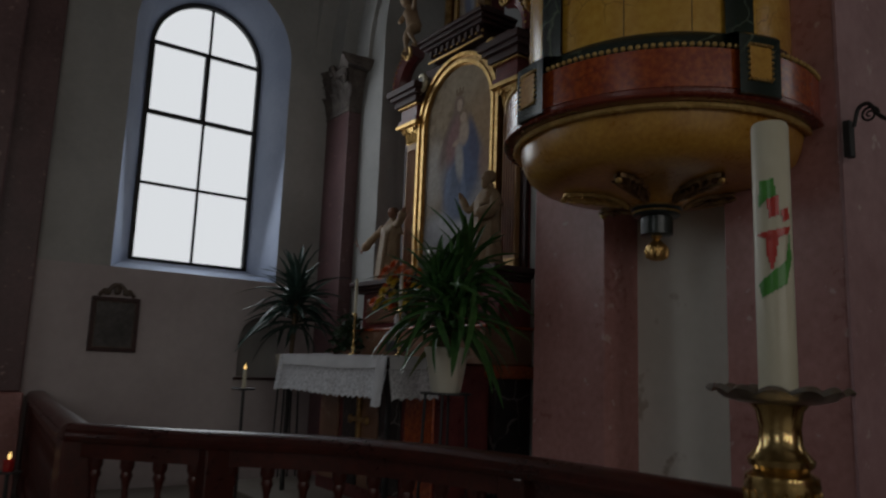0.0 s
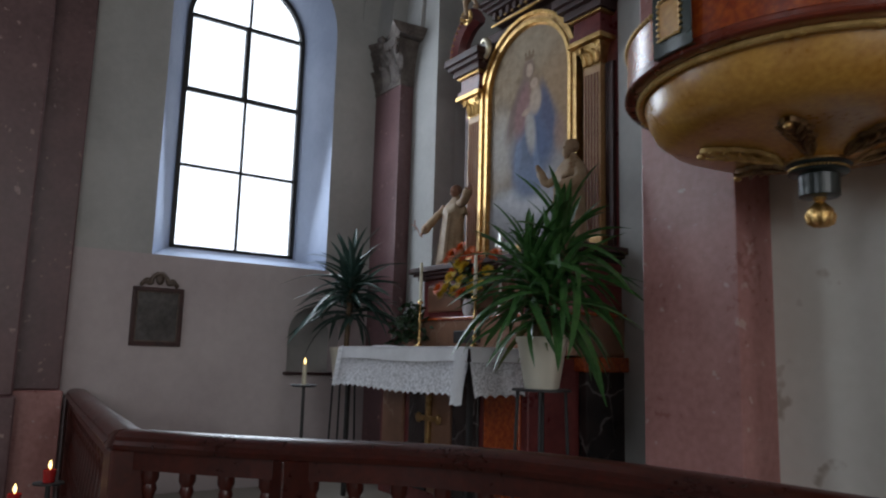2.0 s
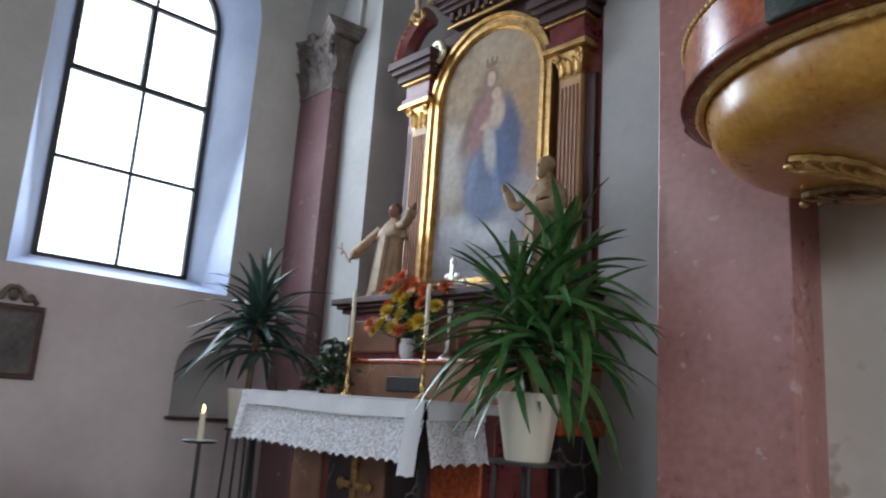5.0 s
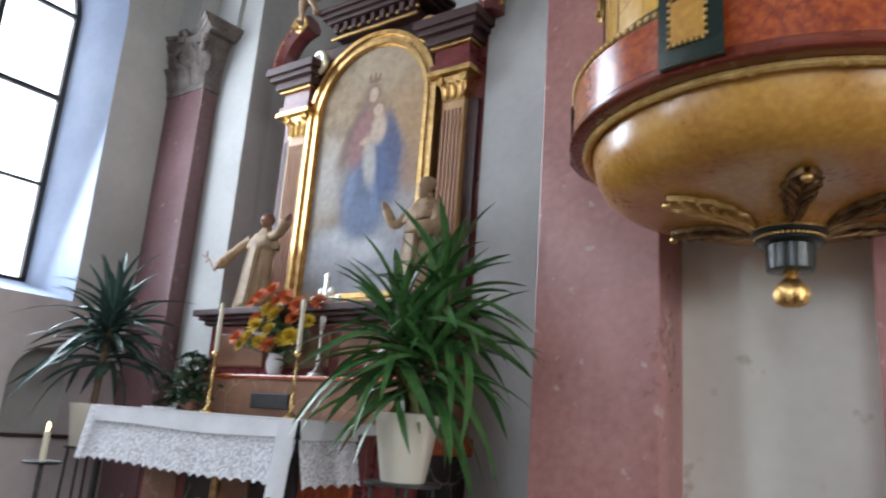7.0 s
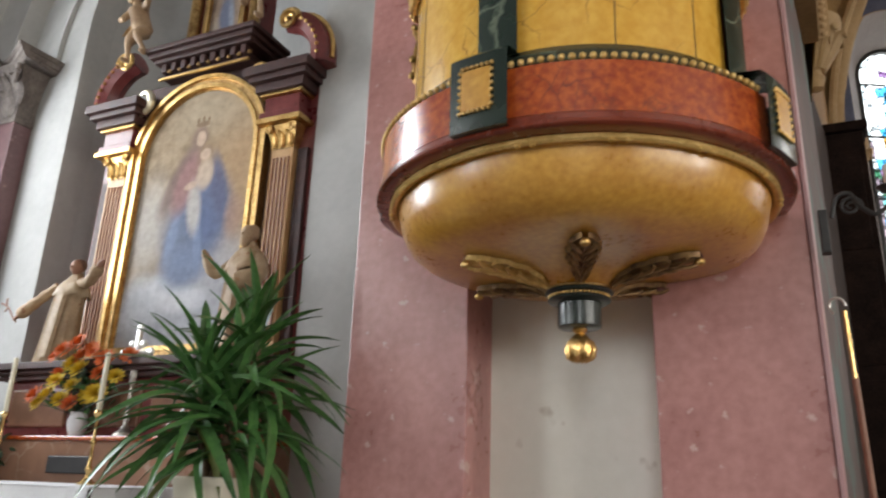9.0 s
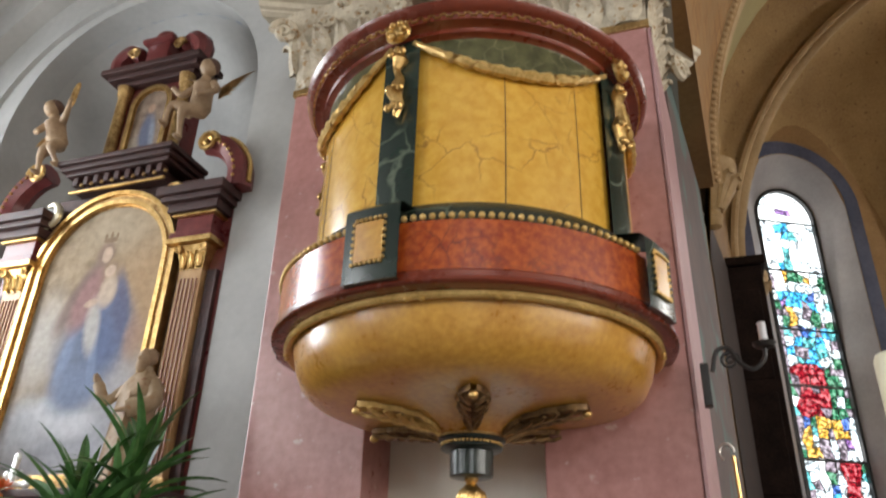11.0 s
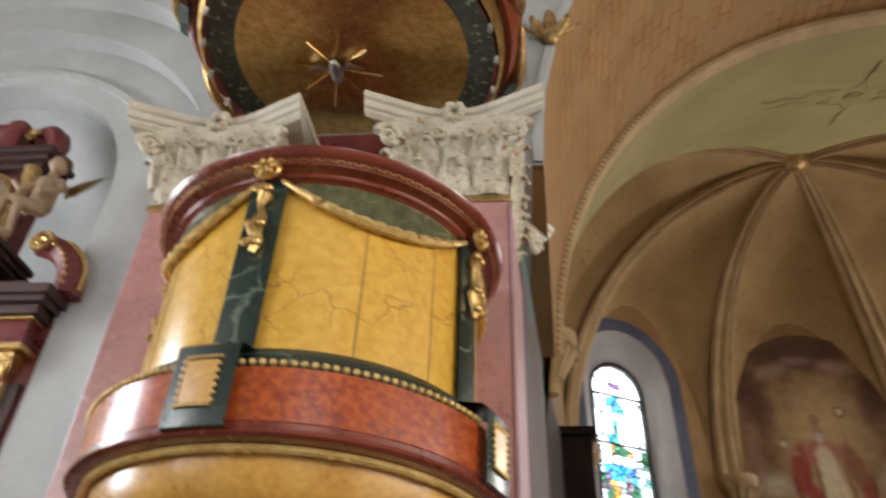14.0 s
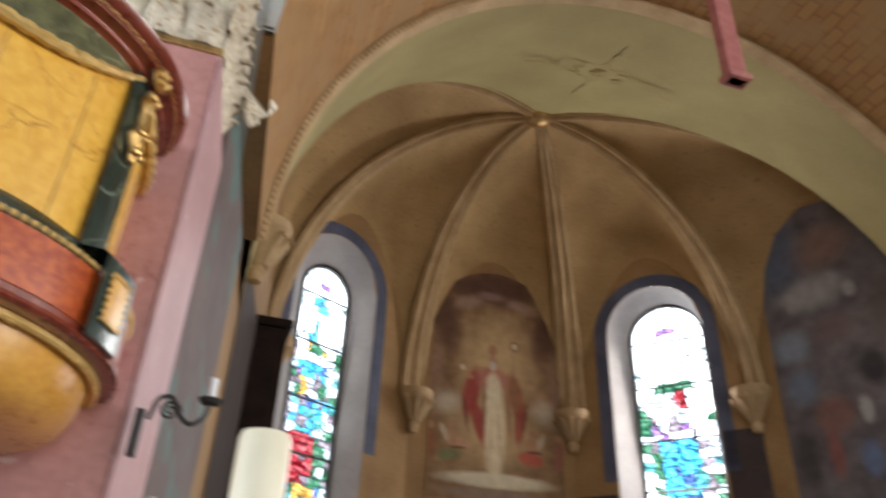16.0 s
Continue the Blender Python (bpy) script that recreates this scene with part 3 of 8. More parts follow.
r1 = [bm.verts.new(front_rib(k / N)) for k in range(N + 1)]
for a, b, c2, d in zip(r0, r0[1:], r1[1:], r1):
    bm.faces.new((a, b, c2, d))
setting("ceiling_chancel", bm, BEIGE, "beige painted chancel vault with an ornamental cross", "ceiling", True)
bm = bmesh.new()
for x, yy, c0 in ((-0.83, 5.55, CORB[0]), (7.75, 5.6, CORB[5])):
    bm.faces.new([bm.verts.new(p) for p in ((x, yy, 0), (c0.x, c0.y, 0), (c0.x, c0.y, 5.2), (x, yy, 5.2))])
setting("wall_choir", bm, OCHRE, "ochre painted choir side wall", "wall")


def lunette(u):
    return CZ + 2.75 * math.sin(math.pi * min(max(u, 0), 1)) ** 0.8


NU, NS = 14, 12
bm = bmesh.new()
for i in range(5):
    a, b = CORB[i], CORB[i + 1]
    grid = []
    for j in range(NU + 1):
        u = j / NU
        w = a.lerp(b, u)
        ze = lunette(u)
        col = []
        for k in range(NS + 1):
            q = math.pi / 2 * k / NS
            h = BOSS.lerp(w, math.sin(q))
            col.append(bm.verts.new((h.x, h.y, ze + (BOSS.z - ze) * math.cos(q))))
        grid.append(col)
    for p, q in zip(grid, grid[1:]):
        for k in range(NS):
            bm.faces.new((p[k], q[k], q[k + 1], p[k + 1]))
bmesh.ops.remove_doubles(bm, verts=bm.verts, dist=0.001)
setting("ceiling_apse", bm, VAULT, "ochre painted ribbed apse vault", "ceiling", True)


def apse_wall(i, mat, opening=None):
    a, b = CORB[i], CORB[i + 1]
    L = (b - a).length
    pl = Plane(a, b - a)
    pl.n = -Vector((-(b - a).y, (b - a).x, 0)).normalized()
    bm = bmesh.new()
    us = [L * k / 28 for k in range(29)]
    if opening:
        uc, w, sill, spring = opening

        def low(u):
            return spring + math.sqrt(max(0, w * w - (u - uc) ** 2)) if abs(u - uc) < w else None
        us = sorted(set([u for u in us if abs(abs(u - uc) - w) > 0.02] + [uc - w, uc + w]))
    for u, v in zip(us, us[1:]):
        def quad(z0, z1, z2, z3):
            bm.faces.new([bm.verts.new(p) for p in (pl.at(u, z0), pl.at(v, z1), pl.at(v, z2), pl.at(u, z3))])
        if opening and uc - w - 1e-6 <= u and v <= uc + w + 1e-6:
            quad(0, 0, sill, sill)
            f0 = low(u) or spring
            f1 = low(v) or spring
            quad(f0, f1, max(f1, lunette(v / L)), max(f0, lunette(u / L)))
        else:
            quad(0, 0, lunette(v / L), lunette(u / L))
    wl = setting("wall_apse", bm, mat, "painted apse wall", "wall")
    return wl, pl


AW0, PL0 = apse_wall(0, OCHRE)
AW1, PL1 = apse_wall(1, OCHRE, (1.12, 0.78, 2.1, 7.0))
AW2, PL2 = apse_wall(2, OCHRE)
AW3, PL3 = apse_wall(3, OCHRE, (1.5, 0.8, 2.1, 6.95))
AW4, PL4 = apse_wall(4, OCHRE)

# unseen plain shell and roof, added to block sky showing through the chancel's gaps
bm = bmesh.new()
box(bm, -1.6, -1.35, 5.6, 13.6, 0, 11.6)
box(bm, 9.6, 9.85, 5.6, 13.6, 0, 11.6)
box(bm, -1.6, 9.85, 13.4, 13.65, 0, 11.6)
box(bm, -7.6, 14.8, -15, 13.65, 11.6, 11.8)
setting("sky_block_shell", bm, WHITE, "unseen plain shell and roof added to keep the sky out", "wall")

# ---- apse fittings ----


def tinted_glass(name, colour):
    m = bpy.data.materials.new(name)
    m.use_nodes = True
    t = m.node_tree
    t.nodes.remove(t.nodes["Principled BSDF"])
    a = t.nodes.new("ShaderNodeBsdfTransparent")
    co = t.nodes.new("ShaderNodeTexCoord")
    ns = t.nodes.new("ShaderNodeTexNoise")
    ns.inputs["Scale"].default_value, ns.inputs["Detail"].default_value = 17, 5
    t.links.new(co.outputs["Object"], ns.inputs["Vector"])
    rp2 = ramp_node(t, [(0.40, tuple(c * 0.22 for c in colour)), (0.50, colour), (0.62, tuple(min(0.95, c * 1.15 + 0.10) for c in colour))] if max(colour) < 0.85 else [(0.3, tuple(c * 0.8 for c in colour)), (0.5, colour)])
    t.links.new(ns.outputs["Fac"], rp2.inputs["Fac"])
    t.links.new(rp2.outputs["Color"], a.inputs[0])
    b = t.nodes.new("ShaderNodeBsdfGlossy")
    b.inputs["Roughness"].default_value = 0.15
    mx = t.nodes.new("ShaderNodeMixShader")
    mx.inputs[0].default_value = 0.04
    t.links.new(a.outputs[0], mx.inputs[1])
    t.links.new(b.outputs[0], mx.inputs[2])
    t.links.new(mx.outputs[0], t.nodes["Material Output"].inputs[0])
    return m


APSE_REVEAL = mottled("mauve_grey_reveal", (0.25, 0.22, 0.215), (0.36, 0.325, 0.31), 1.5, 20, 0.2, 0.7)
SKY_SOFT = glowing("overcast_sky_behind_glass", (0.95, 0.98, 1.0), 4.2)
TINTS = [tinted_glass(n, c) for n, c in (("clear_glass", (0.9, 0.93, 0.95)), ("pale_glass", (0.50, 0.58, 0.62)), ("blue_glass", (0.03, 0.08, 0.27)), ("sea_glass", (0.07, 0.30, 0.32)),
                                         ("red_glass", (0.20, 0.006, 0.014)), ("green_glass", (0.02, 0.12, 0.06)), ("amber_glass", (0.45, 0.25, 0.04)), ("violet_glass", (0.20, 0.10, 0.28)), ("sky_blue_glass", (0.04, 0.32, 0.60)), ("smoky_glass", (0.17, 0.14, 0.17)))]


def glass_tint(v, z, warm, rnd):
    """Which glass lies at v (-1 to 1 across) and height z; warm windows hold the red robe, cool ones the blue."""
    if abs(v) > 0.78:
        return rnd.choice((1, 9, 5, 9, 3, 0) if warm else (0, 0, 1, 1, 3, 5)) if z < 6.0 else rnd.choice((0, 0, 0, 1))
    if z > 6.9:
        return 7 if abs(v) < 0.35 and 6.96 < z < 7.12 else 0
    if z > 6.12:
        return rnd.choice((1, 3, 8, 0)) if abs(v + 0.15) < 0.4 and warm else rnd.choice((0, 0, 0, 0, 1))
    if z > 5.98:
        return rnd.choice((5, 6, 5)) if abs(v) < 0.6 else 0
    if z > 5.74:
        return (4 if rnd.random() < 0.6 else 1) if abs(v) < 0.3 else rnd.choice((0, 1, 0, 1))
    if z > 5.58:
        return rnd.choice((8, 2, 7, 9, 1)) if warm else rnd.choice((0, 1, 0, 0, 8))
    if z > 5.2:
        if warm:
            return rnd.choice((9, 1, 6)) if abs(v + 0.2) < 0.35 else rnd.choice((7, 9, 1, 9, 6, 2, 5))
        return rnd.choice((1, 7, 9, 0, 9))
    if z > 4.74:
        return rnd.choice((8, 3, 9, 1, 2, 9)) if warm else (8 if abs(v) < 0.45 else rnd.choice((1, 9, 5)))
    if z > 4.06:
        if warm:
            return rnd.choice((4, 4, 9, 4)) if v < 0.15 else rnd.choice((5, 5, 3, 5, 9, 1))
        return rnd.choice((8, 8, 3, 2)) if abs(v) < 0.42 else rnd.choice((1, 9, 0, 5))
    if z > 3.7:
        return rnd.choice((6, 5, 3, 6, 4, 2, 9))
    if z > 3.43:
        return rnd.choice((1, 9, 1, 7, 9, 6))
    if abs(v + 0.12) < 0.2 and z < 3.25:
        return rnd.choice((4, 2, 5, 4, 8))
    if abs(v - 0.5) < 0.14 and z > 2.9:
        return 4
    return rnd.choice((0, 1, 9, 1)) if warm else 0


def stained_window(name, wall, pl, opening, uc2, w2, spring2, depth, seed, warm, watts):
    uc, w, sill, spring = opening
    bottom = sill + 0.25
    bm = bmesh.new()
    A, B = arch_contour(w, sill, spring, w), arch_contour(w2, bottom, spring2, w2)
    va = [bm.verts.new(pl.at(uc + x, z, 0)) for x, z in A]
    vb = [bm.verts.new(pl.at(uc2 + x, z, depth)) for x, z in B]
    for k in range(len(va)):
        j = (k + 1) % len(va)
        bm.faces.new((va[k], va[j], vb[j], vb[k]))
    part("window_reveal", bm, APSE_REVEAL, wall, smooth=True)
    bm = bmesh.new()
    arch_band(bm, pl, uc, w + 0.01, spring, w + 0.01, 0.21, -0.012, 0.0, 4.5)
    part("painted_border", bm, GREY_BLUE, wall, "grey-blue painted border")
    win = thing(name, pl.at(uc2, bottom, depth), "tall round-headed stained glass window", "window")
    tagged(win, kind="structure")
    inv = win.matrix_world.inverted()
    rnd = random.Random(seed)
    bm = bmesh.new()
    arch_band(bm, pl, uc2, w2 - 0.02, spring2, w2 - 0.02, 0.05, depth - 0.05, depth + 0.02, bottom)
    bmesh.ops.transform(bm, matrix=inv, verts=bm.verts)
    part("frame", bm, IRON, win)
    top = spring2 + w2

    def hw(z):
        return w2 if z < spring2 else math.sqrt(max(0.0, w2 * w2 - (z - spring2) ** 2))
    for zz in (6.9, 6.1, 5.2, 4.4, 3.43):
        bm = bmesh.new()
        tube(bm, [pl.at(uc2 - hw(zz), zz, depth - 0.02), pl.at(uc2 + hw(zz), zz, depth - 0.02)], 0.017, 6)
        bmesh.ops.transform(bm, matrix=inv, verts=bm.verts)
        part("glazing_bar", bm, IRON, win)
    rows, cols = 37, 8
    step = (top - bottom) / rows
    grid = []
    for k in range(rows + 1):
        z = min(bottom + step * k, top - 0.004)
        line = []
        for c in range(cols + 1):
            v = 2 * c / cols - 1
            inside = 0 < c < cols and 0 < k < rows
            jv, jz = (rnd.uniform(-0.1, 0.1), rnd.uniform(-0.045, 0.045)) if inside else (0, 0)
            zz = min(max(z + jz, bottom), top - 0.004)
            line.append((uc2 + (v + jv) * hw(zz), zz))
        grid.append(line)
    tint = {}
    for k in range(rows):
        for c in range(cols):
            tint[k, c] = glass_tint((2 * c + 1) / cols - 1, bottom + step * (k + 0.5), warm, rnd)
    for (k, c), m in tint.items():
        q = [grid[k][c], grid[k][c + 1], grid[k + 1][c + 1], grid[k + 1][c]]
        bm = bmesh.new()
        bm.faces.new([bm.verts.new(inv @ pl.at(u, z, depth + 0.01)) for u, z in q])
        g = part("pane", bm, TINTS[m], win)
        g.visible_shadow = False
    bm = bmesh.new()
    for k in range(rows):
        for c in range(cols):
            for (p, q), other in (((grid[k][c], grid[k + 1][c]), tint.get((k, c - 1))), ((grid[k][c], grid[k][c + 1]), tint.get((k - 1, c)))):
                if other is None or (other == tint[k, c] and other in (0, 4) and rnd.random() < 0.85):
                    continue
                d = Vector((q[0] - p[0], q[1] - p[1]))
                if d.length < 1e-4:
                    continue
                o = Vector((-d.y, d.x)).normalized() * rnd.uniform(0.004, 0.008)
                bm.faces.new([bm.verts.new(inv @ pl.at(x, z, depth)) for x, z in ((p[0] + o.x, p[1] + o.y), (q[0] + o.x, q[1] + o.y), (q[0] - o.x, q[1] - o.y), (p[0] - o.x, p[1] - o.y))])
    for (k, c), m in tint.items():
        if m == 0 and rnd.random() < 0.75:
            continue
        q = grid[k][c], grid[k + 1][c + 1]
        for _ in range(4):
            u0, z0 = rnd.uniform(q[0][0], q[1][0]), rnd.uniform(q[0][1], q[1][1])
            ang, ln, bend = rnd.uniform(0, 6.28), rnd.uniform(0.03, 0.08), rnd.uniform(-1.5, 1.5)
            prev = None
            for i in range(5):
                hwid = 0.006 * math.sin(math.pi * (i + 0.5) / 5) + 0.001
                nx, nz = -math.sin(ang), math.cos(ang)
                if abs(u0 - uc2) + 0.01 < hw(z0) and bottom < z0 < top:
                    row = [bm.verts.new(inv @ pl.at(u0 + nx * hwid, z0 + nz * hwid, depth)), bm.verts.new(inv @ pl.at(u0 - nx * hwid, z0 - nz * hwid, depth))]
                    if prev:
                        bm.faces.new((prev[0], prev[1], row[1], row[0]))
                    prev = row
                u0, z0, ang = u0 + math.cos(ang) * ln / 4, z0 + math.sin(ang) * ln / 4, ang + bend / 4
    part("lead_net", bm, IRON, win, "dark lead lines between the glass pieces")
    bm = bmesh.new()
    c = arch_contour(w2 + 0.5, sill - 0.4, spring2 + 0.2, w2 + 0.5)
    bm.faces.new([bm.verts.new(pl.at(uc2 + x, z, depth + 0.35)) for x, z in c])
    tagged(part("backdrop", bm, SKY_SOFT), "bright overcast sky beyond the stained glass", "sky", kind="structure")
    window_light("daylight_apse", pl.at(uc2, (sill + top) / 2 + 0.3, depth - 0.08), pl.n + Vector((0, 0, -0.1)), 1.0, 3.6, watts, (1.0, 0.96, 0.9))


stained_window("window_3", AW1, PL1, (1.12, 0.78, 2.1, 7.0), 1.25, 0.46, 6.98, 0.5, 3, True, 12)
stained_window("window_4", AW3, PL3, (1.5, 0.8, 2.1, 6.95), 1.6, 0.62, 6.95, 0.5, 8, False, 150)

# dark lower zone of the apse walls
DARK_ZONE = mottled("dark_lower_wall", (0.022, 0.012, 0.011), (0.055, 0.032, 0.028), 2, 14, 0.35, 0.75)
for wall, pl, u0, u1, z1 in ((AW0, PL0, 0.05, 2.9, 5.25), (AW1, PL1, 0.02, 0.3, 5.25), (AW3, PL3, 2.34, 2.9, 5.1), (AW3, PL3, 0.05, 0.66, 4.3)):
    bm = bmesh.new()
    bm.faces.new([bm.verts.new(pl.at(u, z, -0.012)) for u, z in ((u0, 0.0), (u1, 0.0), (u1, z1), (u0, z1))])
    part("lower_zone", bm, DARK_ZONE, wall, "dark brown lower zone")

bm = bmesh.new()
RIB_SECTION = ((-1.0, -0.15), (-0.98, 0.35), (-0.82, 0.62), (-0.62, 0.55), (-0.5, 0.25), (-0.3, 0.3), (-0.18, 0.85), (0.0, 1.05), (0.18, 0.85), (0.3, 0.3), (0.5, 0.25), (0.62, 0.55), (0.82, 0.62), (0.98, 0.35), (1.0, -0.15))
for c0 in CORB:
    rows = []
    side = Vector((-(BOSS - c0).y, (BOSS - c0).x, 0)).normalized()
    pts = []
    for k in range(25):
        q = math.pi / 2 * k / 24
        h = BOSS.lerp(Vector((c0.x, c0.y, 0)), math.sin(q) * 0.99)
        pts.append(Vector((h.x, h.y, CZ + (BOSS.z - CZ) * math.cos(q))))
    for k, p in enumerate(pts):
        d = (pts[min(k + 1, 24)] - pts[max(k - 1, 0)]).normalized()
        o = side.cross(d).normalized()
        if o.dot(Vector((BOSS.x, BOSS.y, 4.0)) - p) < 0:
            o = -o
        wd = 0.085 + 0.165 * k / 24
        rows.append([bm.verts.new(p + side * (a * wd) + o * (b * 0.10 + 0.005)) for a, b in RIB_SECTION])
    for p, q in zip(rows, rows[1:]):
        for k in range(len(RIB_SECTION) - 1):
            bm.faces.new((p[k], p[k + 1], q[k + 1], q[k]))
setting("trim_apse_ribs", bm, RIB, "stone-coloured vault ribs meeting at a boss", "trim", True)
bm = bmesh.new()
lathe(bm, [(0.0, 9.62), (0.1, 9.64), (0.2, 9.72), (0.24, 9.8), (0.16, 9.9)], 16, centre=(BOSS.x, BOSS.y))
setting("trim_boss", bm, OLD_GOLD, "gilded vault boss where the ribs meet", "trim", True)


def corbel(c0):
    t = thing("corbel", (c0.x, c0.y, CZ), "carved leaf corbel carrying a vault rib", "corbel", "corbels of the apse")
    d = (BOSS - c0)
    d.z = 0
    d.normalize()
    b = bmesh.new()
    lathe(b, [(0.0, -0.62), (0.07, -0.6), (0.1, -0.5), (0.07, -0.44), (0.15, -0.3), (0.22, -0.12), (0.27, -0.05), (0.29, 0.0), (0.29, 0.06), (0.24, 0.08), (0.0, 0.08)], 16, centre=(d.x * 0.1, d.y * 0.1))
    part("body", b, RIB, t, smooth=True)
    for a in range(-2, 3):
        ang = math.atan2(d.y, d.x) + a * 0.6
        o = Vector((math.cos(ang), math.sin(ang), 0))
        b = bmesh.new()
        tube(b, [Vector((d.x * 0.1, d.y * 0.1, 0)) + o * r + Vector((0, 0, z)) for r, z in ((0.09, -0.42), (0.17, -0.26), (0.25, -0.12), (0.31, -0.1), (0.31, -0.15))], 0.05, 6, [0.03, 0.055, 0.06, 0.045, 0.02], 0.6)
        part("leaf", b, RIB, t, smooth=True)


for c0 in CORB[:5]:
    corbel(c0)


def picture_sheet(pl, u0, contour, depth, thick=0.006):
    """A thin painted sheet on a wall plane, its outline given round u0, with the plane's metres as its map."""
    bm = bmesh.new()
    uv = bm.loops.layers.uv.new("canvas")
    fr = [bm.verts.new(pl.at(u0 + x, z, depth)) for x, z in contour]
    bk = [bm.verts.new(pl.at(u0 + x, z, depth + thick)) for x, z in contour]
    f = bm.faces.new(fr)
    for lp, (x, z) in zip(f.loops, contour):
        lp[uv].uv = (u0 + x, z)
    for k in range(len(fr)):
        j = (k + 1) % len(fr)
        side = bm.faces.new((fr[k], fr[j], bk[j], bk[k]))
        for lp, q in zip(side.loops, (k, j, j, k)):
            lp[uv].uv = (u0 + contour[q][0], contour[q][1])
    return bm


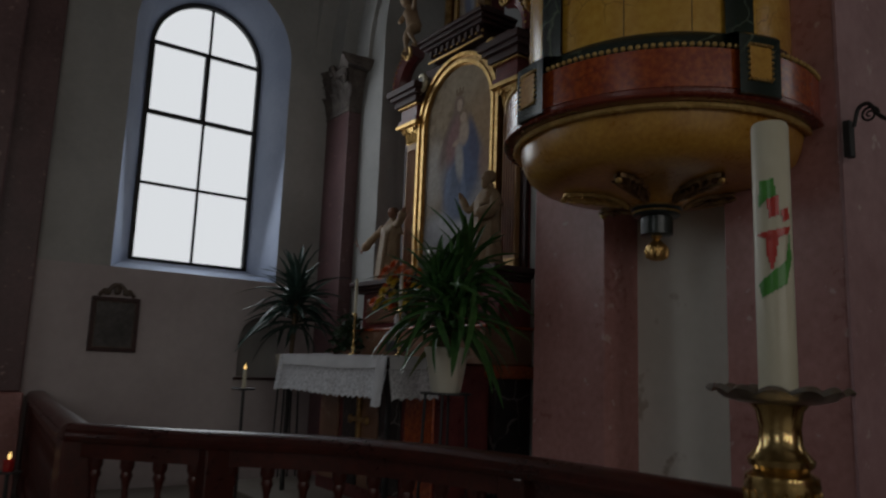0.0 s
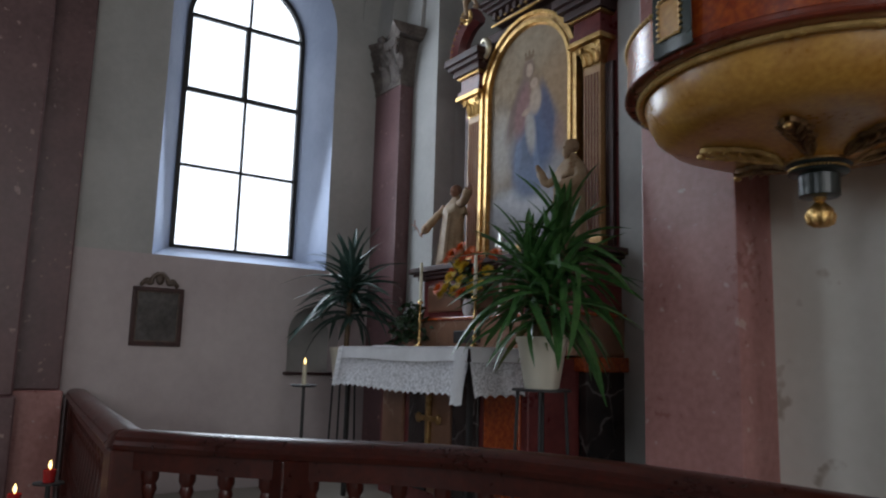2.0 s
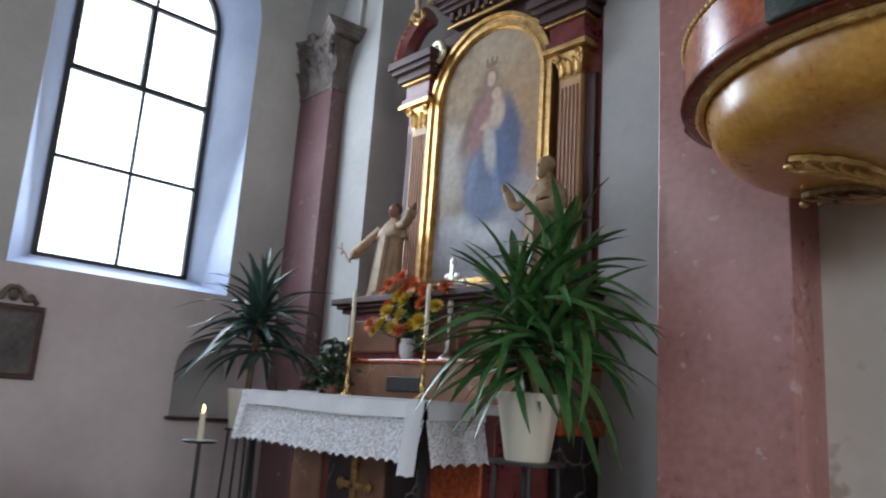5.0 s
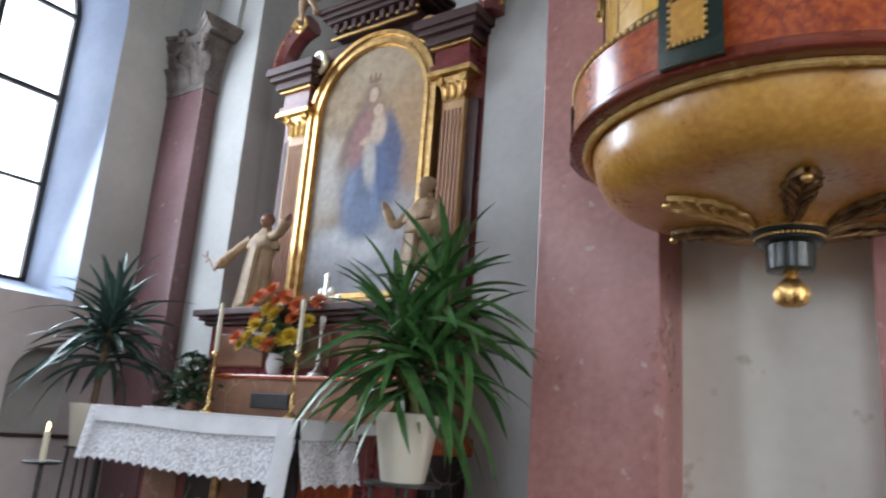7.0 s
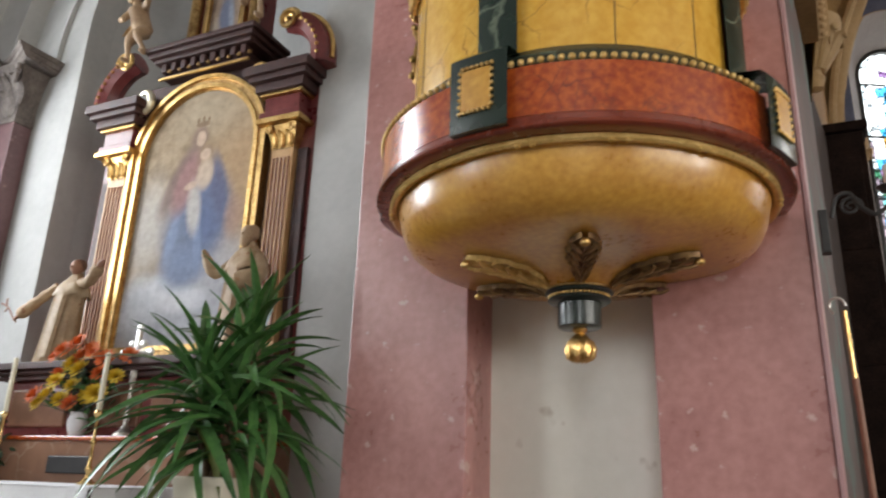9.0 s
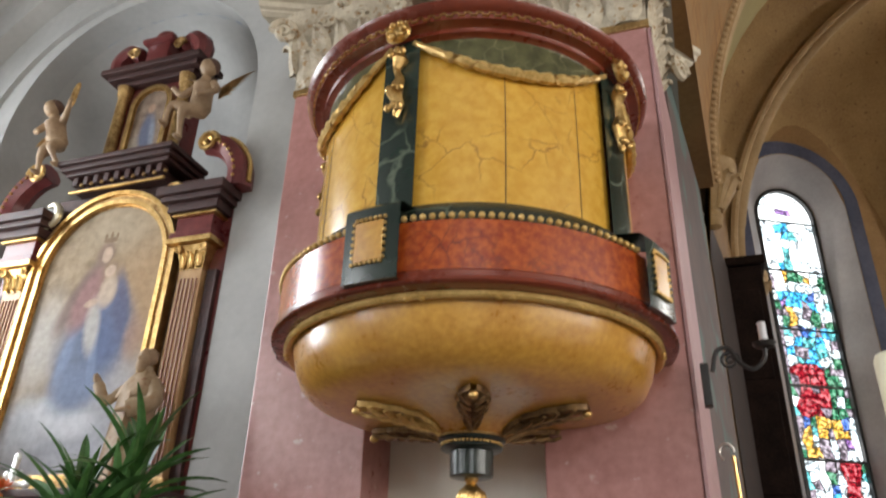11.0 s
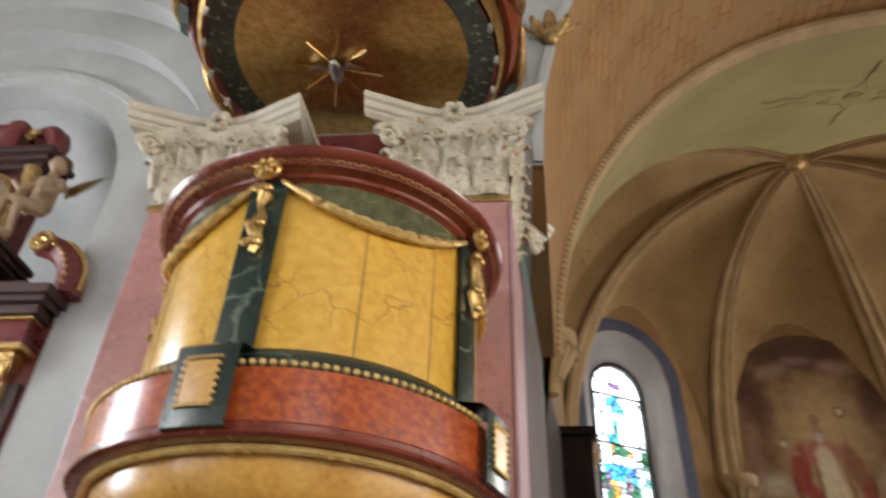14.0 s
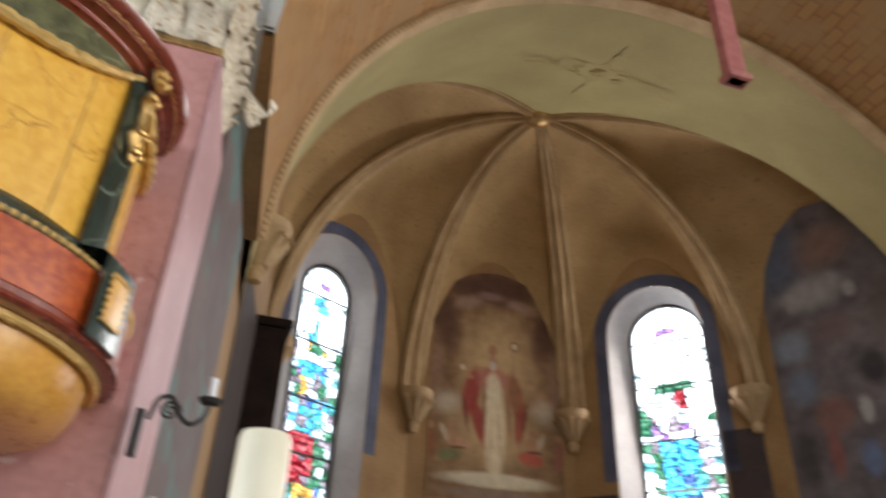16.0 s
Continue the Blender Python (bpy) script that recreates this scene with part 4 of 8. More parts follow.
GLOW, MAUVE, SKIN, RUST, CRIMSON, PALE_R = (0.47, 0.315, 0.16), (0.090, 0.040, 0.028), (0.36, 0.19, 0.105), (0.25, 0.10, 0.05), (0.27, 0.045, 0.035), (0.60, 0.48, 0.31)
FRESCO = soft_paint("fresco_paint", (0.17, 0.092, 0.045), (0.28, 0.168, 0.085), [
    (1.45, 6.45, 0.68, 0.85, 0, GLOW, 0.8, 0.9), (1.45, 5.2, 0.85, 0.65, 0, GLOW, 0.7, 0.75), (1.4, 7.78, 1.05, 0.38, 0, MAUVE, 0.6, 0.9),
    (0.5, 7.1, 0.3, 0.7, 15, MAUVE, 0.6, 0.85), (2.4, 7.1, 0.28, 0.7, -15, MAUVE, 0.6, 0.85), (0.95, 7.45, 0.3, 0.14, 20, (0.30, 0.19, 0.15), 0.7, 0.8),
    (1.9, 7.5, 0.3, 0.13, -15, (0.30, 0.18, 0.14), 0.7, 0.8), (1.35, 7.62, 0.28, 0.1, 0, (0.25, 0.15, 0.13), 0.7, 0.8), (0.4, 6.1, 0.16, 0.7, 0, (0.24, 0.14, 0.09), 0.7, 0.8),
    (2.5, 6.0, 0.14, 0.8, 0, (0.24, 0.14, 0.09), 0.7, 0.8), (0.62, 5.6, 0.26, 0.22, 20, (0.52, 0.43, 0.32), 0.8, 0.7), (2.28, 5.6, 0.24, 0.25, -20, (0.52, 0.43, 0.32), 0.8, 0.7),
    (1.02, 5.82, 0.15, 0.46, -10, CRIMSON, 0.35, 0.95), (1.17, 5.3, 0.13, 0.42, 18, CRIMSON, 0.4, 0.95), (1.8, 5.8, 0.15, 0.48, 12, RUST, 0.35, 0.95), (1.86, 5.35, 0.10, 0.36, -8, CRIMSON, 0.4, 0.8),
    (1.38, 6.08, 0.32, 0.24, 0, (0.36, 0.13, 0.10), 0.4, 0.9), (1.42, 5.2, 0.19, 0.86, 0, PALE_R, 0.35, 1.0), (1.4, 5.9, 0.15, 0.32, 0, (0.58, 0.48, 0.33), 0.4, 0.9), (1.5, 5.1, 0.03, 0.6, 4, (0.42, 0.31, 0.20), 0.6, 0.8),
    (1.34, 5.0, 0.025, 0.5, -4, (0.44, 0.33, 0.22), 0.6, 0.8), (1.39, 6.42, 0.08, 0.11, 0, (0.36, 0.20, 0.13), 0.3, 0.95), (1.39, 6.31, 0.065, 0.09, 0, (0.47, 0.40, 0.34), 0.4, 0.9), (1.39, 6.60, 0.085, 0.12, 0, (0.34, 0.16, 0.09), 0.3, 0.95),
    (0.98, 6.1, 0.09, 0.05, -40, SKIN, 0.4, 0.9), (0.86, 6.22, 0.05, 0.06, 0, (0.55, 0.42, 0.31), 0.4, 0.9), (1.76, 5.85, 0.018, 0.8, 0, (0.22, 0.12, 0.07), 0.4, 0.9), (1.79, 6.72, 0.10, 0.11, 0, (0.24, 0.13, 0.07), 0.3, 0.9),
    (1.79, 6.72, 0.05, 0.06, 0, (0.48, 0.38, 0.26), 0.3, 0.95), (0.74, 5.0, 0.12, 0.15, 20, SKIN, 0.4, 0.95), (0.9, 4.95, 0.15, 0.08, -20, (0.42, 0.23, 0.14), 0.4, 0.9), (0.72, 5.2, 0.07, 0.08, 0, (0.33, 0.17, 0.10), 0.3, 0.95),
    (0.58, 5.1, 0.06, 0.16, 25, (0.46, 0.36, 0.26), 0.5, 0.8), (0.66, 4.76, 0.22, 0.1, 10, (0.17, 0.16, 0.075), 0.4, 0.9), (2.05, 5.04, 0.12, 0.15, -20, SKIN, 0.4, 0.95), (2.07, 5.23, 0.07, 0.08, 0, (0.33, 0.17, 0.10), 0.3, 0.95),
    (2.22, 5.12, 0.06, 0.16, -25, (0.46, 0.36, 0.26), 0.5, 0.8), (2.03, 4.82, 0.24, 0.12, -8, (0.38, 0.085, 0.055), 0.4, 0.95), (1.45, 4.42, 1.0, 0.13, 0, (0.58, 0.50, 0.36), 0.4, 0.85), (1.45, 4.2, 1.0, 0.1, 0, (0.22, 0.15, 0.11), 0.5, 0.9),
    (0.92, 5.45, 0.035, 0.35, 10, (0.13, 0.04, 0.03), 0.6, 0.8), (1.24, 5.6, 0.03, 0.4, 0, (0.16, 0.05, 0.035), 0.6, 0.8), (1.66, 5.5, 0.03, 0.5, 4, (0.16, 0.06, 0.035), 0.6, 0.8), (1.95, 5.5, 0.03, 0.35, -8, (0.13, 0.05, 0.03), 0.6, 0.8),
    (0.8, 4.88, 0.16, 0.03, 0, (0.12, 0.06, 0.03), 0.6, 0.8), (2.1, 4.93, 0.16, 0.03, 0, (0.14, 0.04, 0.03), 0.6, 0.8), (0.36, 4.9, 0.1, 0.28, 8, RUST, 0.5, 0.9), (0.36, 5.2, 0.06, 0.07, 0, SKIN, 0.4, 0.9), (2.53, 4.9, 0.1, 0.28, -8, (0.26, 0.10, 0.07), 0.5, 0.9), (2.53, 5.2, 0.06, 0.07, 0, SKIN, 0.4, 0.9)], 7.0)
tagged(part("fresco", picture_sheet(PL2, 1.46, arch_contour(1.14, 4.1, 7.0, 1.1), -0.012), FRESCO), "round-headed wall painting of a mitred robed shape among clouds", "wall painting")
HAZE, CROWD = (0.10, 0.12, 0.17), (0.31, 0.285, 0.275)
DARK_FRESCO = soft_paint("dark_fresco_paint", (0.085, 0.072, 0.076), (0.16, 0.135, 0.135), [
    (0.75, 7.7, 0.45, 0.8, 0, HAZE, 0.7, 0.85), (1.5, 7.5, 0.5, 0.4, 0, (0.21, 0.13, 0.10), 0.7, 0.85), (1.2, 6.85, 0.6, 0.28, 0, (0.27, 0.245, 0.24), 0.6, 0.9), (0.84, 6.78, 0.1, 0.15, 0, CROWD, 0.9, 0.7),
    (1.06, 6.92, 0.09, 0.13, 0, CROWD, 0.9, 0.7), (1.29, 6.8, 0.1, 0.16, 0, CROWD, 0.9, 0.7), (1.52, 6.95, 0.09, 0.12, 0, CROWD, 0.9, 0.7), (1.72, 6.7, 0.1, 0.14, 0, CROWD, 0.5, 0.8), (0.7, 6.12, 0.32, 0.28, 0, (0.21, 0.23, 0.27), 0.6, 0.9),
    (1.35, 6.2, 0.4, 0.25, 0, (0.15, 0.105, 0.10), 0.6, 0.9), (1.76, 5.5, 0.2, 0.27, 0, (0.045, 0.038, 0.04), 0.5, 0.95), (0.73, 5.5, 0.26, 0.3, 0, (0.14, 0.16, 0.21), 0.6, 0.9), (1.1, 5.0, 0.3, 0.3, 0, (0.20, 0.10, 0.08), 0.5, 0.9),
    (1.0, 4.5, 0.12, 0.36, 0, (0.22, 0.085, 0.07), 0.5, 0.9), (1.53, 4.98, 0.1, 0.2, 0, (0.38, 0.35, 0.33), 0.5, 0.85), (1.45, 4.35, 0.16, 0.26, 0, (0.12, 0.15, 0.25), 0.5, 0.9), (0.6, 4.5, 0.2, 0.5, 0, (0.05, 0.042, 0.045), 0.6, 0.85),
    (2.1, 6.2, 0.3, 0.6, 0, (0.13, 0.10, 0.09), 0.7, 0.8)], 6.0)
tagged(part("fresco_dark", picture_sheet(PL4, 1.5, [(-1.15, 3.4), (-1.1, 6.9), (-0.95, 7.5), (-0.65, 8.02), (-0.2, 8.28), (0.2, 8.22), (0.6, 7.9), (0.95, 7.2), (1.1, 6.4), (1.15, 3.4)], -0.014), DARK_FRESCO),
       "darkened wall painting of a crowd of shapes under clouds", "wall painting")

# the ornamental cross drawn on the chancel vault
VAULT_LINE = mottled("vault_ornament_paint", (0.31, 0.215, 0.08), (0.40, 0.30, 0.125), 6, 30, 0.3, 0.85)


def vault_z(x, y):
    f = min(max((y - 5.62) / (BOSS.y - 5.62), 0), 1)
    a, b = 4.46 + math.sqrt(max(0, 4.22 ** 2 - (x - AXIS) ** 2)), 4.6 + (BOSS.z - 4.6) * math.sqrt(max(0, 1 - ((x - AXIS) / 4.3) ** 2))
    return a + (b - a) * f


orn = thing("vault_ornament", (AXIS, 7.3, vault_z(AXIS, 7.3) - 0.03), "painted ornamental cross on the beige vault", "ornament")
def vault_stroke(line, wd):
    b = bmesh.new()
    pts = [Vector((AXIS + x, 7.3 + y, vault_z(AXIS + x, 7.3 + y) - 0.012)) - orn.location for x, y in line]
    tube(b, pts, wd, 6, [0.7 * wd * (0.45 + 0.55 * math.sin(math.pi * (k + 0.5) / len(pts))) for k in range(len(pts))], 0.25)
    part("stroke", b, VAULT_LINE, orn)


for sx in (-1, 1):
    vault_stroke([(sx * (0.62 + 0.07 * k), 0.02 * math.sin(k * 1.4)) for k in range(9)], 0.028)
    vault_stroke([(sx * 0.62, -0.15 + 0.0375 * k) for k in range(9)], 0.014)
    vault_stroke([(0.015 * math.sin(k * 1.6), sx * (0.30 + 0.06 * k)) for k in range(9)], 0.026)
    for sy in (-1, 1):
        vault_stroke([(sx * (0.10 + 0.065 * k), sy * (0.15 + 0.03 * math.sin(k * 0.8) * (k < 5))) for k in range(9)], 0.015)
        vault_stroke([(sx * (0.36 + 0.09 * math.cos(k * 0.6)), sy * (0.07 + 0.05 * math.sin(k * 0.6))) for k in range(10)], 0.011)
        vault_stroke([(sx * (0.10 - 0.012 * k), sy * (0.15 + 0.02 * k)) for k in range(8)], 0.014)
for rr in (0.10, 0.055):
    vault_stroke([(rr * 1.2 * math.cos(k * 0.42), rr * math.sin(k * 0.42)) for k in range(16)], 0.013)

# panelled block added to fill the dark area beyond the pier, below the apse window
BLOCK_WOOD = mottled("black_brown_block_wood", (0.010, 0.006, 0.005), (0.026, 0.015, 0.012), 5, 40, 0.4, 0.85, spec=0.1)
scr = thing("dark_panel_block", (-0.36, 9.25, 0), "tall dark panelled block added beyond the pier", "screen")
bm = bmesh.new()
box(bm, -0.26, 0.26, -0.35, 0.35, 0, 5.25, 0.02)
part("body", bm, BLOCK_WOOD, scr)
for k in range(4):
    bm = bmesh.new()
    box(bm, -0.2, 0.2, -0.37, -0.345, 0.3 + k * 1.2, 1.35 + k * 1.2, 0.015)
    part("panel", bm, BLOCK_WOOD, scr)
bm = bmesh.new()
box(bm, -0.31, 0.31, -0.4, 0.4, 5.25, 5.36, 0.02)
part("cornice", bm, BLOCK_WOOD, scr)

# ---- pilasters with leaf capitals ----


def leaf_blade(bm, base, right, out, h, w, curl):
    """An acanthus leaf that rises from base and curls outward at its tip."""
    rows = []
    prof = [(0, 0.6, 0.0), (0.25, 0.95, 0.06), (0.5, 1.0, 0.16), (0.72, 0.85, 0.4), (0.88, 0.62, 0.8), (0.92, 0.36, 1.05), (0.84, 0.12, 1.12)]
    for s, ww, o in prof:
        p = Vector(base) + Vector((0, 0, h * s)) + Vector(out) * (0.012 + curl * o)
        half = Vector(right) * (w * ww / 2)
        mid = p + Vector(out) * 0.014
        rows.append([bm.verts.new(q) for q in (p - half - Vector(out) * 0.004, p - half * 0.5 + Vector(out) * 0.012, mid - Vector(out) * 0.008, p + half * 0.5 + Vector(out) * 0.012, p + half - Vector(out) * 0.004)])
    for a, b in zip(rows, rows[1:]):
        for k in range(4):
            bm.faces.new((a[k], a[k + 1], b[k + 1], b[k]))


def volute(bm, centre, right, radius, thick):
    pts = []
    for k in range(22):
        a = k * 0.55
        r = radius * (1 - k / 24)
        pts.append(Vector(centre) + Vector(right) * (r * math.cos(a)) + Vector((0, 0, r * math.sin(a))))
    tube(bm, pts, thick, 6, [thick * (1 - 0.5 * k / 22) for k in range(22)])


def pilaster(x0, x1, yf, yb, z1, label, base_top=1.15, side=True, cap_h=0.56, cap_stone=STONE_CAP, shaft=PINK):
    w, d = x1 - x0, yb - yf
    xc = (x0 + x1) / 2
    t = thing("pilaster", (xc, yf, 0), label, "pilaster", "marbled pilasters")
    b = bmesh.new()
    box(b, -w / 2, w / 2, 0, d, 0.0, z1, 0.006)
    part("shaft", b, shaft, t)
    b = bmesh.new()
    box(b, -w / 2 - 0.012, w / 2 + 0.012, -0.012, d, z1 - 0.03, z1 + 0.012, 0.006)
    part("necking", b, OLD_GOLD if side else cap_stone, t)
    z0 = z1 + 0.012
    b = bmesh.new()
    n = 8
    rings = []
    for k in range(n + 1):
        f = k / n
        e = 0.005 + 0.09 * f ** 2.2
        rings.append([b.verts.new(p) for p in ((-w / 2 - e, -e, z0 + cap_h * 0.84 * f), (w / 2 + e, -e, z0 + cap_h * 0.84 * f), (w / 2 + e, d, z0 + cap_h * 0.84 * f), (-w / 2 - e, d, z0 + cap_h * 0.84 * f))])
    for p, q in zip(rings, rings[1:]):
        for k in range(4):
            b.faces.new((p[k], p[(k + 1) % 4], q[(k + 1) % 4], q[k]))
    b.faces.new(rings[-1])
    part("bell", b, cap_stone, t, smooth=True)
    b = bmesh.new()
    H = 0.19
    lines = []
    for zz, grow in ((z0 + cap_h * 0.80, -0.05), (z0 + cap_h * 0.83, -0.026), (z0 + cap_h * 0.85, -0.024), (z0 + cap_h * 0.865, -0.004), (z0 + cap_h * 0.92, 0.004), (z0 + cap_h * 0.94, 0.022), (z0 + cap_h, 0.028)):
        row = []
        for k in range(13):
            s = -1 + k / 6
            row.append((s * (w / 2 + H * (0.45 + 0.55 * abs(s) ** 3)) + 0, -(0.03 + (H - 0.03) * s * s) - grow))
        right = []
        for k in range(1, 9):
            s = -1 + k / 4
            right.append((w / 2 + 0.03 + (H - 0.03) * s * s + grow + (0.07 * s * s if s > 0 and d > 0.5 else 0.0), d / 2 + s * (d / 2 + H * 0.9)))
        if d < 0.3:
            right = [(w / 2 + H + grow, d)]
        left = [(-min(x, w / 2 + H + grow), y) for x, y in reversed(right)]
        lines.append([b.verts.new((x, y, zz)) for x, y in row + right + left])
    for p, q in zip(lines, lines[1:]):
        for k in range(len(p)):
            b.faces.new((p[k], p[(k + 1) % len(p)], q[(k + 1) % len(p)], q[k]))
    b.faces.new(lines[0])
    b.faces.new(lines[-1])
    part("abacus", b, cap_stone if cap_stone is not STONE_CAP else CAP_SMOOTH, t, "cream stone top with hollow sides")
    rnd = random.Random(int(abs(x0) * 100))
    faces = [((1, 0, 0), (0, -1, 0), w, lambda s: (-w / 2 + s * w, 0))]
    if side:
        faces += [((0, 1, 0), (1, 0, 0), d, lambda s: (w / 2, s * d)), ((0, -1, 0), (-1, 0, 0), d, lambda s: (-w / 2, s * d))]
    for right, out, ln, at in faces:
        for zb, h, cnt, off, cl in ((z0, 0.2, 3, 0.0, 0.07), (z0 + 0.1, 0.24, 4, 0.5, 0.09)):
            m = max(1, round(cnt * ln / 0.5))
            for k in range(m + (1 if off else 0)):
                s = (k + 0.5 - off) / m
                if not 0 <= s <= 1:
                    continue
                x, y = at(s)
                b = bmesh.new()
                leaf_blade(b, (x, y, zb), right, out, h * rnd.uniform(0.95, 1.05), ln / m * 0.95, cl)
                part("leaf", b, cap_stone, t)
    for sx in (-1, 1):
        for args in (((sx * (w / 2 + 0.06), -0.1, z0 + cap_h * 0.60), (sx * 0.75, -0.4, 0), 0.078, 0.024), ((sx * w * 0.17, -0.07, z0 + cap_h * 0.66), (sx, 0, 0), 0.045, 0.014)):
            b = bmesh.new()
            volute(b, *args)
            part("volute", b, cap_stone, t, smooth=True)
    if d > 0.5:
        for args in (((w / 2 + 0.15, d + 0.02, z0 + cap_h * 0.58), (0.4, 0.8, 0), 0.085, 0.026), ((w / 2 + 0.09, d * 0.62, z0 + cap_h * 0.66), (0, 1, 0), 0.05, 0.016), ((w / 2 + 0.09, d * 0.36, z0 + cap_h * 0.66), (0, -1, 0), 0.05, 0.016)):
            b = bmesh.new()
            volute(b, *args)
            part("volute", b, cap_stone, t, smooth=True)
    b = bmesh.new()
    for a in range(6):
        ball(b, (0.045 * math.cos(a * 1.05), -0.09, z0 + cap_h * 0.9 + 0.045 * math.sin(a * 1.05)), 0.03, 0.03, 0.03, 8, 6)
    part("flower", b, cap_stone, t, smooth=True)
    b = bmesh.new()
    box(b, -w / 2 - 0.05, w / 2 + 0.05, -0.05, d, 0, 0.35, 0.02)
    box(b, -w / 2 - 0.025, w / 2 + 0.025, -0.025, d, 0.35, 0.45, 0.02)
    part("base", b, PINK, t)
    return t


CAP_SMOOTH = mottled("cream_capital_stone", (0.50, 0.44, 0.34), (0.66, 0.60, 0.48), 5, 40, 0.35, 0.7, bump=0.08, bump_scale=60)
GREY_STONE = mottled("dark_capital_stone", (0.085, 0.068, 0.060), (0.19, 0.16, 0.14), 9, 40, 0.4, 0.8, bump=0.3, bump_scale=70)
pilaster(-2.825, -2.284, 3.17, 3.45, 3.96, "pink marbled pilaster with a cream leaf capital")
pilaster(-1.569, -1.04, 3.17, 3.95, 3.96, "pink marbled pilaster with a cream leaf capital")
# this shaft's pink marbling is darkened to stand for the shade on it
pilaster(-6.79, -6.26, 3.70, 3.85, 3.96, "pink marbled pilaster, darkened for shade, with a dark grey capital", side=False, cap_h=0.5, cap_stone=GREY_STONE,
         shaft=mottled("shaded_pink_marbling", (0.105, 0.052, 0.053), (0.17, 0.09, 0.092), 2.6, 26, 0.4, 0.4, spot=((0.33, 0.21, 0.20), 0.67, 17.0)))
# pink side face, paled in colour to imitate the apse window's reflection
PINK_SHEEN = mottled("pink_marbling_sheen", (0.36, 0.195, 0.20), (0.48, 0.29, 0.30), 3, 22, 0.35, 0.48, spot=((0.55, 0.40, 0.40), 0.66, 14.0))
strip = thing("pilaster_strip", (-1.04, 3.17, 0), "pilaster's pink marble side face, paled for the sheen on it", "pilaster")
for nm, z0, z1, e in (("base", 0.0, 0.45, 0.006), ("shaft", 0.45, 3.92, 0.0)):
    bm = bmesh.new()
    foot = ((0.002, -0.006 - e), (0.014 + e, -0.006 - e), (0.066 + e, 0.79), (0.002, 0.79))
    lo, hi = ([bm.verts.new((x, y, z)) for x, y in foot] for z in (z0, z1))
    bm.faces.new(lo)
    bm.faces.new(hi)
    for k in range(4):
        bm.faces.new((lo[k], lo[(k + 1) % 4], hi[(k + 1) % 4], hi[k]))
    part(nm, bm, PINK_SHEEN, strip)
# pilaster on the window wall; most of its pink is darkened for shade
wp = thing("wall_pilaster", (-6.75, 0.4, 0), "pink marbled stepped pilaster on the window wall", "pilaster")
SHADED_PINK = bpy.data.materials["shaded_pink_marbling"]
for nm, x1, hy, z0, z1, mt in (("base", 0.15, 0.66, 0.0, 0.98, PINK), ("shaft", 0.10, 0.64, 0.98, 6.0, SHADED_PINK), ("front_base", 0.36, 0.335, 0.0, 0.95, SHADED_PINK), ("front_shaft", 0.32, 0.315, 0.95, 6.0, SHADED_PINK), ("cap", 0.40, 0.68, 6.0, 6.2, SHADED_PINK)):
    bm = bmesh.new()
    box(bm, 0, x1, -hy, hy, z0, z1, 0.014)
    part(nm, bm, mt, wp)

# ---- pulpit ----
PC = (-1.778, 2.952)
pulpit = thing("pulpit", (*PC, 1.8), "marbled wooden pulpit with gilded ornament hanging on the pier", "pulpit")
P0 = 1.8


def pp(name, bm, mat, parent=None, label="", smooth=True):
    """A part of the pulpit, given in world heights."""
    for v in bm.verts:
        if v.co.z > 2.62 and name != "back_board":
            v.co.z = 2.62 + (v.co.z - 2.62) * 0.955
    bmesh.ops.translate(bm, verts=bm.verts, vec=(0, 0, -P0))
    return part(name, bm, mat, parent or pulpit, label, smooth)


def onring(r, a, z):
    a = radians(a)
    return Vector((r * math.cos(a), r * math.sin(a), z))


bm = bmesh.new()
lathe(bm, [(0.085, 2.066), (0.105, 2.070), (0.13, 2.088), (0.165, 2.106), (0.21, 2.122), (0.30, 2.135), (0.42, 2.144), (0.50, 2.158), (0.556, 2.180), (0.598, 2.215), (0.62, 2.258), (0.63, 2.30), (0.638, 2.33), (0.62, 2.37)], 96)
pp("bowl", bm, BOWL, None, "ochre lacquered bowl under the pulpit")
bm = bmesh.new()
lathe(bm, [(0.075, 2.026), (0.10, 2.030), (0.108, 2.036), (0.106, 2.043), (0.096, 2.046), (0.096, 2.054), (0.112, 2.058), (0.117, 2.064), (0.112, 2.071), (0.09, 2.074)], 40)
collar = pp("collar", bm, GREEN_DULL, None, "dark collar with a gilded bead ring")
for k in range(44):
    b = bmesh.new()
    ball(b, onring(0.101, k * 360 / 44, 2.050), 0.0062, None, None, 6, 5)
    pp("collar_bead", b, GOLD, collar)
b = bmesh.new()
lathe(b, [(0.110, 2.068), (0.119, 2.069), (0.121, 2.074), (0.112, 2.079), (0.10, 2.078)], 40)
pp("collar_ring", b, OLD_GOLD, collar)
bm = bmesh.new()
lathe(bm, [(0.0, 1.942), (0.066, 1.942), (0.073, 1.947), (0.074, 2.03), (0.07, 2.034)], 40)
pp("drum", bm, GREEN_DULL, None, "dark green marbled drum")
bm = bmesh.new()
lathe(bm, [(0.0, 1.826), (0.02, 1.828), (0.036, 1.838), (0.046, 1.856), (0.048, 1.876), (0.043, 1.897), (0.027, 1.913), (0.016, 1.925), (0.024, 1.935), (0.024, 1.942)], 24)
ob = pp("knob", bm, GOLD, None, "gilded rosebud knob")
for k in range(8):
    b = bmesh.new()
    tube(b, [onring(r, k * 45, z) for r, z in ((0.02, 1.829), (0.040, 1.846), (0.046, 1.87), (0.040, 1.898))], 0.010, 6, [0.004, 0.012, 0.012, 0.005])
    pp("petal", b, GOLD, ob)


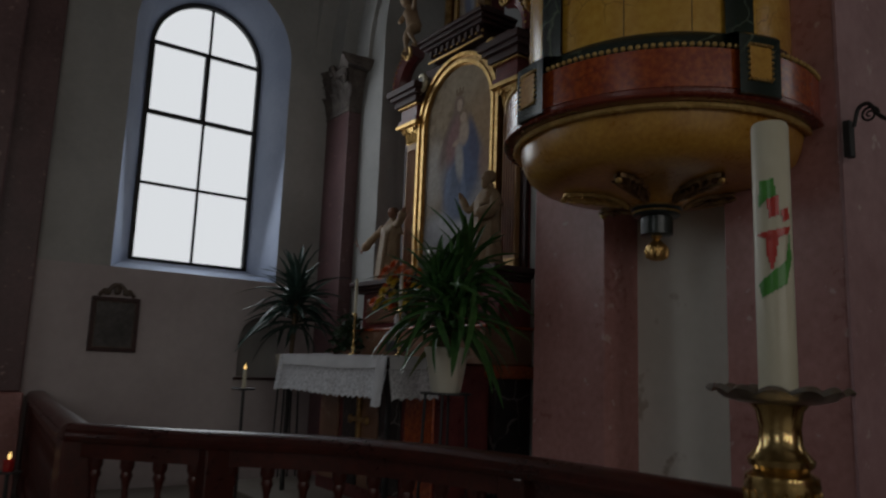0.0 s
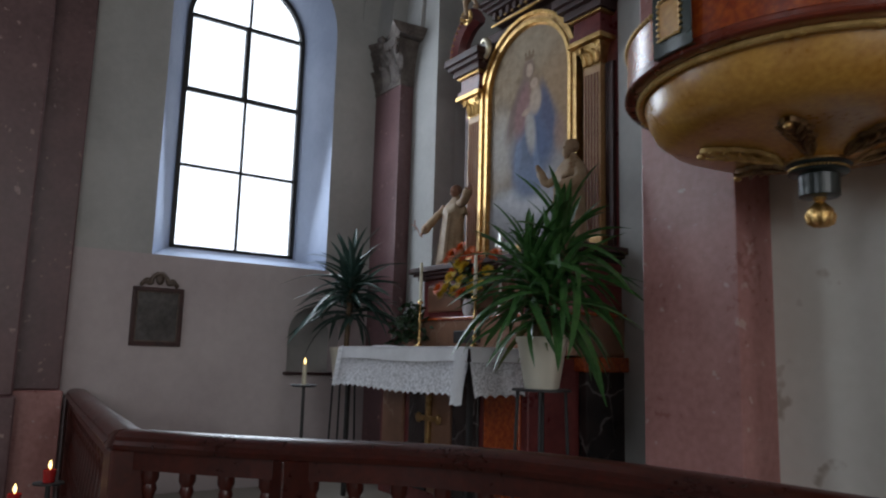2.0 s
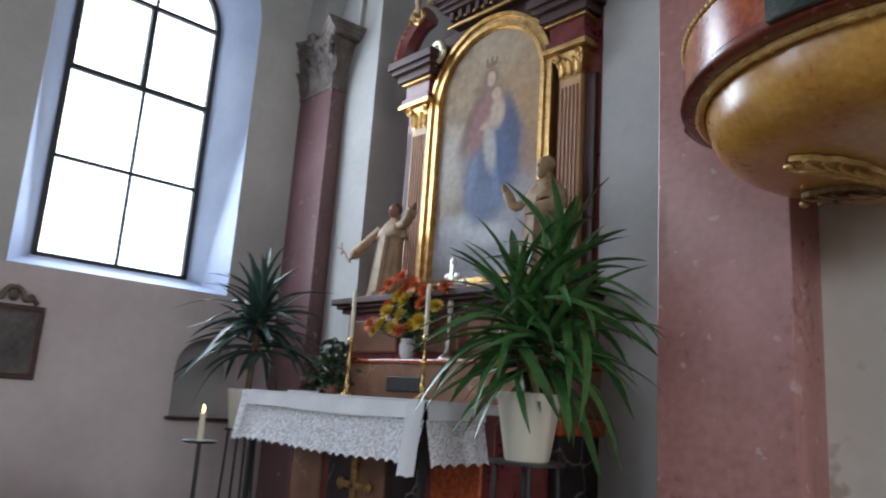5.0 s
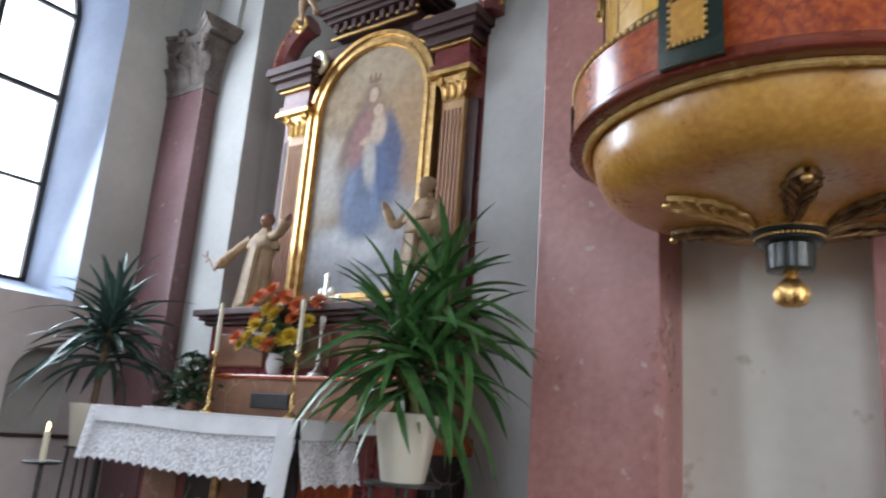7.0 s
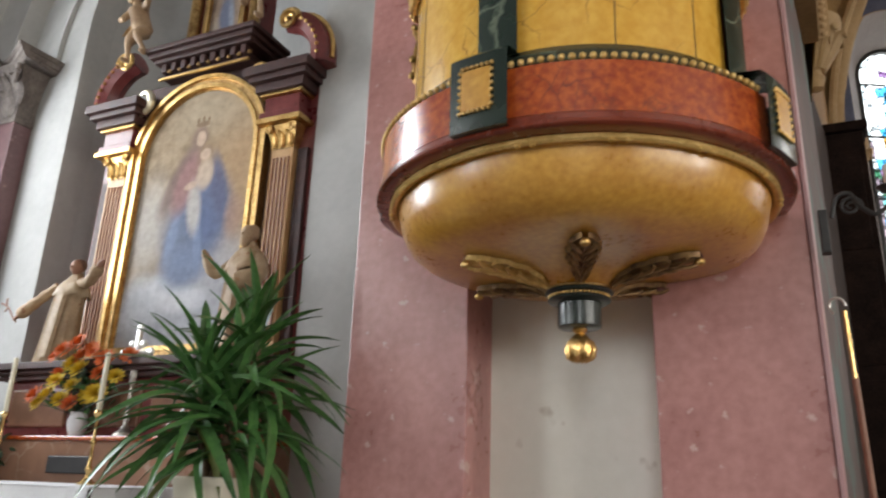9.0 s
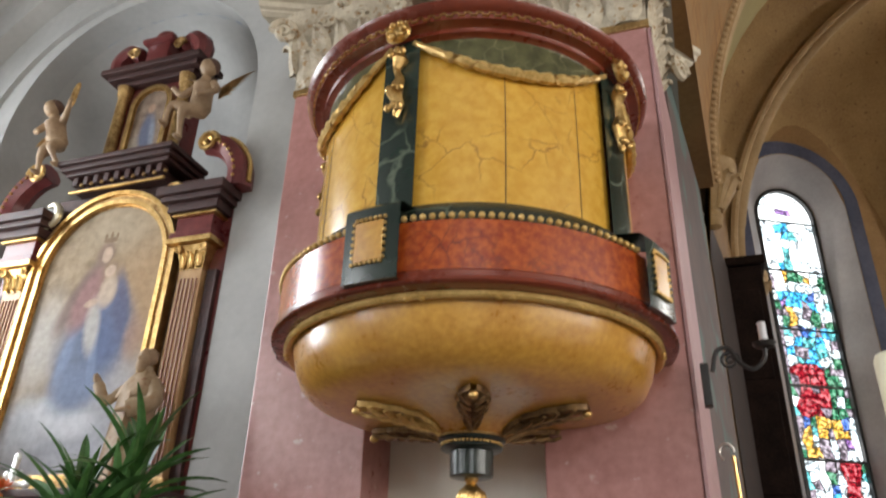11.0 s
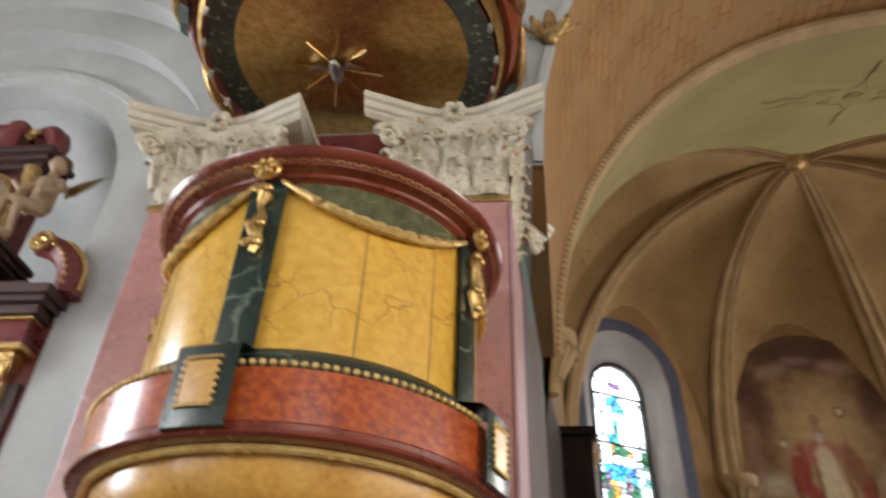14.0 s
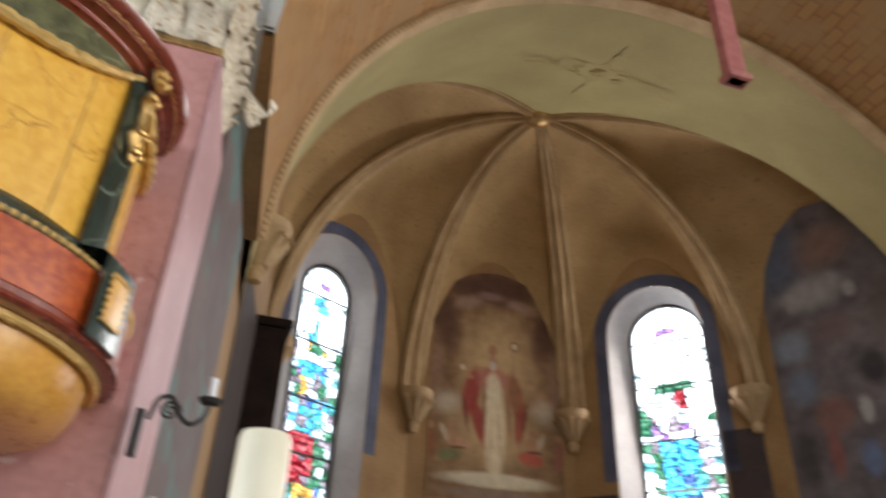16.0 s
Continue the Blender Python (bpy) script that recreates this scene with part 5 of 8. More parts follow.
def bowl_z(r):
    tab = [(0.105, 2.070), (0.13, 2.088), (0.165, 2.106), (0.21, 2.122), (0.30, 2.135), (0.42, 2.144), (0.50, 2.158), (0.556, 2.180)]
    for (r0, z0), (r1, z1) in zip(tab, tab[1:]):
        if r <= r1:
            return z0 + (z1 - z0) * max(0, (r - r0)) / (r1 - r0)
    return tab[-1][1]


def bowl_leaf(a, mat):
    """A carved leaf on the bowl: a ribbed plate with lobes along both edges and a curled tip."""
    b = bmesh.new()
    rows = []
    for k in range(25):
        f = k / 24
        r = 0.125 + 0.305 * f
        lobe = 0.75 + 0.25 * abs(math.sin(f * math.pi * 4.2))
        hw = (0.012 + 0.046 * math.sin(math.pi * min(1.0, f * 0.88 + 0.02)) ** 0.8) * lobe
        if f > 0.97:
            hw *= 0.4
        lift = 0.004 + 0.007 * f
        row = []
        for q, dz in ((-1, 0.001), (-0.85, 0.010), (-0.45, 0.003 + 0.004 * math.sin(f * 27)), (-0.12, 0.008), (0, 0.016), (0.12, 0.008), (0.45, 0.003 + 0.004 * math.sin(f * 27)), (0.85, 0.010), (1, 0.001)):
            row.append(b.verts.new(onring(r, a + math.degrees(q * hw / r), bowl_z(r) - lift * (1 if abs(q) < 0.9 else 0.2) - dz)))
        rows.append(row)
    for p, q in zip(rows, rows[1:]):
        for k in range(8):
            b.faces.new((p[k], p[k + 1], q[k + 1], q[k]))
    leaf = pp("acanthus", b, mat, None, "gilded carved leaf with curled tip")
    b = bmesh.new()
    ball(b, onring(0.425, a, bowl_z(0.425) - 0.034), 0.017, 0.017, 0.014, 10, 7)
    pp("leaf_tip", b, GOLD, leaf)
    for r, sp in ((0.19, 0.024), (0.24, 0.034), (0.29, 0.040), (0.345, 0.040)):
        for sd in (-1, 1):
            b = bmesh.new()
            q = [onring(r + dr, a + sd * math.degrees(sp * f / r), bowl_z(r + dr) - dz) for dr, f, dz in ((-0.03, 0.08, 0.026), (0.0, 0.30, 0.032), (0.035, 0.62, 0.034), (0.058, 0.9, 0.026), (0.05, 1.1, 0.020))]
            tube(b, q, 0.008, 6, [0.003, 0.0065, 0.0075, 0.006, 0.002])
            pp("lobe", b, mat, leaf)


# one leaf is coloured as lit, the others as shaded
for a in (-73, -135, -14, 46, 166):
    bowl_leaf(a, LIT_GOLD if a == -135 else SHADED_GOLD)

bm = bmesh.new()
lathe(bm, [(0.63, 2.37), (0.66, 2.346), (0.70, 2.349), (0.7125, 2.352), (0.7165, 2.357), (0.715, 2.366), (0.709, 2.370), (0.709, 2.386), (0.704, 2.392), (0.70, 2.4)], 96)
pp("lip", bm, RED_WOOD, None, "dark red lacquered lip moulding")
bm = bmesh.new()
lathe(bm, [(0.632, 2.345), (0.642, 2.330), (0.650, 2.325), (0.662, 2.324), (0.670, 2.330), (0.667, 2.345), (0.64, 2.36)], 96)
pp("gilt_ring", bm, LIT_GOLD)
for k in range(72):
    a = -225 + k * 270 / 72
    if k % 6 in (0, 1):
        b = bmesh.new()
        ball(b, onring(0.661, a, 2.324), 0.011, 0.011, 0.006, 8, 6)
        pp("gilt_bead", b, LIT_GOLD)

STRIPS = (-175.0, -97.5, -20.5)
GAPS = ((-228.0, -180.5), (-169.5, -103.5), (-91.5, -26.0), (-15.0, 38.0))
for a0, a1 in GAPS:
    b = bmesh.new()
    lathe(b, [(0.703, 2.39), (0.703, 2.55)], 40, a0 - 3, a1 + 3)
    pp("band_panel", b, RED, None, "red marbled base panel")
    b = bmesh.new()
    lathe(b, [(0.70, 2.545), (0.676, 2.553), (0.660, 2.575), (0.636, 2.620), (0.620, 2.655), (0.603, 2.665)], 40, a0 - 3, a1 + 3)
    pp("base_moulding", b, GREEN, None, "green marbled moulding")
    b = bmesh.new()
    lathe(b, [(0.60, 2.62), (0.602, 3.33)], 40, a0 - 1, a1 + 1)
    pp("body_panel", b, YELLOW, None, "yellow marbled body panel with fine cracks")
    n = round((a1 - a0) / 2.35)
    for k in range(n):
        b = bmesh.new()
        ball(b, onring(0.704, a0 + (k + 0.5) * (a1 - a0) / n, 2.562), 0.0105, None, None, 8, 6)
        pp("bead", b, LIT_GOLD)
    am = (a0 + a1) / 2
    half = (a1 - a0) / 2 + 2
    b = bmesh.new()
    top, bot = [], []
    for k in range(25):
        s = -1 + k / 12
        zlow = 3.345 - 0.165 * (1 - s * s)
        top.append(b.verts.new(onring(0.607, am + s * half, 3.36)))
        bot.append(b.verts.new(onring(0.607, am + s * half, zlow)))
    for p, q, r, s2 in zip(top, top[1:], bot[1:], bot):
        b.faces.new((p, q, r, s2))
    pp("frieze_panel", b, OLIVE, None, "olive marbled frieze panel")
    b = bmesh.new()
    pts, rad = [], []
    for k in range(41):
        s = -1 + k / 20
        pts.append(onring(0.622, am + s * half, 3.345 - 0.165 * (1 - s * s)))
        rad.append((0.010 + 0.011 * (1 - s * s)) * (1 + 0.22 * math.sin(k * 2.1)))
    tube(b, pts, 0.02, 8, rad)
    fest = pp("festoon", b, LIT_GOLD, None, "gilded carved drapery swag")
    for k in range(6, 35, 2):
        b = bmesh.new()
        s = -1 + k / 20
        q = pts[k]
        d2 = (pts[k + 1] - pts[k - 1]).normalized()
        u = Vector((0, 0, 1))
        sg = 1 if k % 4 else -1
        tube(b, [q - d2 * 0.03 + u * 0.016 * sg, q + onring(0.014, am + s * half, 0), q + d2 * 0.035 - u * 0.012 * sg], 0.008, 5)
        pp("fold", b, GOLD, fest)

for a in STRIPS:
    m = Matrix.Rotation(radians(a), 4, "Z")
    b = bmesh.new()
    lathe(b, [(0.60, 2.58), (0.622, 2.6), (0.625, 3.38), (0.60, 3.39)], 8, a - 6.2, a + 6.2)
    pp("strip", b, GREEN, None, "dark green marbled upright")
    b = bmesh.new()
    lathe(b, [(0.69, 2.36), (0.735, 2.365), (0.737, 2.60), (0.722, 2.615), (0.64, 2.64), (0.6, 2.65)], 8, a - 7.2, a + 7.2)
    plinth = pp("plinth", b, GREEN, None, "dark green marbled block with an ochre inset")
    b = bmesh.new()
    lathe(b, [(0.735, 2.425), (0.741, 2.428), (0.741, 2.553), (0.735, 2.556)], 8, a - 4.0, a + 3.4)
    pp("inset", b, BOWL, plinth)
    for k in range(26):
        f = k / 26 * 4
        e, g = int(f), f - int(f)
        x0, x1, z0, z1 = a - 4.3, a + 3.7, 2.42, 2.562
        aa, zz = ((x0 + (x1 - x0) * g, z0), (x1, z0 + (z1 - z0) * g), (x1 - (x1 - x0) * g, z1), (x0, z1 - (z1 - z0) * g))[e]
        b = bmesh.new()
        ball(b, onring(0.741, aa, zz), 0.0068, None, None, 6, 5)
        pp("gilt_dot", b, GOLD, plinth)
    b = bmesh.new()
    c0 = onring(0.66, a, 3.375)
    o = onring(1, a, 0)
    lathe(b, [(0.0, 0.02), (0.02, 0.018), (0.03, 0.008), (0.046, 0.012), (0.05, 0.0), (0.0, -0.01)], 16)
    bmesh.ops.transform(b, matrix=Matrix.Translation(c0) @ o.to_track_quat("Z", "Y").to_matrix().to_4x4(), verts=b.verts)
    ros = pp("rosette", b, GOLD)
    for k in range(6):
        b = bmesh.new()
        side = o.cross(Vector((0, 0, 1)))
        q = c0 + o * 0.016 + side * 0.028 * math.cos(k * 1.047) + Vector((0, 0, 0.028 * math.sin(k * 1.047)))
        ball(b, q, 0.014, 0.014, 0.014, 8, 6)
        pp("petal", b, GOLD, ros)
    b = bmesh.new()
    tube(b, [onring(0.645, a + da, z) for da, z in ((0, 3.30), (0.6, 3.26), (-0.6, 3.22), (0.8, 3.17), (-0.9, 3.11), (0.9, 3.06), (0, 3.01))], 0.02, 8, [0.012, 0.03, 0.014, 0.018, 0.03, 0.022, 0.010], 0.7)
    tas = pp("tassel", b, GOLD, None, "gilded knotted tassel")
    for k, z in enumerate((3.29, 3.13, 3.05)):
        for s in (-1, 0, 1):
            b = bmesh.new()
            ball(b, onring(0.662, a + s * 1.9, z - abs(s) * 0.008), 0.014, 0.014, 0.017, 7, 5)
            pp("knot", b, GOLD, tas)

bm = bmesh.new()
lathe(bm, [(0.60, 3.34), (0.615, 3.352), (0.63, 3.356), (0.632, 3.372), (0.645, 3.378), (0.668, 3.382), (0.672, 3.408), (0.684, 3.414), (0.70, 3.426), (0.705, 3.44), (0.69, 3.452), (0.62, 3.455), (0.58, 3.45), (0.575, 2.7)], 96, -232, 52)
pp("cornice", bm, RED_WOOD, None, "red lacquered cornice")
for k in range(78):
    a = -228 + k * 276 / 78
    b = bmesh.new()
    for y0, y1, z0, z1 in ((-0.0104, 0.0104, 0.004, 0.008), (0.0084, 0.0124, -0.008, 0.004), (0.0104, 0.0312, -0.008, -0.004), (0.0292, 0.0332, -0.004, 0.008)):
        box(b, -0.004, 0.004, y0, y1, z0, z1, 0)
    bmesh.ops.transform(b, matrix=Matrix.Translation(onring(0.672, a, 3.397)) @ Matrix.Rotation(radians(a), 4, "Z"), verts=b.verts)
    pp("key_ornament", b, GOLD, None, "", False)
for a in (-64.0, -38.5, -135.0):
    b = bmesh.new()
    tube(b, [onring(0.6012, a + 0.12 * math.sin(z * 9), z) for z in (2.66, 2.8, 2.95, 3.1, 3.2)], 0.0016, 5)
    pp("panel_seam", b, DARK_WOOD)
bm = bmesh.new()
lathe(bm, [(0.0, 2.42), (0.6, 2.42)], 48)
pp("pulpit_floor", bm, DARK_WOOD, None, "", False)
BACK_TOP = 4.63
bm = bmesh.new()
box(bm, -0.515, 0.194, 0.40, 0.47, 2.45, BACK_TOP, 0.004)
pp("back_board", bm, MAROON, None, "dark red back board", False)

# ---- sounding board ----
SB = 4.74
canopy = thing("sounding_board", (PC[0] - 0.07, PC[1], SB), "round red and green sounding board with gilded fringe over the pulpit", "canopy")


def sb(name, bm, mat, parent=None, label="", smooth=True):
    return part(name, bm, mat, parent or canopy, label, smooth)


bm = bmesh.new()
lathe(bm, [(0.0, 0.05), (0.61, 0.05)], 72)
sb("soffit", bm, mottled("ochre_board_paint", (0.34, 0.17, 0.035), (0.48, 0.26, 0.06), 2.5, 14, 0.35, 0.5), None, "ochre painted underside")
bm = bmesh.new()
lathe(bm, [(0.60, 0.045), (0.617, 0.03), (0.76, 0.02), (0.77, 0.04)], 72)
sb("soffit_ring", bm, mottled("speckled_green_marbling", (0.030, 0.032, 0.022), (0.085, 0.085, 0.062), 8, 40, 0.4, 0.4, spot=((0.26, 0.25, 0.2), 0.60, 30)), None, "dark speckled green marbled ring")
bm = bmesh.new()
lathe(bm, [(0.765, 0.03), (0.78, 0.0), (0.80, 0.01), (0.815, 0.12), (0.79, 0.13)], 72)
sb("gilt_band", bm, GOLD)
bm = bmesh.new()
lathe(bm, [(0.80, 0.12), (0.85, 0.10), (0.88, 0.14), (0.88, 0.34), (0.915, 0.40), (0.915, 0.5), (0.6, 0.62), (0.0, 0.8)], 72)
sb("drum", bm, RED_WOOD, None, "red lacquered board rim")
for k in range(24):
    a0 = k * 15
    b = bmesh.new()
    row0 = [b.verts.new(onring(0.755, a0 + j * 2.5, 0.03)) for j in range(7)]
    row1 = [b.verts.new(onring(0.765, a0 + j * 2.5, 0.03 - 0.02 - 0.05 * math.sin(math.pi * j / 6))) for j in range(7)]
    for p, q, r, s2 in zip(row0, row0[1:], row1[1:], row1):
        b.faces.new((p, q, r, s2))
    lam = sb("fringe_scallop", b, MAROON)
    b = bmesh.new()
    lathe(b, [(0.0, -0.065), (0.012, -0.06), (0.017, -0.045), (0.008, -0.025), (0.014, -0.012), (0.005, 0.0)], 8)
    bmesh.ops.translate(b, verts=b.verts, vec=onring(0.765, a0, 0.01))
    sb("tassel", b, SILVERED, lam)
for k in range(8):
    a = k * 45 + 22
    b = bmesh.new()
    pts = [onring(0.905 + 0.02 * math.sin(math.pi * j / 10), a - 20 + 4 * j, 0.30 - 0.16 * math.sin(math.pi * j / 10)) for j in range(11)]
    tube(b, pts, 0.03, 8, [0.014 + 0.022 * math.sin(math.pi * j / 10) * (1 + 0.2 * math.sin(j * 2.3)) for j in range(11)])
    sb("swag", b, OLD_GOLD)
for k in range(6):
    a = k * 60 + 20
    b = bmesh.new()
    lathe(b, [(0.85, 0.02), (0.90, 0.05), (0.91, 0.33), (0.86, 0.35)], 8, a - 6, a + 6)
    sb("green_panel", b, GREEN)
star = thing("dove_star", (PC[0] - 0.162, PC[1] + 0.043, SB + 0.045), "silver dove with gilded rays under the sounding board", "ornament")
for k in range(8):
    b = bmesh.new()
    a = k * 45 + 12
    ln = 0.25 if k % 2 == 0 else 0.22
    tube(b, [onring(0.03, a, -0.02), onring(ln, a, -0.035)], 0.008, 5, [0.005, 0.011])
    part("ray", b, GOLD, star)
b = bmesh.new()
ball(b, (0, 0, -0.045), 0.036, 0.085, 0.03)
ball(b, (0, -0.062, -0.05), 0.02, 0.022, 0.02)
part("body", b, SILVERED, star, smooth=True)
for s in (-1, 1):
    b = bmesh.new()
    tube(b, [(s * 0.02, 0, -0.045), (s * 0.09, -0.05, -0.055), (s * 0.16, 0.0, -0.045)], 0.026, 6, [0.024, 0.034, 0.005], 0.35)
    part("wing", b, SILVERED, star, smooth=True)

# ---- Easter candle ----
EC = (-0.672, 1.995)
stick = thing("candlestick", (*EC, -0.065), "tall gilded turned candlestick with a scalloped drip dish", "candlestick")
bm = bmesh.new()
lathe(bm, [(0.0, 0.1), (0.16, 0.1), (0.17, 0.14), (0.10, 0.2), (0.06, 0.3), (0.045, 0.42), (0.06, 0.5), (0.085, 0.58), (0.07, 0.68), (0.04, 0.78), (0.035, 0.88), (0.05, 0.92), (0.04, 0.95),
           (0.035, 0.99), (0.05, 1.02), (0.066, 1.05), (0.095, 1.08), (0.104, 1.11), (0.10, 1.135), (0.075, 1.15), (0.09, 1.16), (0.094, 1.175), (0.078, 1.19), (0.062, 1.21), (0.058, 1.25), (0.066, 1.29), (0.082, 1.31), (0.0, 1.32)], 40)
bmesh.ops.scale(bm, verts=bm.verts, vec=(0.86, 0.86, 1))
part("stem", bm, BRASS, stick, smooth=True)
for k in range(20):
    b = bmesh.new()
    tube(b, [onring(r, k * 18, z) for r, z in ((0.06, 1.045), (0.092, 1.075), (0.104, 1.10))], 0.009, 6, [0.006, 0.011, 0.006])
    bmesh.ops.scale(b, verts=b.verts, vec=(0.86, 0.86, 1))
    part("gadroon", b, BRASS, stick, smooth=True)
bm = bmesh.new()
rings = []
for r, z in ((0.06, 1.31), (0.11, 1.312), (0.15, 1.322), (0.185, 1.34), (0.20, 1.335), (0.185, 1.345), (0.15, 1.33), (0.06, 1.32)):
    rings.append([bm.verts.new(onring(r * (1 + (0.05 * abs(math.sin(k * math.pi * 14 / 112)) if r > 0.14 else 0)), k * 360 / 112, z + (0.012 * abs(math.sin(k * math.pi * 14 / 112)) if r > 0.18 else 0))) for k in range(112)])
for p, q in zip(rings, rings[1:]):
    for k in range(112):
        bm.faces.new((p[k], p[(k + 1) % 112], q[(k + 1) % 112], q[k]))
bmesh.ops.scale(bm, verts=bm.verts, vec=(0.84, 0.84, 1))
part("drip_dish", bm, SILVERED, stick, "tarnished scalloped drip dish", True)
for k in range(3):
    b = bmesh.new()
    ball(b, onring(0.14, k * 120 + 30, 0.115), 0.05, 0.05, 0.05)
    part("foot", b, BRASS, stick, smooth=True)
ec = thing("easter_candle", (*EC, 1.275), "thick ivory Easter candle with red and green wax relief", "candle")
bm = bmesh.new()
lathe(bm, [(0.0, 0.0), (0.047, 0.0), (0.047, 0.695), (0.043, 0.705), (0.03, 0.695), (0.0, 0.69)], 40)
part("wax", bm, WAX, ec, smooth=True)


def relief(pts, mat, r=0.0555):
    """A raised patch of coloured wax laid round the candle."""
    def inside(x, z):
        hit = False
        for (x0, z0), (x1, z1) in zip(pts, pts[1:] + pts[:1]):
            if (z0 > z) != (z1 > z) and x < x0 + (z - z0) * (x1 - x0) / (z1 - z0):
                hit = not hit
        return hit
    b = bmesh.new()
    st = 0.004
    lo_x, hi_x, lo_z, hi_z = min(p[0] for p in pts), max(p[0] for p in pts), min(p[1] for p in pts), max(p[1] for p in pts)
    for i in range(int((hi_x - lo_x) / st) + 1):
        for j in range(int((hi_z - lo_z) / st) + 1):
            x, z = lo_x + i * st, lo_z + j * st
            if inside(x + st / 2, z + st / 2):
                b.faces.new([b.verts.new(onring(r - 0.0065, -60.7 + (x + dx) / 0.047 * 57.3, z + dz)) for dx, dz in ((0, 0), (st, 0), (st, st), (0, st))])
    bmesh.ops.remove_doubles(b, verts=b.verts, dist=0.0005)
    part("wax_relief", b, mat, ec)


relief([(-0.012, 0.49), (0.014, 0.50), (0.016, 0.45), (-0.008, 0.44)], RED_PAINT, 0.056)
relief([(-0.04, 0.40), (0.045, 0.42), (0.04, 0.40), (0.012, 0.39), (-0.012, 0.385)], RED_PAINT, 0.0565)
relief([(-0.016, 0.39), (0.014, 0.395), (0.006, 0.34), (-0.004, 0.30), (-0.014, 0.34)], RED_PAINT, 0.0565)
relief([(-0.03, 0.54), (0.005, 0.545), (0.012, 0.50), (-0.012, 0.49), (-0.034, 0.47)], GREEN_PAINT, 0.0555)
relief([(-0.04, 0.27), (0.03, 0.33), (0.042, 0.40), (0.048, 0.34), (0.03, 0.27), (-0.03, 0.235)], GREEN_PAINT, 0.0555)
relief([(0.02, 0.46), (0.04, 0.47), (0.044, 0.44), (0.024, 0.43)], RED_PAINT, 0.0565)
bm = bmesh.new()
tube(bm, [(0, 0, 0.688), (0.001, 0.002, 0.71)], 0.002, 6)
part("wick", bm, IRON, ec)

# ---- altar ----
FR = 3.8          # front of the retable's pilasters
RX = -4.485       # its middle
bm = bmesh.new()
box(bm, -5.62, -3.57, 3.52, 4.3, 0.3, 1.3, 0.01)
ab = thing("marble_altar", (RX, 3.52, 0.3), "black veined marble altar base with a red top band", "altar")
bmesh.ops.translate(bm, verts=bm.verts, vec=(-RX, -3.52, -0.3))
part("block", bm, BLACK_MARBLE, ab)
bm = bmesh.new()
box(bm, -5.66, -3.53, 3.47, 4.3, 1.24, 1.335, 0.012)
bmesh.ops.translate(bm, verts=bm.verts, vec=(-RX, -3.52, -0.3))
part("top_band", bm, RED, ab, "red marble band")
mensa = thing("antependium", (RX, 3.05, 0.3), "brown marble altar front with a gilded cross", "altar")
bm = bmesh.new()
box(bm, -0.86, 0.86, 0.05, 0.465, 0.0, 1.02, 0.01)
part("body", bm, MAROON, mensa)
for x0, x1, mt in ((-0.8, -0.5, BROWN_MARBLE), (-0.42, -0.18, BLACK_MARBLE), (0.12, 0.4, BLACK_MARBLE), (0.46, 0.8, RED), (-0.16, 0.1, BROWN_MARBLE)):
    bm = bmesh.new()
    box(bm, x0, x1, 0.03, 0.06, 0.1, 0.94, 0.012)
    part("panel", bm, mt, mensa)
bm = bmesh.new()
for (x0, x1, z0, z1) in ((-0.018, 0.018, 0.40, 0.78), (-0.12, 0.12, 0.575, 0.61)):
    box(bm, x0 - 0.13, x1 - 0.13, -0.005, 0.028, z0, z1, 0.006)
for x, z in ((-0.15, 0.592), (0.09, 0.592), (-0.03, 0.4), (-0.03, 0.78)):
    ball(bm, (x - 0.1, 0.01, z), 0.035, 0.015, 0.035)
part("gilded_cross", bm, OLD_GOLD, mensa, "gilded trefoil cross", True)

grad = thing("gradine", (RX, 3.45, 1.335), "stepped brown marble shelf behind the altar table", "altar shelf")
bm = bmesh.new()
box(bm, -1.02, 0.92, -0.04, 0.5, 0.0, 0.25, 0.01)
part("lower_step", bm, BROWN_MARBLE, grad)
bm = bmesh.new()
box(bm, -1.04, 0.94, -0.055, 0.5, 0.25, 0.275, 0.008)
part("shelf", bm, RED, grad)
bm = bmesh.new()
box(bm, -0.34, -0.02, -0.052, -0.03, 0.08, 0.17, 0.006)
part("plaque", bm, IRON, grad, "dark name plaque")
bm = bmesh.new()
box(bm, -1.0, 0.9, 0.1, 0.5, 0.275, 0.6, 0.01)
part("upper_step", bm, MAROON, grad)
for x0 in (-0.92, -0.35, 0.2):
    bm = bmesh.new()
    box(bm, x0, x0 + 0.48, 0.085, 0.11, 0.33, 0.55, 0.014)
    part("inset_panel", bm, BROWN_MARBLE, grad)
bm = bmesh.new()
for (e, z0, z1) in ((0.0, 0.6, 0.63), (0.03, 0.63, 0.655), (0.06, 0.655, 0.70)):
    box(bm, -1.04 - e, 0.9 + e, 0.06 - e, 0.5, z0, z1, 0.007)
part("ledge", bm, DARK_WOOD, grad)

# ---- retable ----
ret = thing("retable", (RX, FR, 2.035), "dark wooden altarpiece with gilded pilasters and scrolls", "altarpiece")
RZ = 2.035


def rp(name, bm, mat, parent=None, label="", smooth=False):
    bmesh.ops.translate(bm, verts=bm.verts, vec=(0, 0, -RZ))
    return part(name, bm, mat, parent or ret, label, smooth)


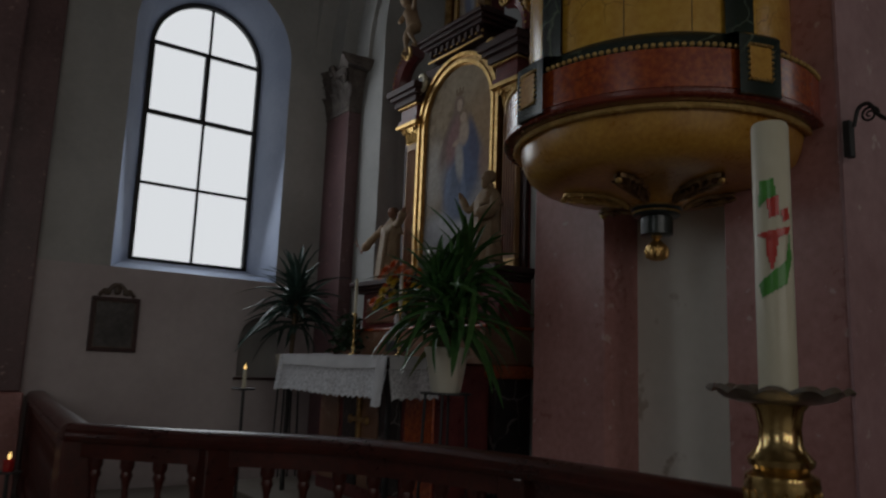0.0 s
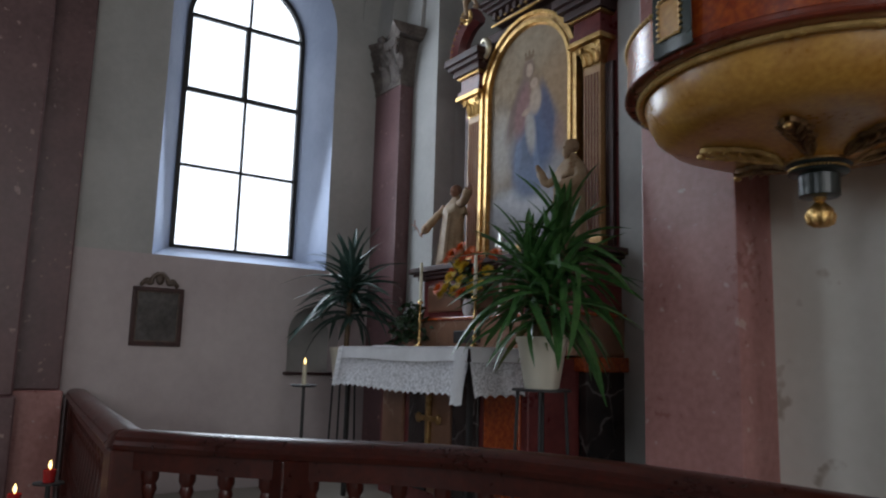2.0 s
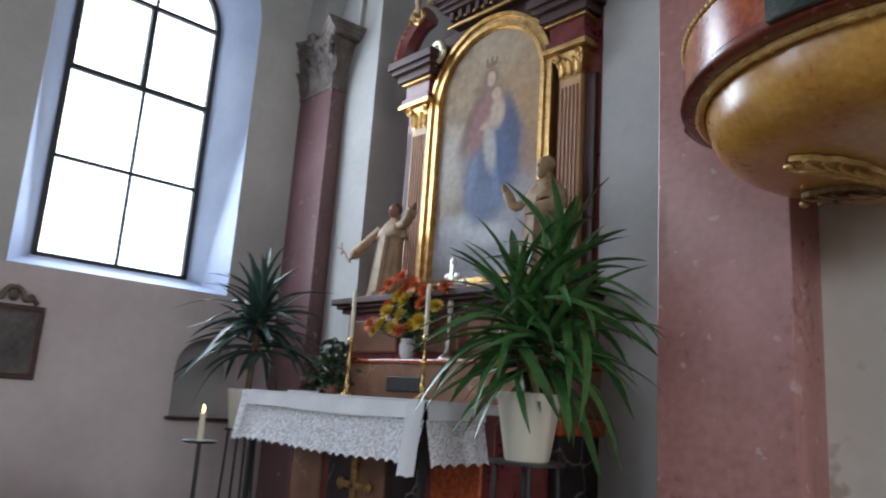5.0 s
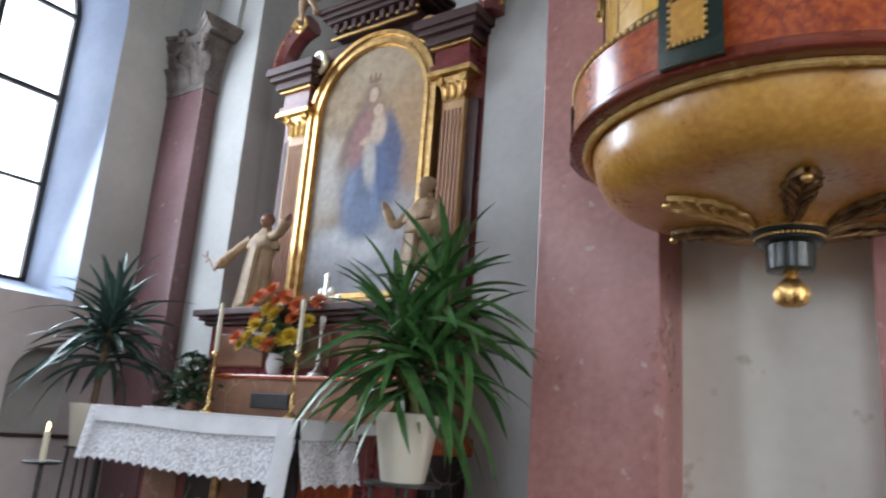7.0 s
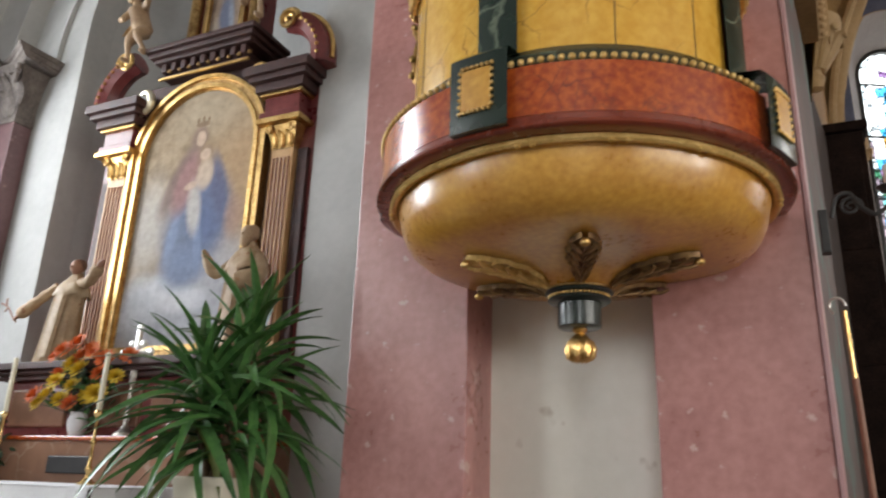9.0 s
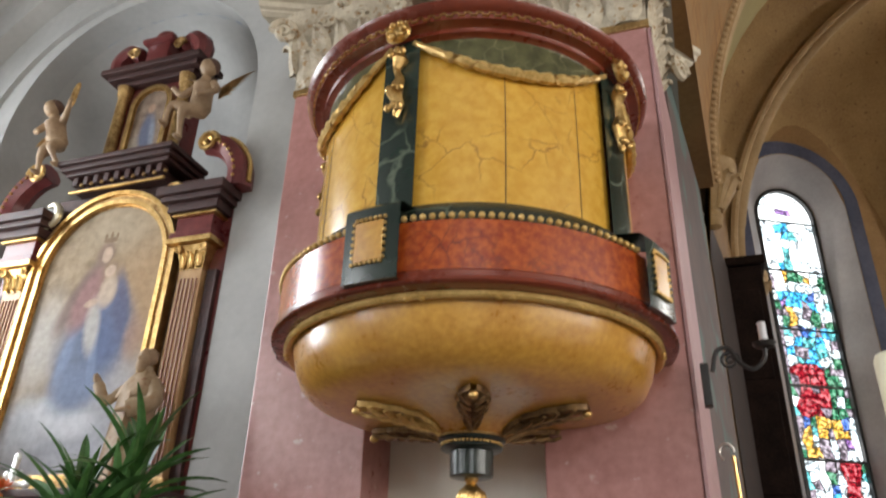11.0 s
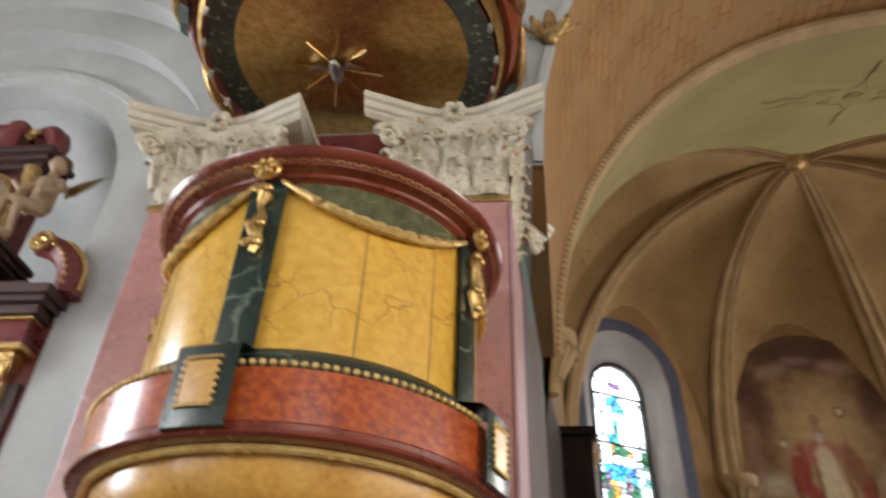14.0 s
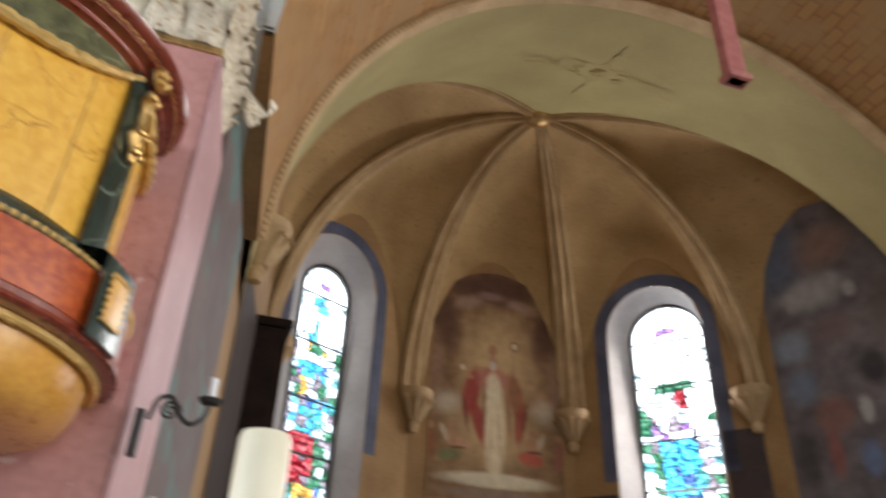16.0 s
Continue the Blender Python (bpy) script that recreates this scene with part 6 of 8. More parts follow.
rpl = Plane((0, 0), (1, 0))
bm = bmesh.new()
box(bm, -0.90, 0.90, 0.06, 0.3, 2.035, 3.95, 0.01)
rp("back_board", bm, MAROON)
bm = bmesh.new()
box(bm, -0.62, 0.62, 0.035, 0.07, 2.05, 4.02, 0.01)
rp("picture_ground", bm, DARK_WOOD)
for s in (-1, 1):
    xc = s * 0.687
    for off, w in ((0.0, 0.082), (s * 0.13, 0.035)):
        bm = bmesh.new()
        box(bm, xc + off - w, xc + off + w, 0.0 if off == 0 else 0.03, 0.07, 2.035, 3.34, 0.004)
        rp("pilaster", bm, PILASTER_GOLD if off == 0 else DARK_WOOD)
    for k in range(5):
        x = xc - 0.056 + 0.028 * k
        bm = bmesh.new()
        tube(bm, [(x, -0.004, 2.16), (x, -0.002, 3.28)], 0.0055, 6)
        rp("flute", bm, mottled("flute_red", (0.22, 0.07, 0.03), (0.3, 0.11, 0.05), 5, 30, 0.3, 0.5) if k == 0 and s == -1 else bpy.data.materials["flute_red"])
    bm = bmesh.new()
    box(bm, xc - 0.11, xc + 0.11, -0.02, 0.07, 2.035, 2.13, 0.012)
    rp("pilaster_base", bm, OLD_GOLD)
    bm = bmesh.new()
    rings = []
    for f, e in ((0, 0.0), (0.35, 0.004), (0.7, 0.018), (1, 0.035)):
        z = 3.34 + 0.15 * f
        rings.append([bm.verts.new(p) for p in ((xc - 0.082 - e, -e, z), (xc + 0.082 + e, -e, z), (xc + 0.082 + e, 0.07, z), (xc - 0.082 - e, 0.07, z))])
    for p, q in zip(rings, rings[1:]):
        for k in range(4):
            bm.faces.new((p[k], p[(k + 1) % 4], q[(k + 1) % 4], q[k]))
    cap = rp("capital", bm, GOLD, None, "gilded leaf capital")
    for k in range(3):
        bm = bmesh.new()
        leaf_blade(bm, (xc - 0.055 + 0.055 * k, -0.002, 3.345), (1, 0, 0), (0, -1, 0), 0.1, 0.05, 0.03)
        rp("leaf", bm, GOLD, cap)
    for sx in (-1, 1):
        bm = bmesh.new()
        volute(bm, (xc + sx * 0.085, -0.04, 3.46), (sx, 0, 0), 0.03, 0.009)
        rp("volute", bm, GOLD, cap)
    # broken entablature over each pilaster
    for z0, z1, e, mt in ((3.49, 3.525, 0.035, GOLD), (3.525, 3.57, 0.02, MAROON), (3.57, 3.68, 0.0, MAROON), (3.68, 3.70, 0.025, GOLD), (3.70, 3.76, 0.05, DARK_WOOD), (3.76, 3.80, 0.085, DARK_WOOD), (3.80, 3.86, 0.11, DARK_WOOD)):
        bm = bmesh.new()
        box(bm, xc - 0.13 - e, xc + 0.13 + e, -0.05 - e, 0.2, z0, z1, 0.005)
        rp("entablature_block", bm, mt)
    # curved pediment arm
    bm = bmesh.new()
    pts = [(s * x, 0.0, z) for x, z in ((0.93, 3.86), (0.92, 4.0), (0.86, 4.12), (0.77, 4.2), (0.66, 4.24))]
    tube(bm, smooth_line(pts, 5), 0.085, 8, None, 0.9)
    arm = rp("pediment_arm", bm, MAROON, None, "maroon curved pediment arm with gilded edge", True)
    bm = bmesh.new()
    tube(bm, smooth_line([(x + s * 0.075, -0.02, z + 0.03) for x, y, z in pts], 5), 0.016, 6)
    rp("gilded_edge", bm, GOLD, arm, "", True)
    bm = bmesh.new()
    volute(bm, (s * 0.70, -0.09, 4.2), (s, 0, 0), 0.075, 0.02)
    rp("scroll", bm, GOLD, arm, "", True)
    for k in range(9):
        p = smooth_line(pts, 5)[2 + k * 2]
        bm = bmesh.new()
        ball(bm, (p.x, -0.085, p.z), 0.012, None, None, 6, 5)
        rp("stud", bm, GOLD, arm)
    # white C scroll beside the picture's head
    bm = bmesh.new()
    c = [(s * (0.50 + 0.07 * math.cos(a)), -0.05, 3.86 + 0.08 * math.sin(a)) for a in [radians(60 + 30 * k) for k in range(9)]]
    tube(bm, c, 0.02, 8, [0.012, 0.02, 0.026, 0.028, 0.028, 0.026, 0.022, 0.026, 0.03])
    rp("c_scroll", bm, GOLD if s > 0 else mottled("pale_gilding", (0.62, 0.56, 0.40), (0.78, 0.72, 0.55), 10, 50, 0.3, 0.3, metal=0.6), None, "", True)
    bm = bmesh.new()
    ball(bm, (s * 0.55, 0.0, 3.87), 0.1, 0.03, 0.09)
    rp("cartouche", bm, mottled("grey_painted_wood", (0.30, 0.30, 0.29), (0.44, 0.44, 0.42), 4, 20, 0.3, 0.5), None, "", True)
# frame and painting
for w, th, d0, mt in ((0.47, 0.03, -0.022, GOLD), (0.50, 0.035, -0.012, OLD_GOLD), (0.535, 0.03, -0.03, GOLD)):
    bm = bmesh.new()
    arch_band(bm, rpl, 0, w, 3.42, w, th, d0, 0.05, 2.16, 36)
    box(bm, -w - th, w + th, d0, 0.05, 2.16 - (w - 0.47) - th, 2.16 - (w - 0.47))
    rp("picture_frame", bm, mt, None, "", True)
pnt = thing("altar_painting", (RX, FR, 2.16), "round-headed altar painting of a blue-cloaked shape on clouds", "painting")
apl = Plane((0, 0), (1, 0))
BLUE, FACE = (0.125, 0.16, 0.24), (0.47, 0.34, 0.25)
CANVAS = soft_paint("altar_painting_paint", (0.22, 0.157, 0.094), (0.34, 0.255, 0.168), [
    (0.34, 3.2, 0.3, 0.6, 0, (0.42, 0.27, 0.15), 0.9, 0.7), (0.1, 3.75, 0.5, 0.25, 0, (0.40, 0.33, 0.24), 0.9, 0.5), (0.0, 2.33, 0.62, 0.32, 0, (0.38, 0.39, 0.43), 0.6, 0.9), (-0.33, 2.95, 0.2, 0.38, 0, (0.43, 0.41, 0.39), 0.8, 0.7),
    (-0.31, 2.42, 0.2, 0.2, 0, (0.54, 0.55, 0.58), 0.6, 0.9), (0.3, 2.6, 0.25, 0.3, 0, (0.36, 0.36, 0.39), 0.7, 0.8), (0.02, 2.45, 0.22, 0.1, 0, (0.60, 0.60, 0.62), 0.6, 0.9), (-0.14, 2.53, 0.13, 0.09, 0, (0.58, 0.58, 0.60), 0.6, 0.9),
    (0.03, 2.86, 0.26, 0.32, 0, BLUE, 0.5, 0.92), (0.16, 3.02, 0.2, 0.3, 12, (0.10, 0.13, 0.23), 0.5, 0.9), (0.0, 2.64, 0.2, 0.15, 0, (0.17, 0.21, 0.31), 0.6, 0.85), (-0.12, 2.85, 0.05, 0.2, -10, (0.20, 0.25, 0.37), 0.6, 0.7),
    (0.10, 2.8, 0.035, 0.22, 8, (0.19, 0.24, 0.36), 0.6, 0.7), (-0.12, 3.27, 0.085, 0.33, -26, (0.17, 0.11, 0.10), 0.5, 0.8), (-0.06, 3.22, 0.10, 0.24, -15, (0.28, 0.15, 0.145), 0.5, 0.85), (0.21, 3.18, 0.07, 0.25, 15, (0.10, 0.11, 0.18), 0.5, 0.85),
    (0.03, 3.04, 0.065, 0.2, 8, (0.46, 0.42, 0.37), 0.5, 0.8), (0.085, 3.27, 0.075, 0.12, 0, (0.48, 0.37, 0.28), 0.4, 0.9), (-0.02, 3.20, 0.06, 0.028, 15, FACE, 0.4, 0.8), (0.0, 3.54, 0.075, 0.09, 0, (0.21, 0.14, 0.11), 0.4, 0.85),
    (0.012, 3.53, 0.043, 0.06, 0, FACE, 0.3, 0.95), (0.07, 3.43, 0.055, 0.055, 0, (0.26, 0.18, 0.12), 0.3, 0.9), (0.068, 3.41, 0.045, 0.045, 0, (0.48, 0.35, 0.26), 0.3, 0.95), (0.01, 3.635, 0.06, 0.022, 0, (0.20, 0.13, 0.08), 0.3, 0.9),
    (-0.035, 3.665, 0.011, 0.024, 0, (0.20, 0.13, 0.08), 0.3, 0.9), (0.01, 3.675, 0.011, 0.026, 0, (0.20, 0.13, 0.08), 0.3, 0.9), (0.055, 3.665, 0.011, 0.024, 0, (0.20, 0.13, 0.08), 0.3, 0.9), (0.36, 2.95, 0.08, 0.15, 0, (0.33, 0.21, 0.16), 0.6, 0.7)], 22.0)
bm = picture_sheet(apl, 0.0, arch_contour(0.48, 2.15, 3.42, 0.48), 0.012)
bmesh.ops.translate(bm, verts=bm.verts, vec=(0, 0, -2.16))
part("canvas", bm, CANVAS, pnt)
bm = bmesh.new()
arch_band(bm, apl, 0, 0.458, 3.42, 0.458, 0.012, 0.004, 0.014, 2.17, 36)
bmesh.ops.translate(bm, verts=bm.verts, vec=(0, 0, -2.16))
part("fillet", bm, OLD_GOLD, pnt, "thin gilded inner fillet", True)

# dentil cornice and upper tier
for z0, z1, e in ((4.015, 4.04, 0.0), (4.04, 4.12, -0.05), (4.12, 4.15, 0.045), (4.15, 4.185, 0.075), (4.185, 4.22, 0.10)):
    bm = bmesh.new()
    box(bm, -0.37 - e, 0.37 + e, -0.05 - e, 0.25, z0, z1, 0.006)
    rp("cornice_moulding", bm, DARK_WOOD)
bm = bmesh.new()
box(bm, -0.385, 0.385, -0.066, -0.045, 4.0, 4.018, 0.004)
rp("gilded_fillet", bm, GOLD)
for k in range(9):
    bm = bmesh.new()
    x = -0.34 + k * 0.085
    box(bm, x - 0.02, x + 0.02, -0.075, 0.0, 4.052, 4.115, 0.004)
    den = rp("dentil", bm, DARK_WOOD)
    bm = bmesh.new()
    lathe(bm, [(0.0, 4.045), (0.012, 4.05), (0.015, 4.06), (0.008, 4.075)], 8, centre=(x + 0.042, -0.055))
    rp("turned_drop", bm, OLD_GOLD, den, "", True)
bm = bmesh.new()
box(bm, -0.30, 0.30, 0.10, 0.25, 4.22, 5.02, 0.01)
rp("upper_back", bm, MAROON)
for s in (-1, 1):
    bm = bmesh.new()
    lathe(bm, [(0.05, 4.22), (0.055, 4.34), (0.042, 4.36), (0.040, 4.86), (0.05, 4.88), (0.06, 4.96)], 14, centre=(s * 0.27, 0.07))
    rp("column", bm, OLD_GOLD, None, "", True)
    bm = bmesh.new()
    box(bm, s * 0.27 - 0.07, s * 0.27 + 0.07, 0.0, 0.2, 4.22, 4.33, 0.008)
    rp("column_plinth", bm, DARK_WOOD)
for w, th, mt in ((0.14, 0.02, GOLD), (0.160, 0.02, OLD_GOLD)):
    bm = bmesh.new()
    arch_band(bm, rpl, 0, w, 4.76, w, th, 0.06, 0.105, 4.33, 20)
    rp("upper_frame", bm, mt, None, "", True)
bm = picture_sheet(rpl, 0.0, arch_contour(0.15, 4.32, 4.76, 0.15), 0.085)
rp("upper_picture", bm, soft_paint("upper_picture_paint", (0.16, 0.11, 0.08), (0.26, 0.19, 0.14), [
    (0.0, 4.52, 0.07, 0.2, 0, (0.10, 0.12, 0.18), 0.5, 0.9), (0.0, 4.74, 0.035, 0.045, 0, (0.34, 0.22, 0.15), 0.4, 0.9), (0.05, 4.5, 0.03, 0.16, 8, (0.22, 0.24, 0.28), 0.6, 0.8), (-0.09, 4.42, 0.05, 0.1, 0, (0.30, 0.25, 0.20), 0.7, 0.8)], 40.0), None, "small dark painted picture")
bm = bmesh.new()
for z0, z1, e in ((4.96, 5.0, -0.02), (5.0, 5.035, 0.03), (5.035, 5.08, 0.07)):
    box(bm, -0.36 - e, 0.36 + e, 0.02 - e, 0.25, z0, z1, 0.006)
rp("upper_cornice", bm, DARK_WOOD)
for s in (-1, 1):
    bm = bmesh.new()
    pts = smooth_line([(s * 0.37, 0.06, 5.08), (s * 0.37, 0.06, 5.2), (s * 0.28, 0.06, 5.28), (s * 0.18, 0.06, 5.24)], 5)
    tube(bm, pts, 0.06, 8, [0.055 + 0.02 * math.sin(k * 0.21) for k in range(len(pts))])
    arm = rp("crest_arm", bm, MAROON, None, "", True)
    bm = bmesh.new()
    volute(bm, (s * 0.2, -0.01, 5.22), (s, 0, 0), 0.05, 0.014)
    rp("crest_scroll", bm, OLD_GOLD, arm, "", True)
bm = bmesh.new()
box(bm, -0.1, 0.1, 0.0, 0.2, 5.08, 5.28, 0.02)
box(bm, -0.14, 0.14, -0.03, 0.2, 5.28, 5.33, 0.02)
ball(bm, (0, 0.06, 5.37), 0.09, 0.06, 0.06)
rp("crest_block", bm, MAROON, None, "", True)


def statue(name, place, h, label, arms, turn=0.0, lean=0.0, mats=None, seed=1, hood=False):
    """A carved robed figure in one mesh, as plain shapes: folded robe, cape, sleeves, head."""
    bm = bmesh.new()
    n = 44
    rings = []
    for f, rx, ry in ((0.0, 0.19, 0.15), (0.03, 0.195, 0.155), (0.14, 0.18, 0.14), (0.28, 0.165, 0.13), (0.42, 0.148, 0.12), (0.54, 0.135, 0.11), (0.64, 0.14, 0.11), (0.72, 0.15, 0.105), (0.78, 0.13, 0.09), (0.81, 0.075, 0.065), (0.835, 0.048, 0.05), (0.87, 0.044, 0.046)):
        row = []
        for k in range(n):
            a = 2 * math.pi * k / n
            fold = 1 + (0.10 * math.sin(a * 8 + f * 3.5 + seed) + 0.05 * math.sin(a * 15 - f * 6 + seed)) * max(0.0, 0.75 - f)
            row.append(bm.verts.new((rx * h * math.cos(a) * fold + lean * f * h, ry * h * math.sin(a) * fold, f * h)))
        rings.append(row)
    for p, q in zip(rings, rings[1:]):
        for k in range(n):
            bm.faces.new((p[k], p[(k + 1) % n], q[(k + 1) % n], q[k]))
    bm.faces.new(rings[0])
    first = len(bm.faces)
    cape = []
    for f, r in ((0.63, 0.185), (0.66, 0.188), (0.72, 0.165), (0.79, 0.10), (0.83, 0.062)):
        cape.append([bm.verts.new((r * h * math.cos(2 * math.pi * k / n) * (1 + 0.05 * math.sin(k * 1.3 + seed)) + lean * f * h, 0.74 * r * h * math.sin(2 * math.pi * k / n) - 0.005 * h, (f + 0.012 * math.sin(k * 0.86)) * h)) for k in range(n)])
    for p, q in zip(cape, cape[1:]):
        for k in range(n):
            bm.faces.new((p[k], p[(k + 1) % n], q[(k + 1) % n], q[k]))
    panel = []
    for k in range(13):
        f = 0.05 + 0.6 * k / 12
        y = -(0.165 - 0.055 * f) * h - 0.012 * h
        panel.append([bm.verts.new((x * h * (1.1 - 0.35 * f) + lean * f * h, y + dy * h, f * h)) for x, dy in ((-0.075, 0.03), (-0.06, -0.004), (-0.02, 0.006), (0.02, -0.006), (0.06, 0.0), (0.075, 0.03))])
    for p, q in zip(panel, panel[1:]):
        for k in range(5):
            bm.faces.new((p[k], p[k + 1], q[k + 1], q[k]))
    bm.faces.ensure_lookup_table()
    for f in bm.faces[first:]:
        f.material_index = 2
    bare = len(bm.faces)
    hx = lean * 0.93 * h
    ball(bm, (hx, -0.03 * h, 0.925 * h), 0.055 * h, 0.064 * h, 0.076 * h, 16, 12)
    ball(bm, (hx, -0.088 * h, 0.915 * h), 0.011 * h, 0.016 * h, 0.018 * h, 8, 6)
    bm.faces.ensure_lookup_table()
    for f in bm.faces[bare:]:
        f.material_index = 1
    mid = len(bm.faces)
    ball(bm, (hx, 0.004 * h, 0.948 * h), 0.064 * h, 0.064 * h, 0.064 * h, 14, 10)
    if hood:
        ball(bm, (hx, -0.062 * h, 0.872 * h), 0.04 * h, 0.04 * h, 0.06 * h, 12, 8)
    bm.faces.ensure_lookup_table()
    for f in bm.faces[mid:]:
        f.material_index = 3
    for pts, r in arms:
        line = smooth_line([Vector(p) * h for p in pts], 5)
        m = len(line) - 1
        tube(bm, line, r * h, 12, [r * h * (1.0 + 0.35 * (k / m) ** 2 + 0.10 * math.sin(k * 2.3 + seed)) * (0.75 if k == m else 1) for k in range(m + 1)])
        start = len(bm.faces)
        end = line[-1] + (line[-1] - line[-3]).normalized() * 0.03 * h
        tube(bm, [line[-1], end, end + (line[-1] - line[-3]).normalized() * 0.045 * h], 0.02 * h, 8, [0.024 * h, 0.03 * h, 0.014 * h], 0.6)
        bm.faces.ensure_lookup_table()
        for f in bm.faces[start:]:
            f.material_index = 1
    ob = part(name, bm, mats, None, "", True)
    ob.matrix_world = pose(*place, 0, 0, turn)
    return tagged(ob, label, "statue")


HABIT = mottled("tan_carved_habit", (0.24, 0.15, 0.08), (0.42, 0.29, 0.17), 7, 40, 0.35, 0.6, spot=((0.26, 0.13, 0.07), 0.62, 18.0), bump=0.2)
CREAM_CARVED = mottled("cream_carved_robe", (0.27, 0.18, 0.10), (0.44, 0.32, 0.195), 7, 40, 0.35, 0.5, spot=((0.34, 0.20, 0.10), 0.64, 18.0), bump=0.2)
HAIR = mottled("carved_brown_hair", (0.07, 0.032, 0.02), (0.14, 0.07, 0.045), 20, 60, 0.4, 0.6, bump=0.3)
statue("saint_statue", (-5.18, 3.60, 2.035), 0.66, "carved tan-robed statue with outstretched arms on the ledge",
       [(((-0.10, -0.02, 0.75), (-0.28, -0.07, 0.60), (-0.44, -0.1, 0.47)), 0.046), (((0.14, -0.02, 0.76), (0.33, -0.08, 0.76), (0.46, -0.12, 0.88)), 0.046)], 4, 0.10, [HABIT, FLESH, CREAM_CARVED, HAIR])
bm = bmesh.new()
for q in (((0, 0, 0), (-0.06, 0, 0.07), (-0.12, -0.01, 0.1)), ((-0.06, 0, 0.07), (-0.1, 0.01, 0.05)), ((-0.08, 0, 0.08), (-0.09, 0, 0.13)), ((0.04, 0, -0.03), (0, 0, 0))):
    tube(bm, q, 0.006, 5)
br = tagged(part("twig", bm, FLESH), "small dark carved twig held by the statue", "twig")
br.location = (-5.53, 3.52, 2.335)
statue("saint_statue", (-3.80, 3.60, 2.035), 0.73, "carved cream-robed bearded statue raising a hand on the ledge",
       [(((-0.11, -0.02, 0.74), (-0.21, -0.10, 0.62), (-0.27, -0.15, 0.74)), 0.034), (((0.12, 0, 0.74), (0.22, -0.06, 0.58), (0.10, -0.17, 0.52)), 0.055)], -8, 0.03, [CREAM_CARVED, CARVED, HABIT, CARVED], 4, True)


def putto(place, label, joints, wings, turn=0.0):
    """A small winged carved child in one mesh, as plain shapes: torso, limbs, head and gilded wings."""
    bm = bmesh.new()
    hip, neck = Vector(joints["hip"]), Vector(joints["neck"])
    tube(bm, [hip + (neck - hip) * f for f in (-0.12, 0.1, 0.35, 0.6, 0.85, 1.0, 1.12)], 0.06, 14, [0.045, 0.072, 0.068, 0.066, 0.070, 0.036, 0.030], 0.8)
    for limb in joints["legs"]:
        line = smooth_line(limb, 4)
        m = len(line) - 1
        tube(bm, line, 0.03, 10, [0.044 - 0.024 * k / m + 0.008 * math.sin(math.pi * 2 * k / m) for k in range(m + 1)])
        ball(bm, line[-1] + Vector((0, -0.02, -0.004)), 0.02, 0.04, 0.016, 8, 6)
    for limb in joints["arms"]:
        line = smooth_line(limb, 4)
        m = len(line) - 1
        tube(bm, line, 0.02, 9, [0.028 - 0.012 * k / m for k in range(m + 1)])
        ball(bm, line[-1], 0.018, 0.018, 0.02, 8, 6)
    head = neck + Vector(joints["nod"])
    ball(bm, head, 0.056, 0.058, 0.064, 14, 10)
    start = len(bm.faces)
    ball(bm, head + Vector((0.008, 0.014, 0.018)), 0.060, 0.058, 0.058, 14, 10)
    bm.faces.ensure_lookup_table()
    for f in bm.faces[start:]:
        f.material_index = 1
    start = len(bm.faces)
    for root, tip, wide in wings:
        root, tip = Vector(root), Vector(tip)
        up = Vector((0, 0, 1))
        for q in range(6):
            a = root + up * (0.03 - 0.016 * q)
            b = root.lerp(tip, 1.0 - 0.12 * q) - up * (0.022 * q * wide)
            tube(bm, [a, a.lerp(b, 0.35) + up * 0.012, a.lerp(b, 0.75) + up * 0.008, b], 0.02, 6, [0.014, 0.021, 0.017, 0.004], 0.4)
    bm.faces.ensure_lookup_table()
    for f in bm.faces[start:]:
        f.material_index = 2
    ob = part("putto_statue", bm, [CARVED, HAIR, OLD_GOLD], None, "", True)
    ob.matrix_world = pose(*place, 0, 0, turn)
    return tagged(ob, label, "statue", "putti of the altarpiece")


putto((RX + 0.64, 3.64, 4.36), "carved winged child statue seated on the pediment arm",
      {"hip": (0, 0, 0.03), "neck": (0.03, -0.03, 0.26), "nod": (0.02, -0.02, 0.085), "legs": (((-0.03, -0.02, 0.02), (-0.14, -0.09, 0.05), (-0.16, -0.1, -0.10)), ((0.02, -0.03, 0.02), (-0.03, -0.11, -0.03), (-0.04, -0.08, -0.21))),
       "arms": (((-0.04, -0.02, 0.23), (-0.11, -0.06, 0.15), (-0.17, -0.08, 0.20)), ((0.09, -0.02, 0.23), (0.14, -0.05, 0.14), (0.05, -0.1, 0.10)))},
      (((-0.01, 0.06, 0.24), (-0.23, 0.08, 0.42), 1.2), ((0.08, 0.06, 0.22), (0.30, 0.1, 0.38), 0.7)))
putto((RX - 0.57, 3.70, 4.40), "carved winged child statue raising a gilded flame",
      {"hip": (0, 0, 0), "neck": (-0.07, -0.03, 0.23), "nod": (-0.03, -0.02, 0.08), "legs": (((-0.03, -0.02, 0.0), (-0.05, -0.06, -0.1), (-0.05, -0.05, -0.24)), ((0.03, -0.02, 0.0), (0.05, -0.08, -0.08), (0.10, -0.04, -0.2))),
       "arms": (((0.0, -0.02, 0.2), (0.06, -0.06, 0.22), (0.09, -0.08, 0.32)), ((-0.13, -0.02, 0.2), (-0.17, -0.06, 0.12), (-0.10, -0.1, 0.08)))},
      (((-0.12, 0.06, 0.18), (-0.34, 0.1, 0.12), 0.8), ((0.09, -0.07, 0.33), (0.13, -0.08, 0.47), 0.4)))

